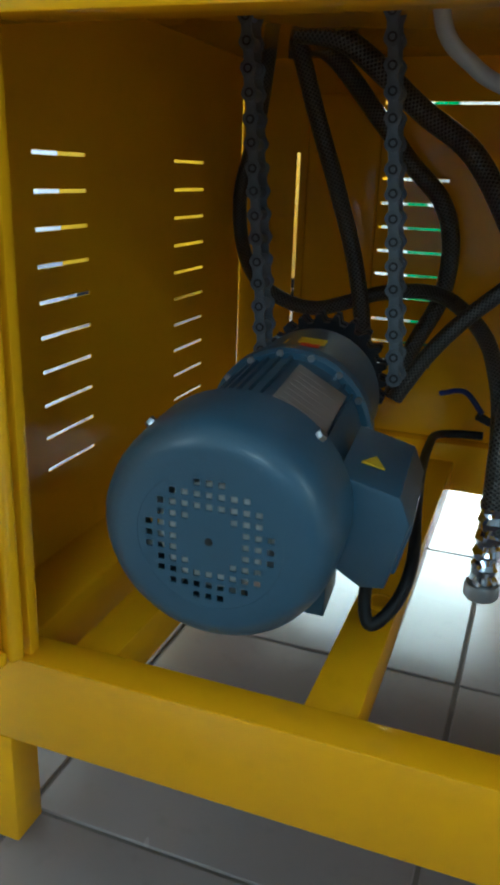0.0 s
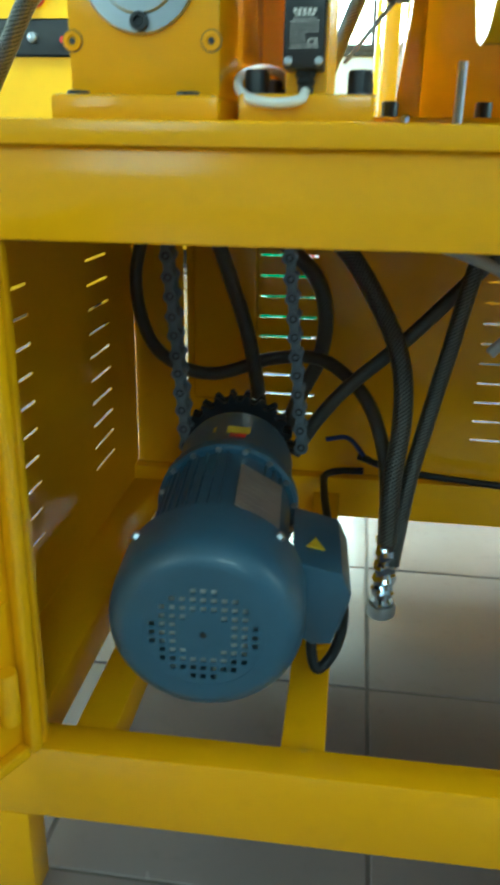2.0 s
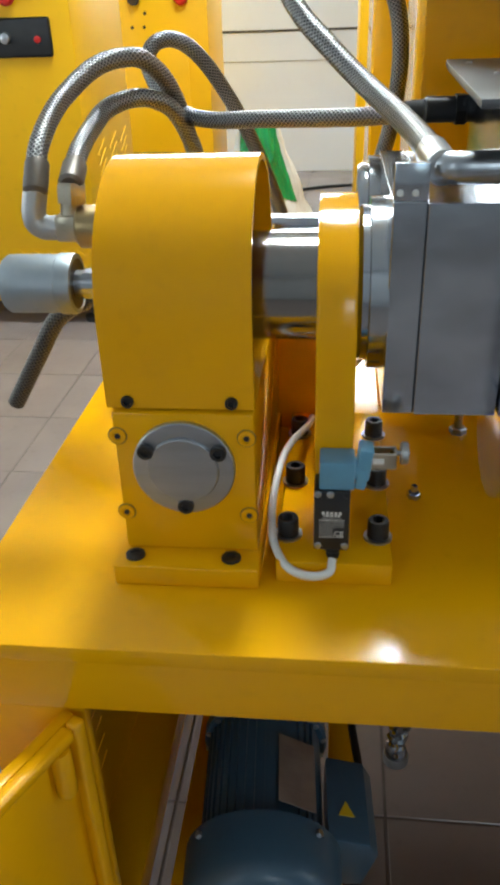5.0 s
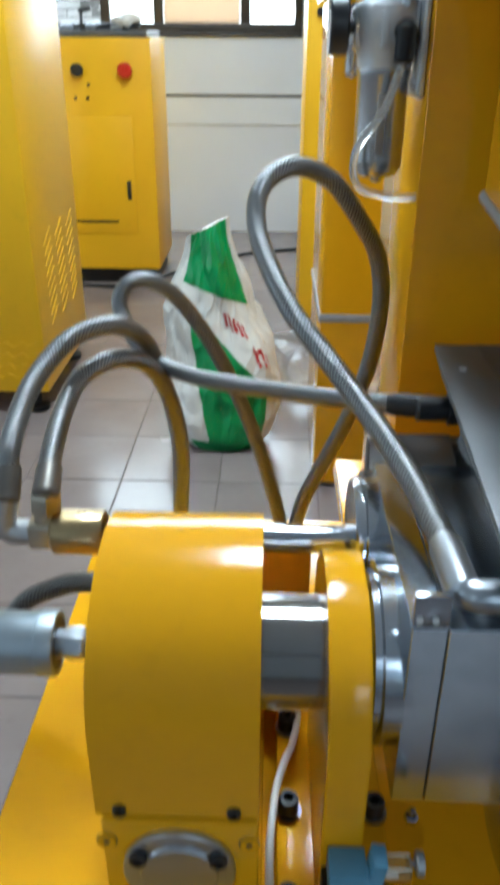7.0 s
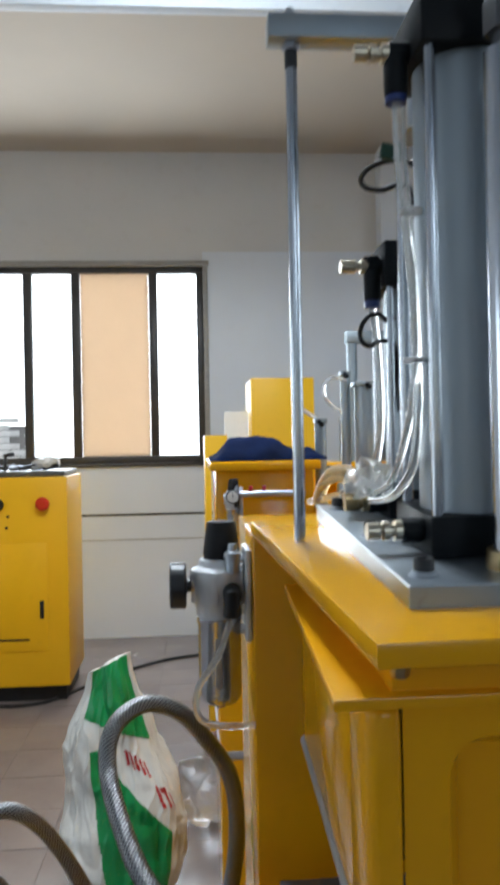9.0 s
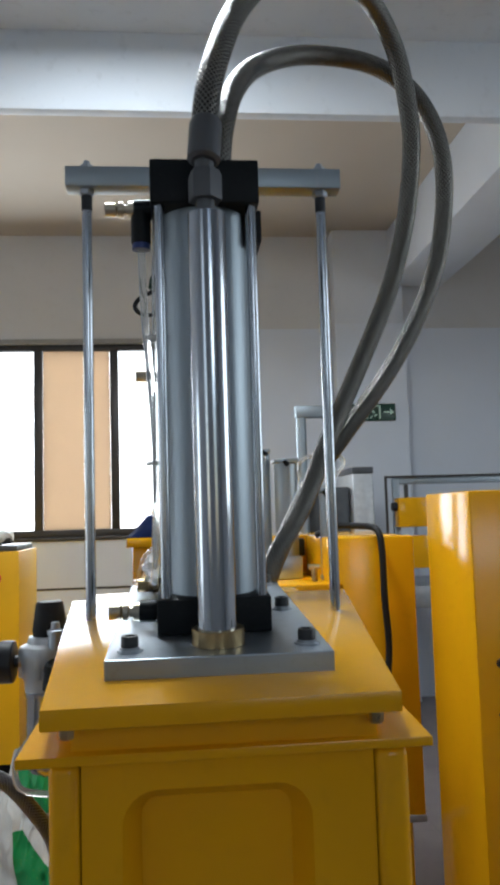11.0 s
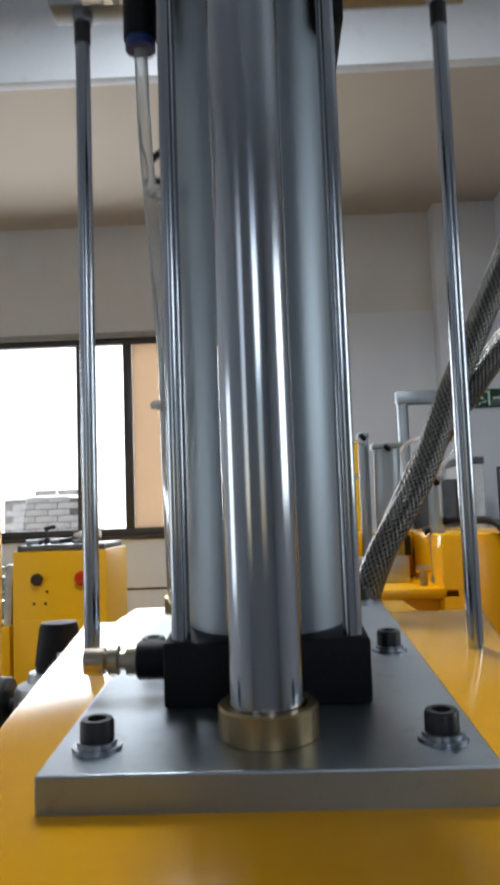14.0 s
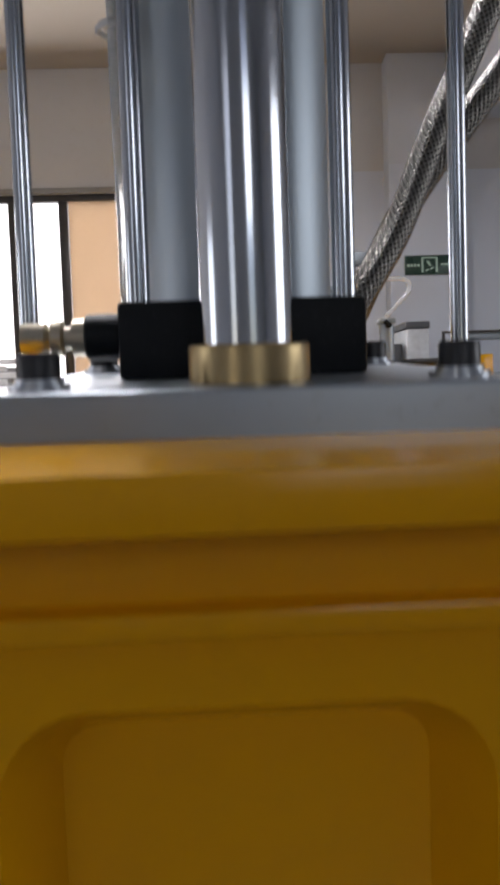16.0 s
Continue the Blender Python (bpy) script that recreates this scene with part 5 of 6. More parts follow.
    for x, y in ((0.045, 0.575), (0.285, 0.575), (0.035, 0.905), (0.30, 0.905)):
        b = B()
        hex_head(b, (x, y, 1.4255), (0, 0, -1), 0.006, 0.009)
        rise(part("nut", b, BRASS, t))


build_tower()


def build_cylinder():
    c = thing("ram_cylinder", (0.166, 0.79, ZC), "upright pneumatic ram cylinder with polished tube on a steel plate", "cylinder")
    b = B()
    box(b, 0.068, 0.265, 0.633, 1.045, ZC, 1.461, 0.0012)
    base = rise(part("base_plate", b, GROUND, c, "thick ground steel base plate", angle=12))
    for x in (0.088, 0.246):
        for y in (0.664, 0.832, 1.005):
            b = B()
            lathe(b, (x, y, 1.461), (0, 0, 1), [(0.006, 0), (0.0115, 0), (0.0115, 0.002), (0.006, 0.002)], 24)
            lathe(b, (x, y, 1.463), (0, 0, 1), [(0.006, 0), (0.0092, 0), (0.0092, 0.002), (0.006, 0.002)], 20)
            rise(part("washer", b, STEEL, base))
            b = B()
            cap_screw(b, (x, y, 1.465), (0, 0, 1), 0.0079, 0.0095)
            rise(part("bolt", b, BLACK, base))
    for z0, z1, nm in ((1.4612, 1.4955, "bottom_block"), (1.897, 1.943, "top_block")):
        b = B()
        box(b, 0.111, 0.2215, 0.718, 0.828, z0, z1, 0.002)
        block = part(nm, b, ANODISED, c, "black anodised end block")
        if z0 < 1.6:
            rise(block)
    b = B()
    rod(b, (0.1665, 0.773, 1.4945), (0.1665, 0.773, 1.897), 0.0465, 56)
    part("barrel", b, ALU, c, "satin aluminium barrel")
    for x in (0.120, 0.213):
        for y in (0.727, 0.819):
            b = B()
            rod(b, (x, y, 1.4945), (x, y, 1.897), 0.0052, 16)
            part("tie_rod", b, CHROME, c)
    b = B()
    rod(b, (0.1665, 0.678, 1.462), (0.1655, 0.678, 1.868), 0.0181, 56)
    part("ram_tube", b, CHROME, c, "mirror-polished ram tube")
    b = B()
    lathe(b, (0.167, 0.678, 1.4612), (0, 0, 1), [(0.0184, 0), (0.0240, 0), (0.0240, 0.0135), (0.0232, 0.0145), (0.0192, 0.0145), (0.0184, 0.0125)], 48)
    rise(part("bushing", b, BRASS, c, "brass guide bushing"))
    b = B()
    hex_head(b, (0.165, 0.678, 1.882), (0, 0, 1), 0.0165, 0.030)
    rod(b, (0.165, 0.678, 1.86), (0.165, 0.678, 1.94), 0.0092, 20)
    part("hose_nut", b, DARKSTEEL, c, "hexagon hose nut")
    # cross bar with two guide rods
    b = B()
    box(b, 0.003, 0.346, 0.893, 0.922, 1.989, 2.0145, 0.0015)
    bar = part("cross_bar", b, ALU, c, "square steel cross bar")
    for x in (0.028, 0.3215):
        b = B()
        rod(b, (x, 0.9075, ZC + 0.012), (x, 0.9075, 1.99), 0.0062, 20)
        part("guide_rod", b, CHROME, c)
        b = B()
        lathe(b, (x, 0.9075, 2.0145), (0, 0, 1), [(0, 0), (0.0085, 0), (0.0085, 0.006), (0.0045, 0.006), (0.0045, 0.0115), (0, 0.0115)], 6)
        part("nut", b, STEEL, bar)
        b = B()
        hex_head(b, (x, 0.9075, 1.989), (0, 0, -1), 0.0095, 0.008)
        part("nut", b, STEEL, bar)
        b = B()
        rod(b, (x, 0.9075, 1.981), (x, 0.9075, 1.962), 0.0068, 16)
        part("sleeve", b, BLACK, bar, "dark threaded sleeve")
    b = B()
    rod(b, (0.166, 0.9075, 1.90), (0.166, 0.9075, 1.99), 0.014, 20)
    part("rod_end", b, STEEL, c)
    b = B()
    prism(b, [(0.209, 0.745, 1.90), (0.226, 0.745, 1.90), (0.226, 0.745, 1.868), (0.2215, 0.745, 1.864)], (0, 0.06, 0), 0.001)
    part("sensor_bracket", b, ANODISED, c)
    # push-in air fittings
    for z, y in ((1.490, 0.745), (1.905, 0.76)):
        b = B()
        rod(b, (0.111, y, z), (0.093, y, z), 0.011, 20, 0.001)
        elbow = part("air_elbow", b, ANODISED, c, "black push-in air elbow")
        b = B()
        lathe(b, (0.093, y, z), (-1, 0, 0), [(0, 0), (0.009, 0), (0.009, 0.006), (0.0055, 0.006), (0.0055, 0.010), (0.0085, 0.011), (0.0085, 0.016), (0.005, 0.017), (0.0075, 0.019), (0.0075, 0.030), (0, 0.030)], 16)
        part("flow_screw", b, BRASS_PALE, elbow, "brass flow control screw")
    b = B()
    rod(b, (0.1, 0.76, 1.905), (0.1, 0.76, 1.868), 0.0105, 20, 0.001)
    part("air_elbow", b, ANODISED, c)
    b = B()
    rod(b, (0.1, 0.76, 1.868), (0.1, 0.76, 1.862), 0.0095, 20)
    part("release_collar", b, DEEP_BLUE, c, "blue release collar")
    hose("air_tube", [(0.1, 0.76, 1.865), (0.102, 0.758, 1.80), (0.108, 0.753, 1.72), (0.1115, 0.752, 1.66), (0.112, 0.752, 1.60), (0.111, 0.767, 1.545), (0.106, 0.81, 1.517), (0.104, 0.86, 1.508), (0.103, 0.90, 1.505)], 0.0042, CLEARTUBE, "clear plastic air tube along the barrel", category="air tube")
    hose("air_tube", [(0.114, 0.80, 1.90), (0.113, 0.785, 1.82), (0.1125, 0.762, 1.72), (0.112, 0.762, 1.62), (0.1085, 0.79, 1.56), (0.108, 0.84, 1.525), (0.106, 0.90, 1.512)], 0.0036, CLEARTUBE, "clear plastic air tube along the barrel", category="air tube")
    for z in (1.765, 1.635):
        b = B()
        lathe(b, (0.1115, 0.757, z), (0, 0, 1), [(0.0078, 0), (0.0088, 0), (0.0088, 0.0035), (0.0078, 0.0035), (0.0078, 0)], 20)
        box(b, 0.1015, 0.1045, 0.7555, 0.7585, z - 0.0005, z + 0.004, 0.0008, 1)
        solo("cable_tie", b, WHITE_PLASTIC, "white cable tie round the air tubes", "cable tie", group="cable ties")


build_cylinder()


def build_rear_cylinder():
    c = thing("rear_cylinder", (0.166, 0.960, 1.4535), "shorter air cylinder with black end blocks behind the ram", "cylinder")
    for z0, z1 in ((1.4815, 1.513), (1.735, 1.785)):
        b = B()
        box(b, 0.128, 0.205, 0.920, 0.997, z0, z1, 0.002)
        part("end_block", b, ANODISED, c)
    b = B()
    rod(b, (0.166, 0.959, 1.485), (0.166, 0.959, 1.735), 0.03, 40)
    part("barrel", b, ALU, c)
    for x in (0.134, 0.199):
        for y in (0.926, 0.991):
            b = B()
            rod(b, (x, y, 1.485), (x, y, 1.735), 0.004, 12)
            part("tie_rod", b, CHROME, c)
    b = B()
    rod(b, (0.128, 0.940, 1.76), (0.113, 0.940, 1.76), 0.010, 16)
    rod(b, (0.118, 0.940, 1.77), (0.118, 0.940, 1.722), 0.0095, 16)
    e = part("air_elbow", b, ANODISED, c)
    b = B()
    lathe(b, (0.113, 0.940, 1.76), (-1, 0, 0), [(0, 0), (0.008, 0), (0.008, 0.008), (0.005, 0.008), (0.005, 0.013), (0.0075, 0.014), (0.0075, 0.03), (0, 0.03)], 14)
    part("flow_screw", b, BRASS_PALE, e)
    b = B()
    rod(b, (0.118, 0.940, 1.722), (0.118, 0.940, 1.714), 0.009, 16)
    part("release_collar", b, DEEP_BLUE, e)
    hose("air_tube", [(0.118, 0.940, 1.715), (0.121, 0.930, 1.66), (0.122, 0.930, 1.58), (0.115, 0.950, 1.53), (0.10, 1.03, 1.505), (0.07, 1.12, 1.488)], 0.0042, CLEARTUBE, "clear plastic air tube", category="air tube")
    for cx, cy, cz, w, h in ((0.114, 0.84, 1.830, 0.026, 0.014), (0.117, 0.925, 1.689, 0.014, 0.017)):
        ring = [(cx + w * math.cos(radians(q)), cy + 0.012 * math.sin(radians(q * 0.5)), cz + h * math.sin(radians(q)) + 0.004 * math.cos(radians(q))) for q in range(20, 340, 40)]
        hose("sensor_cable", [(cx + 0.022, cy, cz + 0.012)] + ring + [(cx + 0.024, cy + 0.01, cz - 0.02), (cx + 0.022, cy + 0.012, cz - 0.09)], 0.0026, RUBBER, "black sensor cable coiled in a small loop", category="cable")
    b = B()
    box(b, 0.105, 0.119, 0.836, 0.842, 1.842, 1.857, 0.001, 1, Matrix.Rotation(radians(12), 3, "Y"))
    solo("cable_tag", b, SIGN_GREEN, "small dark green tag on the sensor cable", "tag")
    v = thing("valve_cluster", (0.12, 1.06, 1.4355), "small brass air valves under tangled clear tape", "valves")
    for k in range(3):
        b = B()
        rod(b, (0.092 + k * 0.008, 0.995 + 0.035 * k, 1.4985 + 0.003 * k), (0.126 + k * 0.006, 0.995 + 0.035 * k, 1.4985 + 0.003 * k), 0.011, 14, 0.002)
        part("valve", b, (BRASS, ANODISED, BRASS_PALE)[k], v)
        b = B()
        hex_head(b, (0.101 + k * 0.008, 0.995 + 0.035 * k, 1.4985 + 0.003 * k), (1, 0, 0), 0.0135, 0.009)
        part("nut", b, BRASS, v)
    b = B()
    bmesh.ops.create_icosphere(b, subdivisions=4, radius=1.0)
    for q in b.verts:
        q.co = Vector((0.112 + q.co.x * 0.022, 0.945 + q.co.y * 0.05, 1.521 + q.co.z * 0.017))
        q.co += noise.noise_vector(q.co * 55) * 0.016 + noise.noise_vector(q.co * 160) * 0.006
    part("tape", b, FROST, v, "crumpled clear tape", angle=12)
    b = B()
    rod(b, (0.127, 0.935, 1.499), (0.108, 0.935, 1.499), 0.0105, 16, 0.001)
    elbow = part("air_elbow", b, ANODISED, v, "black push-in air elbow")
    b = B()
    lathe(b, (0.108, 0.935, 1.499), (-1, 0, 0), [(0, 0), (0.009, 0), (0.009, 0.007), (0.0055, 0.007), (0.0055, 0.012), (0.008, 0.013), (0.008, 0.026), (0, 0.026)], 14)
    part("flow_screw", b, BRASS, elbow, "brass flow control screw")
    for k in range(5):
        dx, dz = 0.004 * (k % 3), 0.0035 * k
        hose("air_tube", [(0.076 + dx, 1.10, 1.49), (0.078 + dx, 1.09, 1.505), (0.086 + dx, 1.07, 1.516 + dz), (0.097 + dx, 1.05, 1.521 + dz), (0.108 + dx, 1.03, 1.516 + dz), (0.115 + dx, 1.015, 1.504)], 0.0042, (TANTUBE, CLEARTUBE, TANTUBE)[k % 3], "yellowed clear air tube in a bundle behind the cylinder" if k % 3 != 1 else "clear plastic air tube", group="bundled air tubes", category="air tube")


build_rear_cylinder()


def build_regulator(at, name, label, s=1.0, facing=False):
    """Air filter regulator: bracket, ribbed body, knob, metal bowl with sight slot, gauge; at is the bracket's face."""
    x, y, z = at
    r = thing(name, at, label, "air regulator")

    def P(dx, dy, dz):
        return (x + (dx + (0.013 if dx < -0.02 else 0)) * s, y + dy * s, z + dz * s)

    def bx(b, x0, x1, y0, y1, z0, z1, bev):
        k = 0.013 if x0 < -0.02 else 0
        return box(b, x + (x0 + k) * s, x + (x1 + (k if x1 < -0.02 else 0)) * s, y + y0 * s, y + y1 * s, z + z0 * s, z + z1 * s, bev * s)

    def turned(b, base, axis, rows, seg=28):
        return lathe(b, P(*base), axis, [(q * s, h * s) for q, h in rows], seg)

    b = B()
    bx(b, -0.008, 0.0, -0.034, 0.034, -0.062, 0.046, 0.0035)
    bracket = part("bracket", b, CASTLIGHT, r, "light grey bracket plate")
    b = B()
    bx(b, -0.03, -0.007, -0.016, 0.016, -0.022, 0.026, 0.004)
    for dz in (-0.048, 0.034):
        hex_head(b, P(-0.008, -0.02, dz), (-1, 0, 0), 0.006 * s, 0.005 * s)
    part("arm", b, CASTLIGHT, bracket)
    b = B()
    turned(b, (-0.05, 0, -0.036), (0, 0, 1), [(0, 0), (0.0265, 0), (0.0275, 0.004), (0.0275, 0.012), (0.030, 0.016), (0.034, 0.040), (0.035, 0.052), (0.033, 0.056), (0.024, 0.060), (0.022, 0.068), (0, 0.068)], 36)
    body = part("body", b, CASTLIGHT, r, "light grey ribbed casting")
    for k in range(6):
        b = B()
        a = radians(60 * k + 20)
        bx(b, -0.05 + 0.031 * math.cos(a) - 0.004, -0.05 + 0.031 * math.cos(a) + 0.004, 0.031 * math.sin(a) - 0.004, 0.031 * math.sin(a) + 0.004, -0.018, 0.018, 0.002)
        part("rib", b, CASTLIGHT, body)
    b = B()
    turned(b, (-0.046, 0.006, 0.03), (0, 0, 1), [(0, 0), (0.0215, 0), (0.0215, 0.006), (0.0225, 0.008), (0.018, 0.042), (0.0165, 0.046), (0, 0.047)], 28)
    part("knob", b, RUBBER, r, "black ribbed adjusting knob")
    b = B()
    turned(b, (-0.05, 0, -0.036), (0, 0, -1), [(0, 0), (0.027, 0), (0.027, 0.006), (0.0258, 0.008), (0.0255, 0.086), (0.0245, 0.096), (0.019, 0.103), (0.007, 0.105), (0.006, 0.109), (0, 0.109)], 36)
    bowl = part("bowl", b, BOWL, r, "polished metal bowl")
    b = B()
    bx(b, -0.0565, -0.0485, -0.0268, -0.023, -0.116, -0.058, 0.0015)
    part("sight_slot", b, GREY_TRIM, bowl, "dark sight slot")
    b = B()
    if facing:
        turned(b, (-0.052, -0.034, 0.012), (0, -1, 0), [(0, 0), (0.006, 0), (0.006, 0.012), (0.024, 0.013), (0.026, 0.016), (0.026, 0.028), (0.024, 0.030), (0.0215, 0.029), (0, 0.029)], 32)
        gauge = part("gauge", b, BLACK, r, "black-rimmed pressure gauge")
        b = B()
        turned(b, (-0.052, -0.063, 0.012), (0, -1, 0), [(0, 0), (0.0212, 0), (0.0212, 0.0008), (0, 0.0008)], 28)
        dial = part("dial", b, DIAL, gauge, "pale dial")
        b = B()
        bx(b, -0.0535, -0.0505, -0.0645, -0.0640, 0.008, 0.026, 0.0)
        part("needle", b, BLACK, gauge)
    else:
        turned(b, (-0.082, -0.006, 0.002), (-1, 0, 0), [(0, 0), (0.008, 0), (0.008, 0.006), (0.0255, 0.007), (0.027, 0.009), (0.027, 0.024), (0.0255, 0.026), (0.0225, 0.025), (0, 0.025)], 36)
        part("gauge", b, BLACK, r, "black-cased pressure gauge seen from its side")
        b = B()
        turned(b, (-0.074, -0.006, 0.002), (-1, 0, 0), [(0, 0), (0.012, 0), (0.012, 0.008), (0.008, 0.0085), (0, 0.0085)], 6)
        part("gauge_nut", b, BRASS_PALE, r)
    b = B()
    turned(b, (-0.034, -0.024, 0.018), (0, 0, 1), [(0, 0), (0.009, 0), (0.009, 0.018), (0.0105, 0.0185), (0.0105, 0.024), (0.006, 0.026), (0.0055, 0.034), (0, 0.035)], 18)
    part("fill_plug", b, STEEL, r, "bright filling plug")
    b = B()
    rod(b, P(-0.036, -0.026, -0.002), P(-0.036, -0.044, -0.006), 0.011 * s, 18, 0.002)
    rod(b, P(-0.036, -0.042, 0.002), P(-0.038, -0.046, -0.03), 0.0095 * s, 18, 0.002)
    part("push_elbow", b, RUBBER, r, "black push-in elbow")
    if facing:
        b = B()
        rod(b, P(-0.03, -0.03, 0.02), P(0.235, -0.03, 0.02), 0.012 * s, 16, 0.002)
        part("manifold", b, STEEL, r, "bright air manifold")
        for k in range(2):
            b = B()
            rod(b, P(0.03 + 0.05 * k, -0.03, 0.03), P(0.03 + 0.05 * k, -0.03, 0.05), 0.008 * s, 14, 0.001)
            part("valve_tip", b, RED, r, "red valve tip")
    return r


build_regulator((-0.014, 1.082, 1.388), "air_regulator", "light grey air filter regulator with black gauge on the yellow column", 1.06)
hose("air_tube", [(-0.042, 1.033, 1.352), (-0.058, 1.03, 1.31), (-0.083, 1.03, 1.272), (-0.080, 1.03, 1.238), (-0.052, 1.035, 1.226), (-0.013, 1.045, 1.222)], 0.0042, CLEARTUBE, "clear plastic air tube", category="air tube")


# ---- the rest of the workshop ----
def build_control_cabinet():
    c = thing("control_cabinet", (-1.25, 5.3, 0.0), "yellow steel cabinet with red push button and loose parts on top", "cabinet")
    X0, X1, Y0, Y1 = -1.43, -0.86, 5.0, 5.62
    b = B()
    box(b, X0, X1, Y0, Y1, 0.10, 1.39, 0.006)
    part("body", b, YELLOW_B, c)
    b = B()
    box(b, X0 + 0.03, X1 - 0.03, Y0 + 0.05, Y1 - 0.03, 0.0, 0.10, 0.003)
    part("plinth", b, RUBBER, c)
    b = B()
    box(b, -1.38, -0.985, Y0 - 0.008, Y0 - 0.001, 0.32, 0.985, 0.003)
    door = part("door", b, YELLOW_B, c)
    b = B()
    box(b, -1.035, -1.010, Y0 - 0.014, Y0 - 0.0085, 0.52, 0.63, 0.003)
    part("latch", b, BLACK, door)
    b = B()
    box(b, -1.36, -1.10, Y0 - 0.011, Y0 - 0.0085, 0.385, 0.398)
    part("vent_slot", b, RUBBER, door)
    for x, m, r in ((-1.005, RED, 0.042), (-1.275, BLACK, 0.036)):
        b = B()
        lathe(b, (x, Y0 - 0.0005, 1.225), (0, -1, 0), [(0, 0), (r * 0.8, 0), (r * 0.8, 0.015), (r, 0.02), (r, 0.035), (r * 0.8, 0.045), (0, 0.047)], 24)
        part("push_button", b, m, c, "red mushroom push button" if m is RED else "black round switch")
    for x, z in ((-1.22, 1.15), (-1.30, 1.08), (-1.23, 1.08)):
        b = B()
        lathe(b, (x, Y0 - 0.0005, z), (0, -1, 0), [(0, 0), (0.009, 0), (0.009, 0.006), (0, 0.006)], 12)
        part("pilot_lamp", b, BLACK, c)
    b = B()
    box(b, X0 + 0.02, X1 - 0.02, Y0 + 0.03, Y1 - 0.05, 1.391, 1.425, 0.003)
    part("top_tray", b, DARKSTEEL, c)
    for k in range(6):
        b = B()
        x = -1.38 + k * 0.07
        rod(b, (x, 5.10 + 0.03 * (k % 3), 1.442), (x + 0.10, 5.16 + 0.05 * math.sin(k * 2.1), 1.446 + 0.008 * (k % 2)), 0.016, 12, 0.003)
        part("tool", b, (STEEL, BLACK)[k % 2], c, "small metal tool")
    b = B()
    rod(b, (-1.26, 5.12, 1.426), (-1.255, 5.12, 1.52), 0.009, 10)
    rod(b, (-1.27, 5.12, 1.522), (-1.20, 5.12, 1.535), 0.013, 10, 0.003)
    part("lever", b, BLACK, c, "small black lever")
    w = B()
    bmesh.ops.create_icosphere(w, subdivisions=3, radius=1.0)
    for v in w.verts:
        v.co = Vector((-1.0 + v.co.x * 0.085, 5.16 + v.co.y * 0.05, 1.48 + v.co.z * 0.035))
        v.co += noise.noise_vector(v.co * 22) * 0.03
    solo("cleaning_rag", w, PRINT_WHITE, "crumpled white cleaning rag on the cabinet", "rag", angle=25)


build_control_cabinet()


def build_roller_machine():
    m = thing("roller_machine", (-1.85, 5.4, 0.0), "grey steel roller machine on a yellow base by the window", "machine")
    b = B()
    box(b, -2.5, -1.50, 5.15, 5.75, 0.0, 0.93, 0.008)
    part("base", b, YELLOW_B, m)
    for x0, x1 in ((-1.56, -1.51), (-2.45, -2.40)):
        b = B()
        prism(b, [(x0, 5.2, 0.93), (x0, 5.7, 0.93), (x0, 5.65, 1.30), (x0, 5.25, 1.30)], (x1 - x0, 0, 0), 0.004)
        part("side_frame", b, CAST, m)
    for y, z, rr in ((5.30, 1.02, 0.062), (5.30, 1.185, 0.05), (5.52, 1.10, 0.06)):
        b = B()
        rod(b, (-2.40, y, z), (-1.56, y, z), rr, 32, 0.004)
        part("roller", b, STEEL, m, "bright steel roller")
    for z in (1.115, 1.27):
        b = B()
        box(b, -2.40, -1.56, 5.22, 5.25, z, z + 0.022, 0.003)
        part("cross_bar", b, CAST, m)
    for k in range(4):
        b = B()
        rod(b, (-1.62 - 0.09 * k, 5.215, 1.10), (-1.62 - 0.09 * k, 5.215, 1.145), 0.007, 12, 0.001)
        part("clamp_screw", b, BLACK, m)


build_roller_machine()


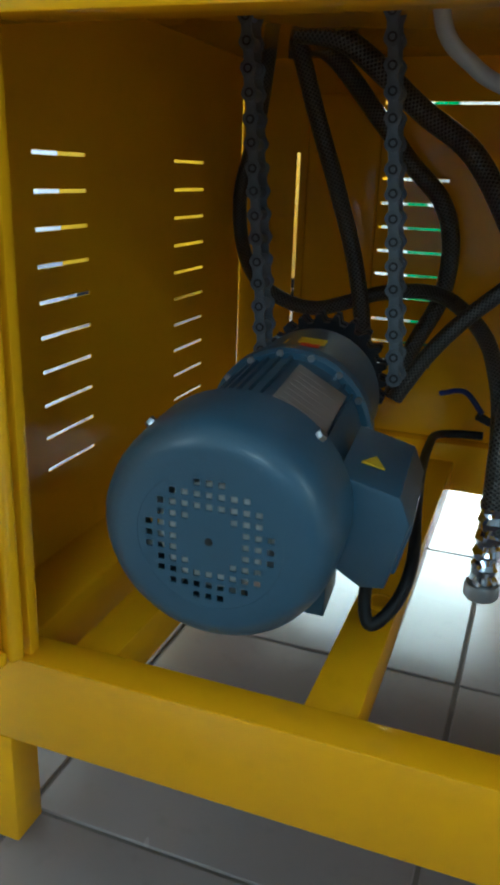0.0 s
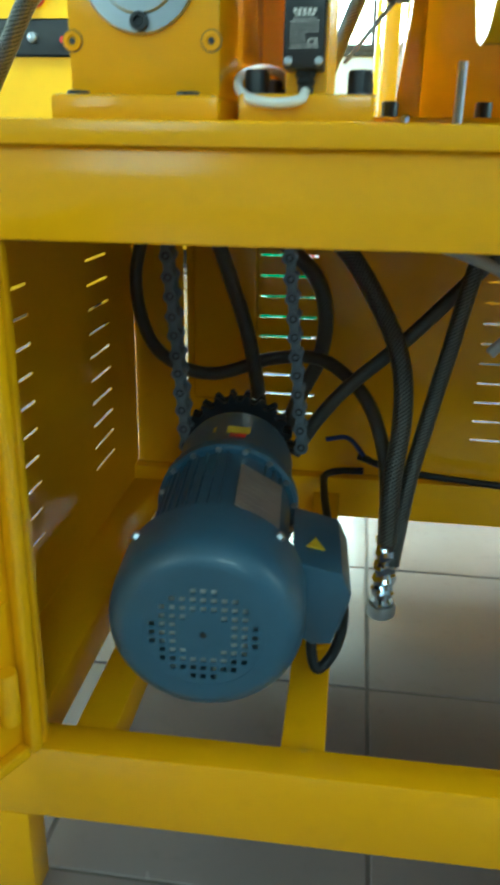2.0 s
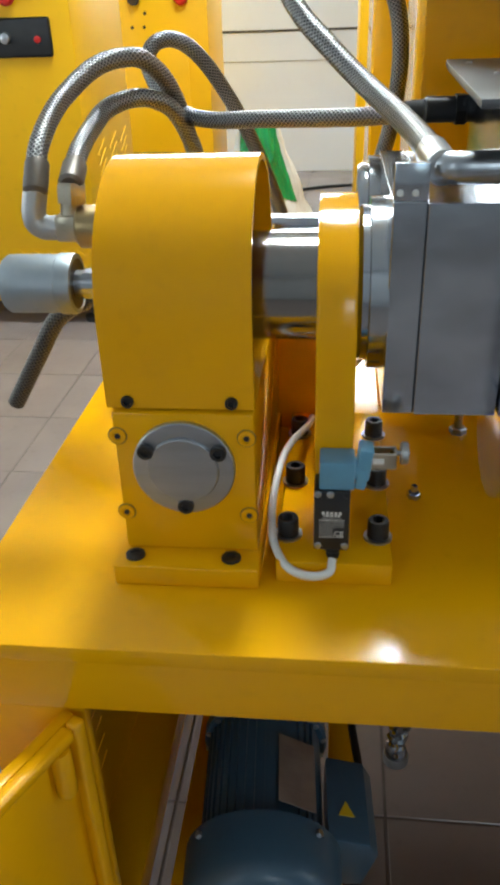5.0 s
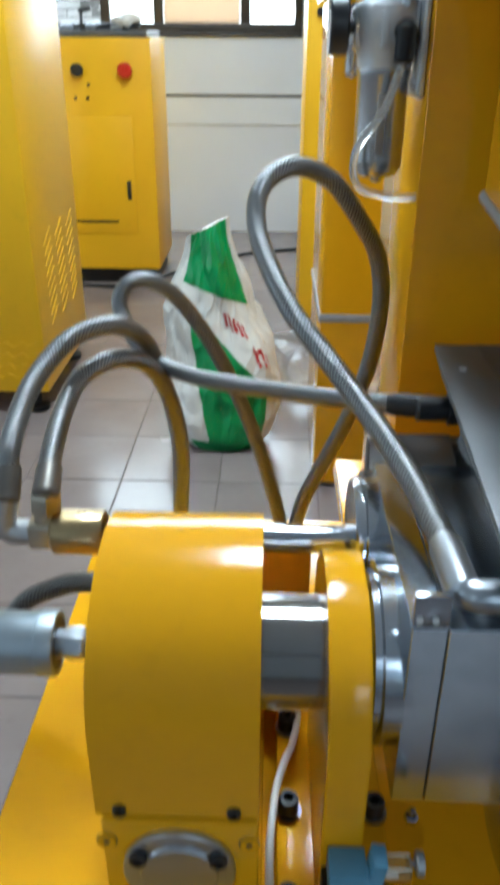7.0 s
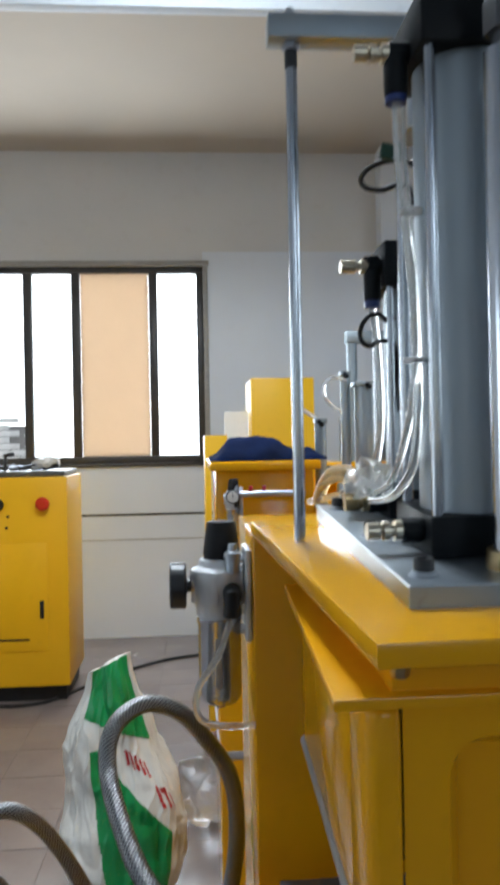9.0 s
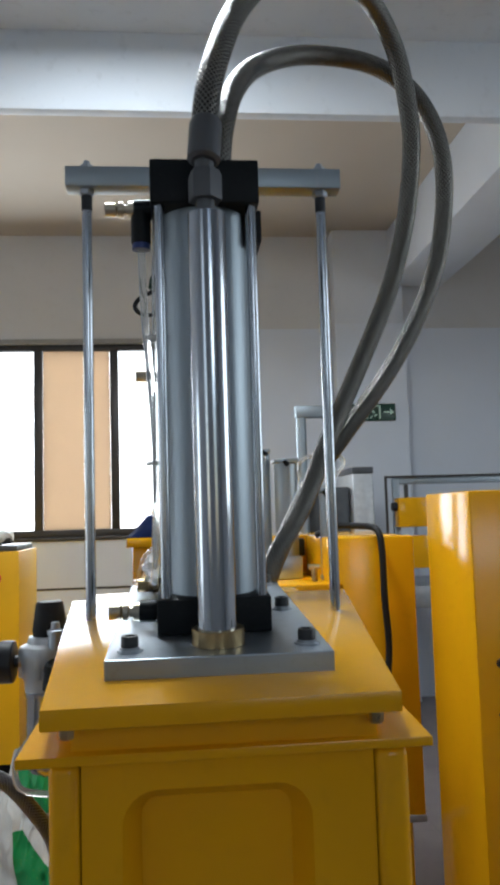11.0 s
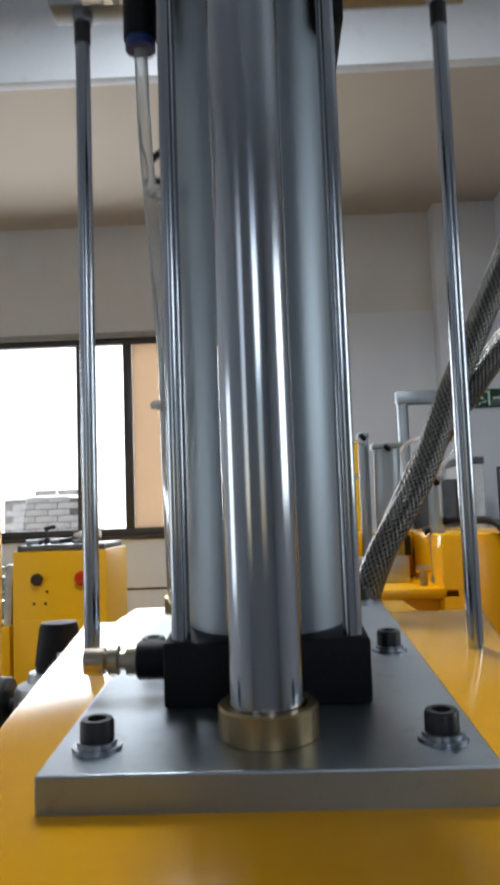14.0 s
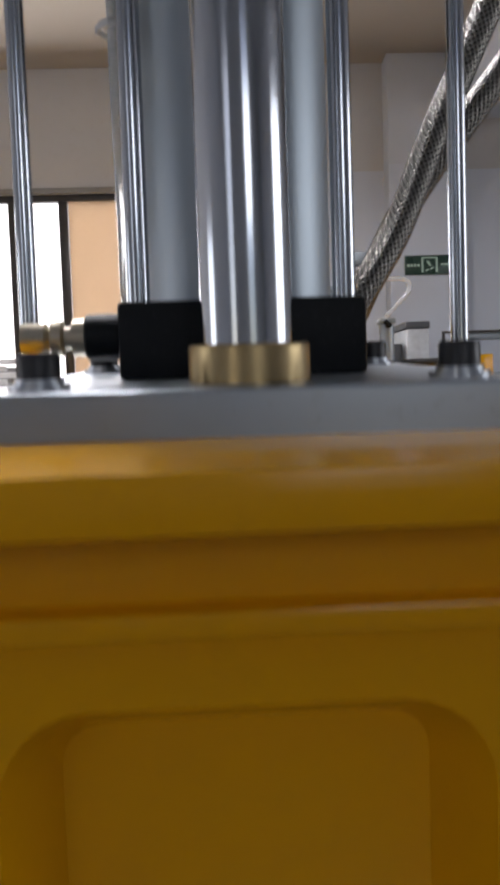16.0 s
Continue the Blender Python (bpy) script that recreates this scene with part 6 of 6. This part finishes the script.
def build_left_press():
    c = thing("moulding_press", (-1.5, 3.5, 0.0), "tall yellow machine cabinet with a control panel on rubber feet", "machine")
    X0, X1, Y0, Y1 = -2.0, -1.06, 3.05, 3.78
    b = B()
    box(b, X0, X1, Y0, Y1, 0.10, 1.74, 0.008)
    body = part("body", b, YELLOW_B, c)
    for x in (X0 + 0.08, X1 - 0.07):
        for y in (Y0 + 0.07, Y1 - 0.07):
            b = B()
            lathe(b, (x, y, 0.0), (0, 0, 1), [(0, 0), (0.045, 0), (0.045, 0.02), (0.016, 0.03), (0.016, 0.1), (0, 0.1)], 18)
            part("foot", b, RUBBER, c)
    b = B()
    box(b, -1.44, -1.108, Y0 - 0.022, Y0 - 0.0005, 1.282, 1.60, 0.006)
    panel = part("control_panel", b, BLACK, c, "black framed control panel")
    b = B()
    box(b, -1.42, -1.126, Y0 - 0.026, Y0 - 0.0225, 1.376, 1.585, 0.003)
    part("screen", b, SCREEN, panel, "blue-grey glossy screen")
    b = B()
    lathe(b, (-1.162, Y0 - 0.0225, 1.330), (0, -1, 0), [(0, 0), (0.02, 0), (0.02, 0.01), (0.016, 0.014), (0, 0.015)], 20)
    part("push_button", b, RED, panel, "red push button")
    b = B()
    lathe(b, (-1.265, Y0 - 0.0225, 1.332), (0, -1, 0), [(0, 0), (0.02, 0), (0.02, 0.01), (0.016, 0.014), (0, 0.015)], 20)
    part("push_button", b, RUBBER, panel, "dark push button")
    b = B()
    lathe(b, (-1.277, Y0 - 0.001, 1.219), (0, -1, 0), [(0, 0), (0.02, 0), (0.02, 0.014), (0.034, 0.016), (0.034, 0.026), (0.026, 0.034), (0, 0.036)], 24)
    part("push_button", b, RED, c, "red mushroom push button")
    b = B()
    box(b, -1.46, -1.135, Y0 - 0.012, Y0 - 0.0005, 1.022, 1.15, 0.011, 4)
    plate = part("switch_plate", b, BLACK, c, "black rounded switch plate")
    b = B()
    lathe(b, (-1.185, Y0 - 0.0125, 1.078), (0, -1, 0), [(0, 0), (0.012, 0), (0.012, 0.006), (0, 0.008)], 16)
    part("pilot_lamp", b, RED, plate, "small red pilot lamp")
    b = B()
    lathe(b, (-1.30, Y0 - 0.0125, 1.085), (0, -1, 0), [(0, 0), (0.02, 0), (0.018, 0.02), (0.012, 0.024), (0, 0.025)], 20)
    part("knob", b, STEEL, plate, "bright turned knob")
    for k in range(3):
        for r in range(9):
            e = B()
            box(e, X1 - 0.002, X1 + 0.0035, Y0 + 0.15 + 0.18 * k, Y0 + 0.27 + 0.18 * k, 0.36 + r * 0.04, 0.368 + r * 0.04, 0.002, 1, Matrix.Rotation(radians(25), 3, "X"))
            part("louvre", e, YELLOW_B, body)
    for row in range(4):
        for k in range(5):
            e = B()
            x, z = -1.36 + 0.06 * k, 0.15 + 0.045 * row
            for g in (1, -1):
                prism(e, [(x, Y0 + 0.001, z), (x, Y0 + 0.001, z + 0.012), (x + g * 0.028, Y0 + 0.001, z + 0.034), (x + g * 0.028, Y0 + 0.001, z + 0.022)], (0, -0.004, 0))
            part("chevron", e, YELLOW_B, body)


build_left_press()


def build_next_mixer():
    c = thing("second_mixer", (0.3, 2.8, 0.0), "yellow mixer of the same kind standing behind", "machine")
    b = B()
    box(b, -0.014, 0.29, 2.5, 3.05, 0.02, 1.485, 0.006)
    part("cabinet", b, YELLOW, c)
    b = B()
    box(b, -0.03, 0.31, 2.46, 3.1, 1.486, 1.515, 0.004)
    part("cap_plate", b, YELLOW, c)
    b = B()
    box(b, -0.019, 0.295, 2.495, 3.055, 0.596, 0.622, 0.004)
    part("seam", b, GREY_TRIM, c, "grey band round the cabinet")
    # plate and arm carry their shade as a darker ochre colour
    b = B()
    box(b, 0.492, 0.676, 2.0, 2.014, 0.735, 1.012, 0.02, 4)
    arm = part("pivot_plate", b, SHADED_OCHRE, c, "pivot plate darkened to ochre for the shade on it")
    b = B()
    lathe(b, (0.645, 2.0, 0.866), (0, -1, 0), [(0, 0), (0.022, 0), (0.022, 0.003), (0, 0.003)], 20)
    hex_head(b, (0.645, 1.997, 0.866), (0, -1, 0), 0.015, 0.012)
    part("bolt", b, STEEL, arm)
    b = B()
    box(b, 0.50, 0.60, 2.014, 2.46, 0.76, 0.86, 0.004)
    part("pivot_arm", b, SHADED_OCHRE, arm)
    b = B()
    box(b, 0.50, 0.585, 2.03, 2.40, 0.52, 0.734, 0.006)
    part("damper_block", b, BLACK, c, "black damper block")
    b = B()
    box(b, 0.615, 0.895, 2.46, 3.15, 0.60, 1.497, 0.008)
    drive = part("drive_cabinet", b, YELLOW, c, "yellow drive cabinet")
    b = B()
    box(b, 0.645, 0.875, 2.55, 3.1, 0.0, 0.60)
    part("drive_foot", b, YELLOW, drive)
    b = B()
    box(b, 0.613, 0.897, 2.457, 3.0, 0.60, 0.622, 0.002)
    part("seam", b, GREY_TRIM, drive, "grey seam strip")
    b = B()
    tube(b, [(0.60, 2.62, 1.50), (0.66, 2.6, 1.53), (0.72, 2.52, 1.532), (0.768, 2.44, 1.52), (0.778, 2.42, 1.45), (0.780, 2.42, 1.30), (0.79, 2.43, 1.15), (0.775, 2.43, 1.0), (0.76, 2.44, 0.82)], 0.011, 12, 8)
    part("cable", b, RUBBER, c, "thick black cable over the cabinet")
    b = B()
    box(b, 0.31, 0.66, 2.46, 3.05, 1.325, 1.352, 0.004)
    part("head_plate", b, YELLOW, c)
    b = B()
    box(b, 0.33, 0.64, 2.52, 3.0, 0.2, 1.325, 0.004)
    part("hopper_box", b, YELLOW, c)
    for x, y, z1, rr in ((0.335, 2.62, 1.63, 0.019), (0.455, 2.80, 1.80, 0.017), (0.525, 2.78, 1.76, 0.042), (0.635, 2.60, 1.645, 0.021)):
        b = B()
        rod(b, (x, y, 1.353), (x, y, z1), rr, 24, 0.002)
        cylinder = part("air_cylinder", b, ALU, c)
        for z in (1.354, z1):
            b = B()
            box(b, x - rr * 1.08, x + rr * 1.08, y - rr * 1.08, y + rr * 1.08, z, z + 0.016, 0.003)
            part("cylinder_head", b, ALU, cylinder)
        for z in (1.392, z1 - 0.004):
            b = B()
            rod(b, (x, y - rr * 0.9, z), (x, y - rr - 0.016, z), 0.0085, 12, 0.001)
            rod(b, (x, y - rr - 0.012, z), (x - 0.012, y - rr - 0.014, z + 0.012), 0.0075, 12, 0.001)
            part("push_fitting", b, ANODISED, cylinder, "black push-in fitting")
    for x0, x1 in ((0.385, 0.425), (0.548, 0.602)):
        b = B()
        box(b, x0, x1, 2.86, 2.90, 1.42, 1.485, 0.006)
        part("cable_duct", b, BLACK, c, "black cable opening")
    b = B()
    box(b, 0.32, 0.614, 2.901, 3.1, 1.353, 1.495, 0.004)
    part("back_box", b, YELLOW, c)
    b = B()
    box(b, 0.40, 0.56, 2.66, 2.70, 1.353, 1.43, 0.004)
    part("valve_block", b, STEEL, c, "bright valve block")
    for x in (0.38, 0.43, 0.58):
        b = B()
        rod(b, (x, 2.55, 1.353), (x, 2.55, 1.395), 0.011, 12, 0.002)
        rod(b, (x - 0.02, 2.55, 1.40), (x + 0.02, 2.55, 1.40), 0.009, 12, 0.002)
        part("tee", b, (BRASS, CAST, BRASS_PALE)[int(x * 100) % 3], c, "small pipe tee")
    for pts in ([(0.32, 2.60, 1.65), (0.29, 2.6, 1.665), (0.26, 2.59, 1.69), (0.245, 2.59, 1.70)],
                [(0.63, 2.58, 1.665), (0.665, 2.58, 1.70), (0.70, 2.59, 1.74), (0.69, 2.6, 1.77), (0.64, 2.62, 1.775), (0.58, 2.64, 1.77), (0.555, 2.66, 1.73), (0.57, 2.66, 1.62)],
                [(0.45, 2.76, 1.78), (0.40, 2.74, 1.79), (0.37, 2.74, 1.76), (0.38, 2.74, 1.71), (0.43, 2.74, 1.67)]):
        b = B()
        tube(b, pts, 0.0065, 10, 6)
        part("clear_tube", b, CLEARTUBE, c, "loosely looped clear tube")


build_next_mixer()
build_regulator((0.065, 2.45, 1.402), "air_regulator", "small air regulator set with round gauge on the cabinet behind", 0.8, True)


def build_cloth():
    b = B()
    n, mrow = 40, 18
    grid = []
    for i in range(n + 1):
        row = []
        for k in range(mrow + 1):
            u, v = i / n, k / mrow
            x, y = -0.03 + 0.36 * u, 2.47 + 0.26 * v
            h = 0.044 * math.exp(-((u - 0.36) / 0.32) ** 4) + 0.016 * math.exp(-((u - 0.93) / 0.1) ** 2) + 0.022
            h *= min(1, 4 * v + 0.25) * min(1, 4 * (1 - v) + 0.1) * min(1, 5 * u + 0.1) * min(1, 6 * (1 - u) + 0.1)
            h += 0.012 * noise.noise(Vector((u * 8, v * 5, 1.3))) + 0.007 * abs(noise.noise(Vector((u * 19 + v * 6, v * 9, 4.3))))
            row.append(b.verts.new((x, y, 1.519 + max(0.002, h))))
        grid.append(row)
    for i in range(n):
        for k in range(mrow):
            b.faces.new((grid[i][k], grid[i + 1][k], grid[i + 1][k + 1], grid[i][k + 1]))
    rim = [grid[i][0] for i in range(n + 1)]
    low = [b.verts.new((q.co.x, q.co.y - 0.004, 1.5165)) for q in rim]
    for i in range(n):
        b.faces.new((rim[i], low[i], low[i + 1], rim[i + 1]))
    solo("work_jacket", b, CLOTH, "crumpled navy blue cloth jacket lying on the cabinet", "jacket", angle=80)


build_cloth()


def build_far_machines():
    c = thing("far_cabinet", (0.5, 4.9, 0.0), "tall yellow cabinet by the far wall", "cabinet")
    b = B()
    box(b, 0.265, 0.64, 4.66, 5.1, 0.0, 1.955, 0.008)
    part("body", b, YELLOW_B, c)
    b = B()
    box(b, 0.115, 0.262, 4.85, 4.86, 0.0, 1.768, 0.001)
    part("white_panel", b, PRINT_WHITE, c, "white card leaning beside it")
    p = thing("far_post", (0.03, 4.4, 0.0), "narrow yellow machine post", "post")
    b = B()
    box(b, -0.014, 0.11, 4.38, 4.9, 0.0, 1.62, 0.004)
    part("post", b, YELLOW_B, p)
    b = B()
    rod(b, (0.05, 4.38, 1.5), (0.05, 4.365, 1.5), 0.022, 14)
    part("lock", b, BLACK, p)
    s = thing("aluminium_frame_machine", (1.6, 5.6, 0.0), "grey bench machine with an aluminium profile frame by the far wall", "machine")
    b = B()
    box(b, 0.95, 3.2, 5.3, 6.1, 0.9, 1.05, 0.004)
    part("bench", b, CAST, s)
    for x in (1.635, 2.9):
        for y in (5.32, 6.05):
            b = B()
            box(b, x, x + 0.045, y, y + 0.045, 0.0, 1.80, 0.003)
            part("frame_post", b, ALU, s)
    b = B()
    box(b, 1.68, 2.9, 5.32, 5.365, 1.755, 1.80, 0.003)
    part("frame_rail", b, ALU, s)
    b = B()
    box(b, 1.68, 2.9, 5.325, 5.36, 1.52, 1.55, 0.003)
    part("frame_rail", b, ALU, s)
    b = B()
    box(b, 1.72, 1.745, 5.33, 5.355, 1.55, 1.755, 0.003)
    part("frame_post", b, WFRAME, s, "dark inner post")
    b = B()
    box(b, 1.0, 1.34, 5.4, 5.8, 1.05, 1.75, 0.01)
    part("instrument", b, DARKSTEEL, s, "dark instrument housing")
    b = B()
    box(b, 1.355, 1.50, 5.35, 5.8, 1.05, 1.84, 0.01)
    part("instrument", b, CASTLIGHT, s, "grey instrument housing")
    b = B()
    rod(b, (0.98, 5.2, 1.05), (0.98, 5.2, 2.3), 0.035, 16)
    box(b, 0.94, 1.22, 5.16, 5.24, 2.22, 2.3, 0.006)
    part("column", b, ALU, s)
    b = B()
    box(b, 1.637, 1.86, 5.2, 5.319, 1.46, 1.66, 0.006)
    part("motor_cover", b, YELLOW, s, "yellow motor cover")
    b = B()
    box(b, 1.665, 1.86, 5.2, 5.319, 1.18, 1.40, 0.006)
    part("motor_cover", b, YELLOW, s, "yellow motor cover")
    b = B()
    rod(b, (1.60, 5.25, 1.60), (1.637, 5.25, 1.60), 0.03, 16, 0.003)
    part("knob", b, BLACK, s, "black round knob")
    b = B()
    box(b, 1.572, 1.588, 5.30, 5.318, 0.92, 1.80, 0.002)
    box(b, 1.572, 3.2, 5.30, 5.318, 1.80, 1.815, 0.002)
    part("door_seal", b, WFRAME, s, "dark seal round the machine door")
    b = B()
    box(b, 1.35, 1.505, 5.345, 5.805, 1.841, 1.885, 0.004)
    part("instrument_cap", b, DARKSTEEL, s, "dark cap of the instrument")
    r = thing("right_machine", (1.2, 1.9, 0.0), "yellow machine column beside the mixer", "machine")
    b = B()
    box(b, 0.892, 1.5, 1.95, 2.31, 0.15, 1.626, 0.006)
    body = part("body", b, YELLOW, r)
    b = B()
    box(b, 1.0, 1.42, 1.942, 1.949, 0.9, 1.52, 0.003)
    part("door", b, YELLOW, body)
    b = B()
    box(b, 0.93, 1.45, 2.0, 2.28, 0.0, 0.15)
    part("plinth", b, RUBBER, r)
    for z in (1.18, 1.05):
        b = B()
        rod(b, (0.955, 1.95, z), (0.955, 1.936, z), 0.012, 12)
        part("knob", b, BLACK, r)


build_far_machines()


def build_sack():
    """A tall woven sack standing on the floor, folded over at the top, with green and red print."""
    c = (-0.36, 2.86)
    s = thing("feed_sack", (c[0], c[1], 0.0), "white and green printed woven plastic sack standing on the floor", "sack")
    rows, seg = 150, 360
    widths = ((0.0, 0.14), (0.05, 0.18), (0.15, 0.21), (0.3, 0.215), (0.5, 0.185), (0.7, 0.13), (0.88, 0.095), (1.0, 0.07))

    def half_width(v):
        for (a, wa), (b2, wb) in zip(widths, widths[1:]):
            if v <= b2:
                k = (v - a) / (b2 - a)
                return wa + (wb - wa) * k
        return widths[-1][1]

    def point(u, v, off=0.0):
        """u: turns round, v: 0 at the floor to 1 at the top; the top is pressed flat and leans."""
        a = 6.2831853 * u
        w = half_width(v)
        d = w * (0.75 - 0.45 * v)
        base = Vector((c[0] + 0.02 - 0.05 * v + 0.015 * math.sin(v * 6), c[1] + 0.05 * v, 0.80 * v + 0.035 * v * math.cos(a)))
        out = Vector((math.cos(a), math.sin(a), 0))
        big = noise.noise(Vector((math.cos(a) * 1.5, math.sin(a) * 1.5, v * 3.5)))
        fold = abs(noise.noise(Vector((math.cos(a) * 2.2 + v * 2.5, math.sin(a) * 2.2, v * 3.5 + 7))))
        sharp = 1 - min(1, abs(noise.noise(Vector((math.cos(a) * 4 - v * 3, math.sin(a) * 4, v * 6 + 2)))) * 6)
        fine = noise.noise(Vector((math.cos(a) * 8, math.sin(a) * 8, v * 16)))
        p = base + Vector((w * math.cos(a), d * math.sin(a), 0))
        return p + out * ((0.030 * big + 0.022 * fold + 0.004 * sharp) * min(1, v * 5) + 0.004 * fine + off)

    b = B()
    grid = [[b.verts.new(point(k / seg, i / rows)) for k in range(seg)] for i in range(rows + 1)]
    for i in range(rows):
        for k in range(seg):
            b.faces.new((grid[i][k], grid[i][(k + 1) % seg], grid[i + 1][(k + 1) % seg], grid[i + 1][k]))
    b.faces.new(grid[0][::-1])
    b.faces.new(grid[-1])
    body = part("sack_body", b, BAG, s, angle=70)

    def patch(name, mat, inside, label):
        """Printed film on the sack's front: inside(s, v) with s from -1 to 1 across it."""
        q = B()
        vs = {}
        for i in range(rows):
            for k in range(seg // 2, seg):
                side = math.cos(6.2831853 * (k + 0.5) / seg)
                if inside(side, (i + 0.5) / rows):
                    f = []
                    for di, dk in ((0, 0), (0, 1), (1, 1), (1, 0)):
                        key = (i + di, k + dk)
                        if key not in vs:
                            vs[key] = q.verts.new(point(key[1] / seg, key[0] / rows, 0.002))
                        f.append(vs[key])
                    q.faces.new(f)
        part(name, q, mat, body, label, angle=70)

    patch("green_print", GREEN, lambda u, v: v > 0.74 - 0.10 * u and -0.62 < u < 0.9, "green printed top")
    patch("green_print", GREEN, lambda u, v: v < 0.66 and max(-0.42, -0.42 + 0.5 * (0.4 - v)) < u < min(0.72, -0.24 + 2.7 * (0.66 - v)), "green printed lozenge")
    patch("green_print", GREEN, lambda u, v: v < 0.07 and -0.6 < u < 0.3, "green printed foot band")
    for u0, v0, du, dv in ((0.02, 0.44, 0.10, 0.05), (0.16, 0.40, 0.10, 0.05), (0.30, 0.36, 0.10, 0.05), (-0.22, 0.36, 0.08, 0.03), (-0.10, 0.32, 0.10, 0.03), (0.42, 0.24, 0.05, 0.14), (0.52, 0.20, 0.04, 0.12)):
        patch("yellow_print", LABEL_YELLOW, lambda u, v, u0=u0, v0=v0, du=du, dv=dv: u0 < u < u0 + du and v0 < v < v0 + dv, "faded yellow printed stroke")
    for u0, v0, du, dv in ((0.34, 0.58, 0.05, 0.06), (0.42, 0.56, 0.03, 0.07), (0.48, 0.55, 0.05, 0.06), (0.56, 0.53, 0.04, 0.06), (0.63, 0.52, 0.03, 0.06), (0.64, 0.40, 0.04, 0.09), (0.70, 0.45, 0.08, 0.02), (0.73, 0.39, 0.03, 0.08), (0.80, 0.38, 0.03, 0.07)):
        patch("red_print", PRINT_RED, lambda u, v, u0=u0, v0=v0, du=du, dv=dv: u0 < u + 0.3 * (v - 0.45) < u0 + du and v0 < v < v0 + dv, "red printed stroke")
    p = thing("plastic_bag", (-0.03, 3.4, 0.0), "crumpled clear plastic bag on the floor", "bag")
    b = B()
    bmesh.ops.create_icosphere(b, subdivisions=4, radius=1.0)
    for v in b.verts:
        v.co = Vector((-0.06 + v.co.x * 0.13, 3.35 + v.co.y * 0.12, 0.13 + v.co.z * 0.13))
        v.co += noise.noise_vector(v.co * 14) * 0.04
        v.co.z = max(0.002, v.co.z)
    part("film", b, FROST, p, angle=12)


build_sack()
hose("floor_cable", [(-1.7, 5.0, 0.007), (-1.37, 4.95, 0.007), (-1.02, 4.98, 0.007), (-0.69, 5.45, 0.007), (-0.35, 5.8, 0.007), (0.0, 5.95, 0.007), (0.4, 6.0, 0.007)], 0.012, RUBBER, "black cable lying on the tiled floor", category="cable")


# ---- floor tiles ----
def build_floor():
    f = thing("floor", (0, 0, 0), "beige glazed floor tiles with dark joints", "floor", kind="structure")
    b = B()
    box(b, -4.2, 5.2, -4.24, 8.6, -0.1, -0.003)
    part("screed", b, GROUT, f)
    T, gap = 0.342, 0.0045
    turn = Matrix.Rotation(radians(-0.4), 4, "Z")
    mats = TILE
    t = B()
    box(t, -T / 2 + gap / 2, T / 2 - gap / 2, -T / 2 + gap / 2, T / 2 - gap / 2, -0.008, 0.0, 0.0012, 1)
    me = finish(t, "tile", TILE)
    rest = B()
    org = Matrix.Translation((-0.013, 0.47, 0)) @ turn
    for i in range(-14, 16):
        for k in range(-16, 23):
            q = org @ Vector(((i + 0.5) * T, (k + 0.5) * T, 0))
            if not (-4.2 < q.x < 5.0 and -4.0 < q.y < 6.5):
                continue
            if -1.9 < q.x < 0.75 and -0.2 < q.y < 6.6:
                o = new("tile", me)
                o.parent = f
                o.location = (q.x, q.y, 0.0006 * math.sin(i * 7.1 + k * 3.7) - 0.0006)
                o.rotation_euler = (0, 0, radians(-0.4))
            else:
                c = T / 2 - gap / 2
                rest.faces.new([rest.verts.new(org @ Vector(((i + 0.5) * T + sx * c, (k + 0.5) * T + sy * c, -0.001))) for sx, sy in ((-1, -1), (1, -1), (1, 1), (-1, 1))])
    tagged(part("tiles_beyond", rest, TILE, f), kind="stuff")


build_floor()
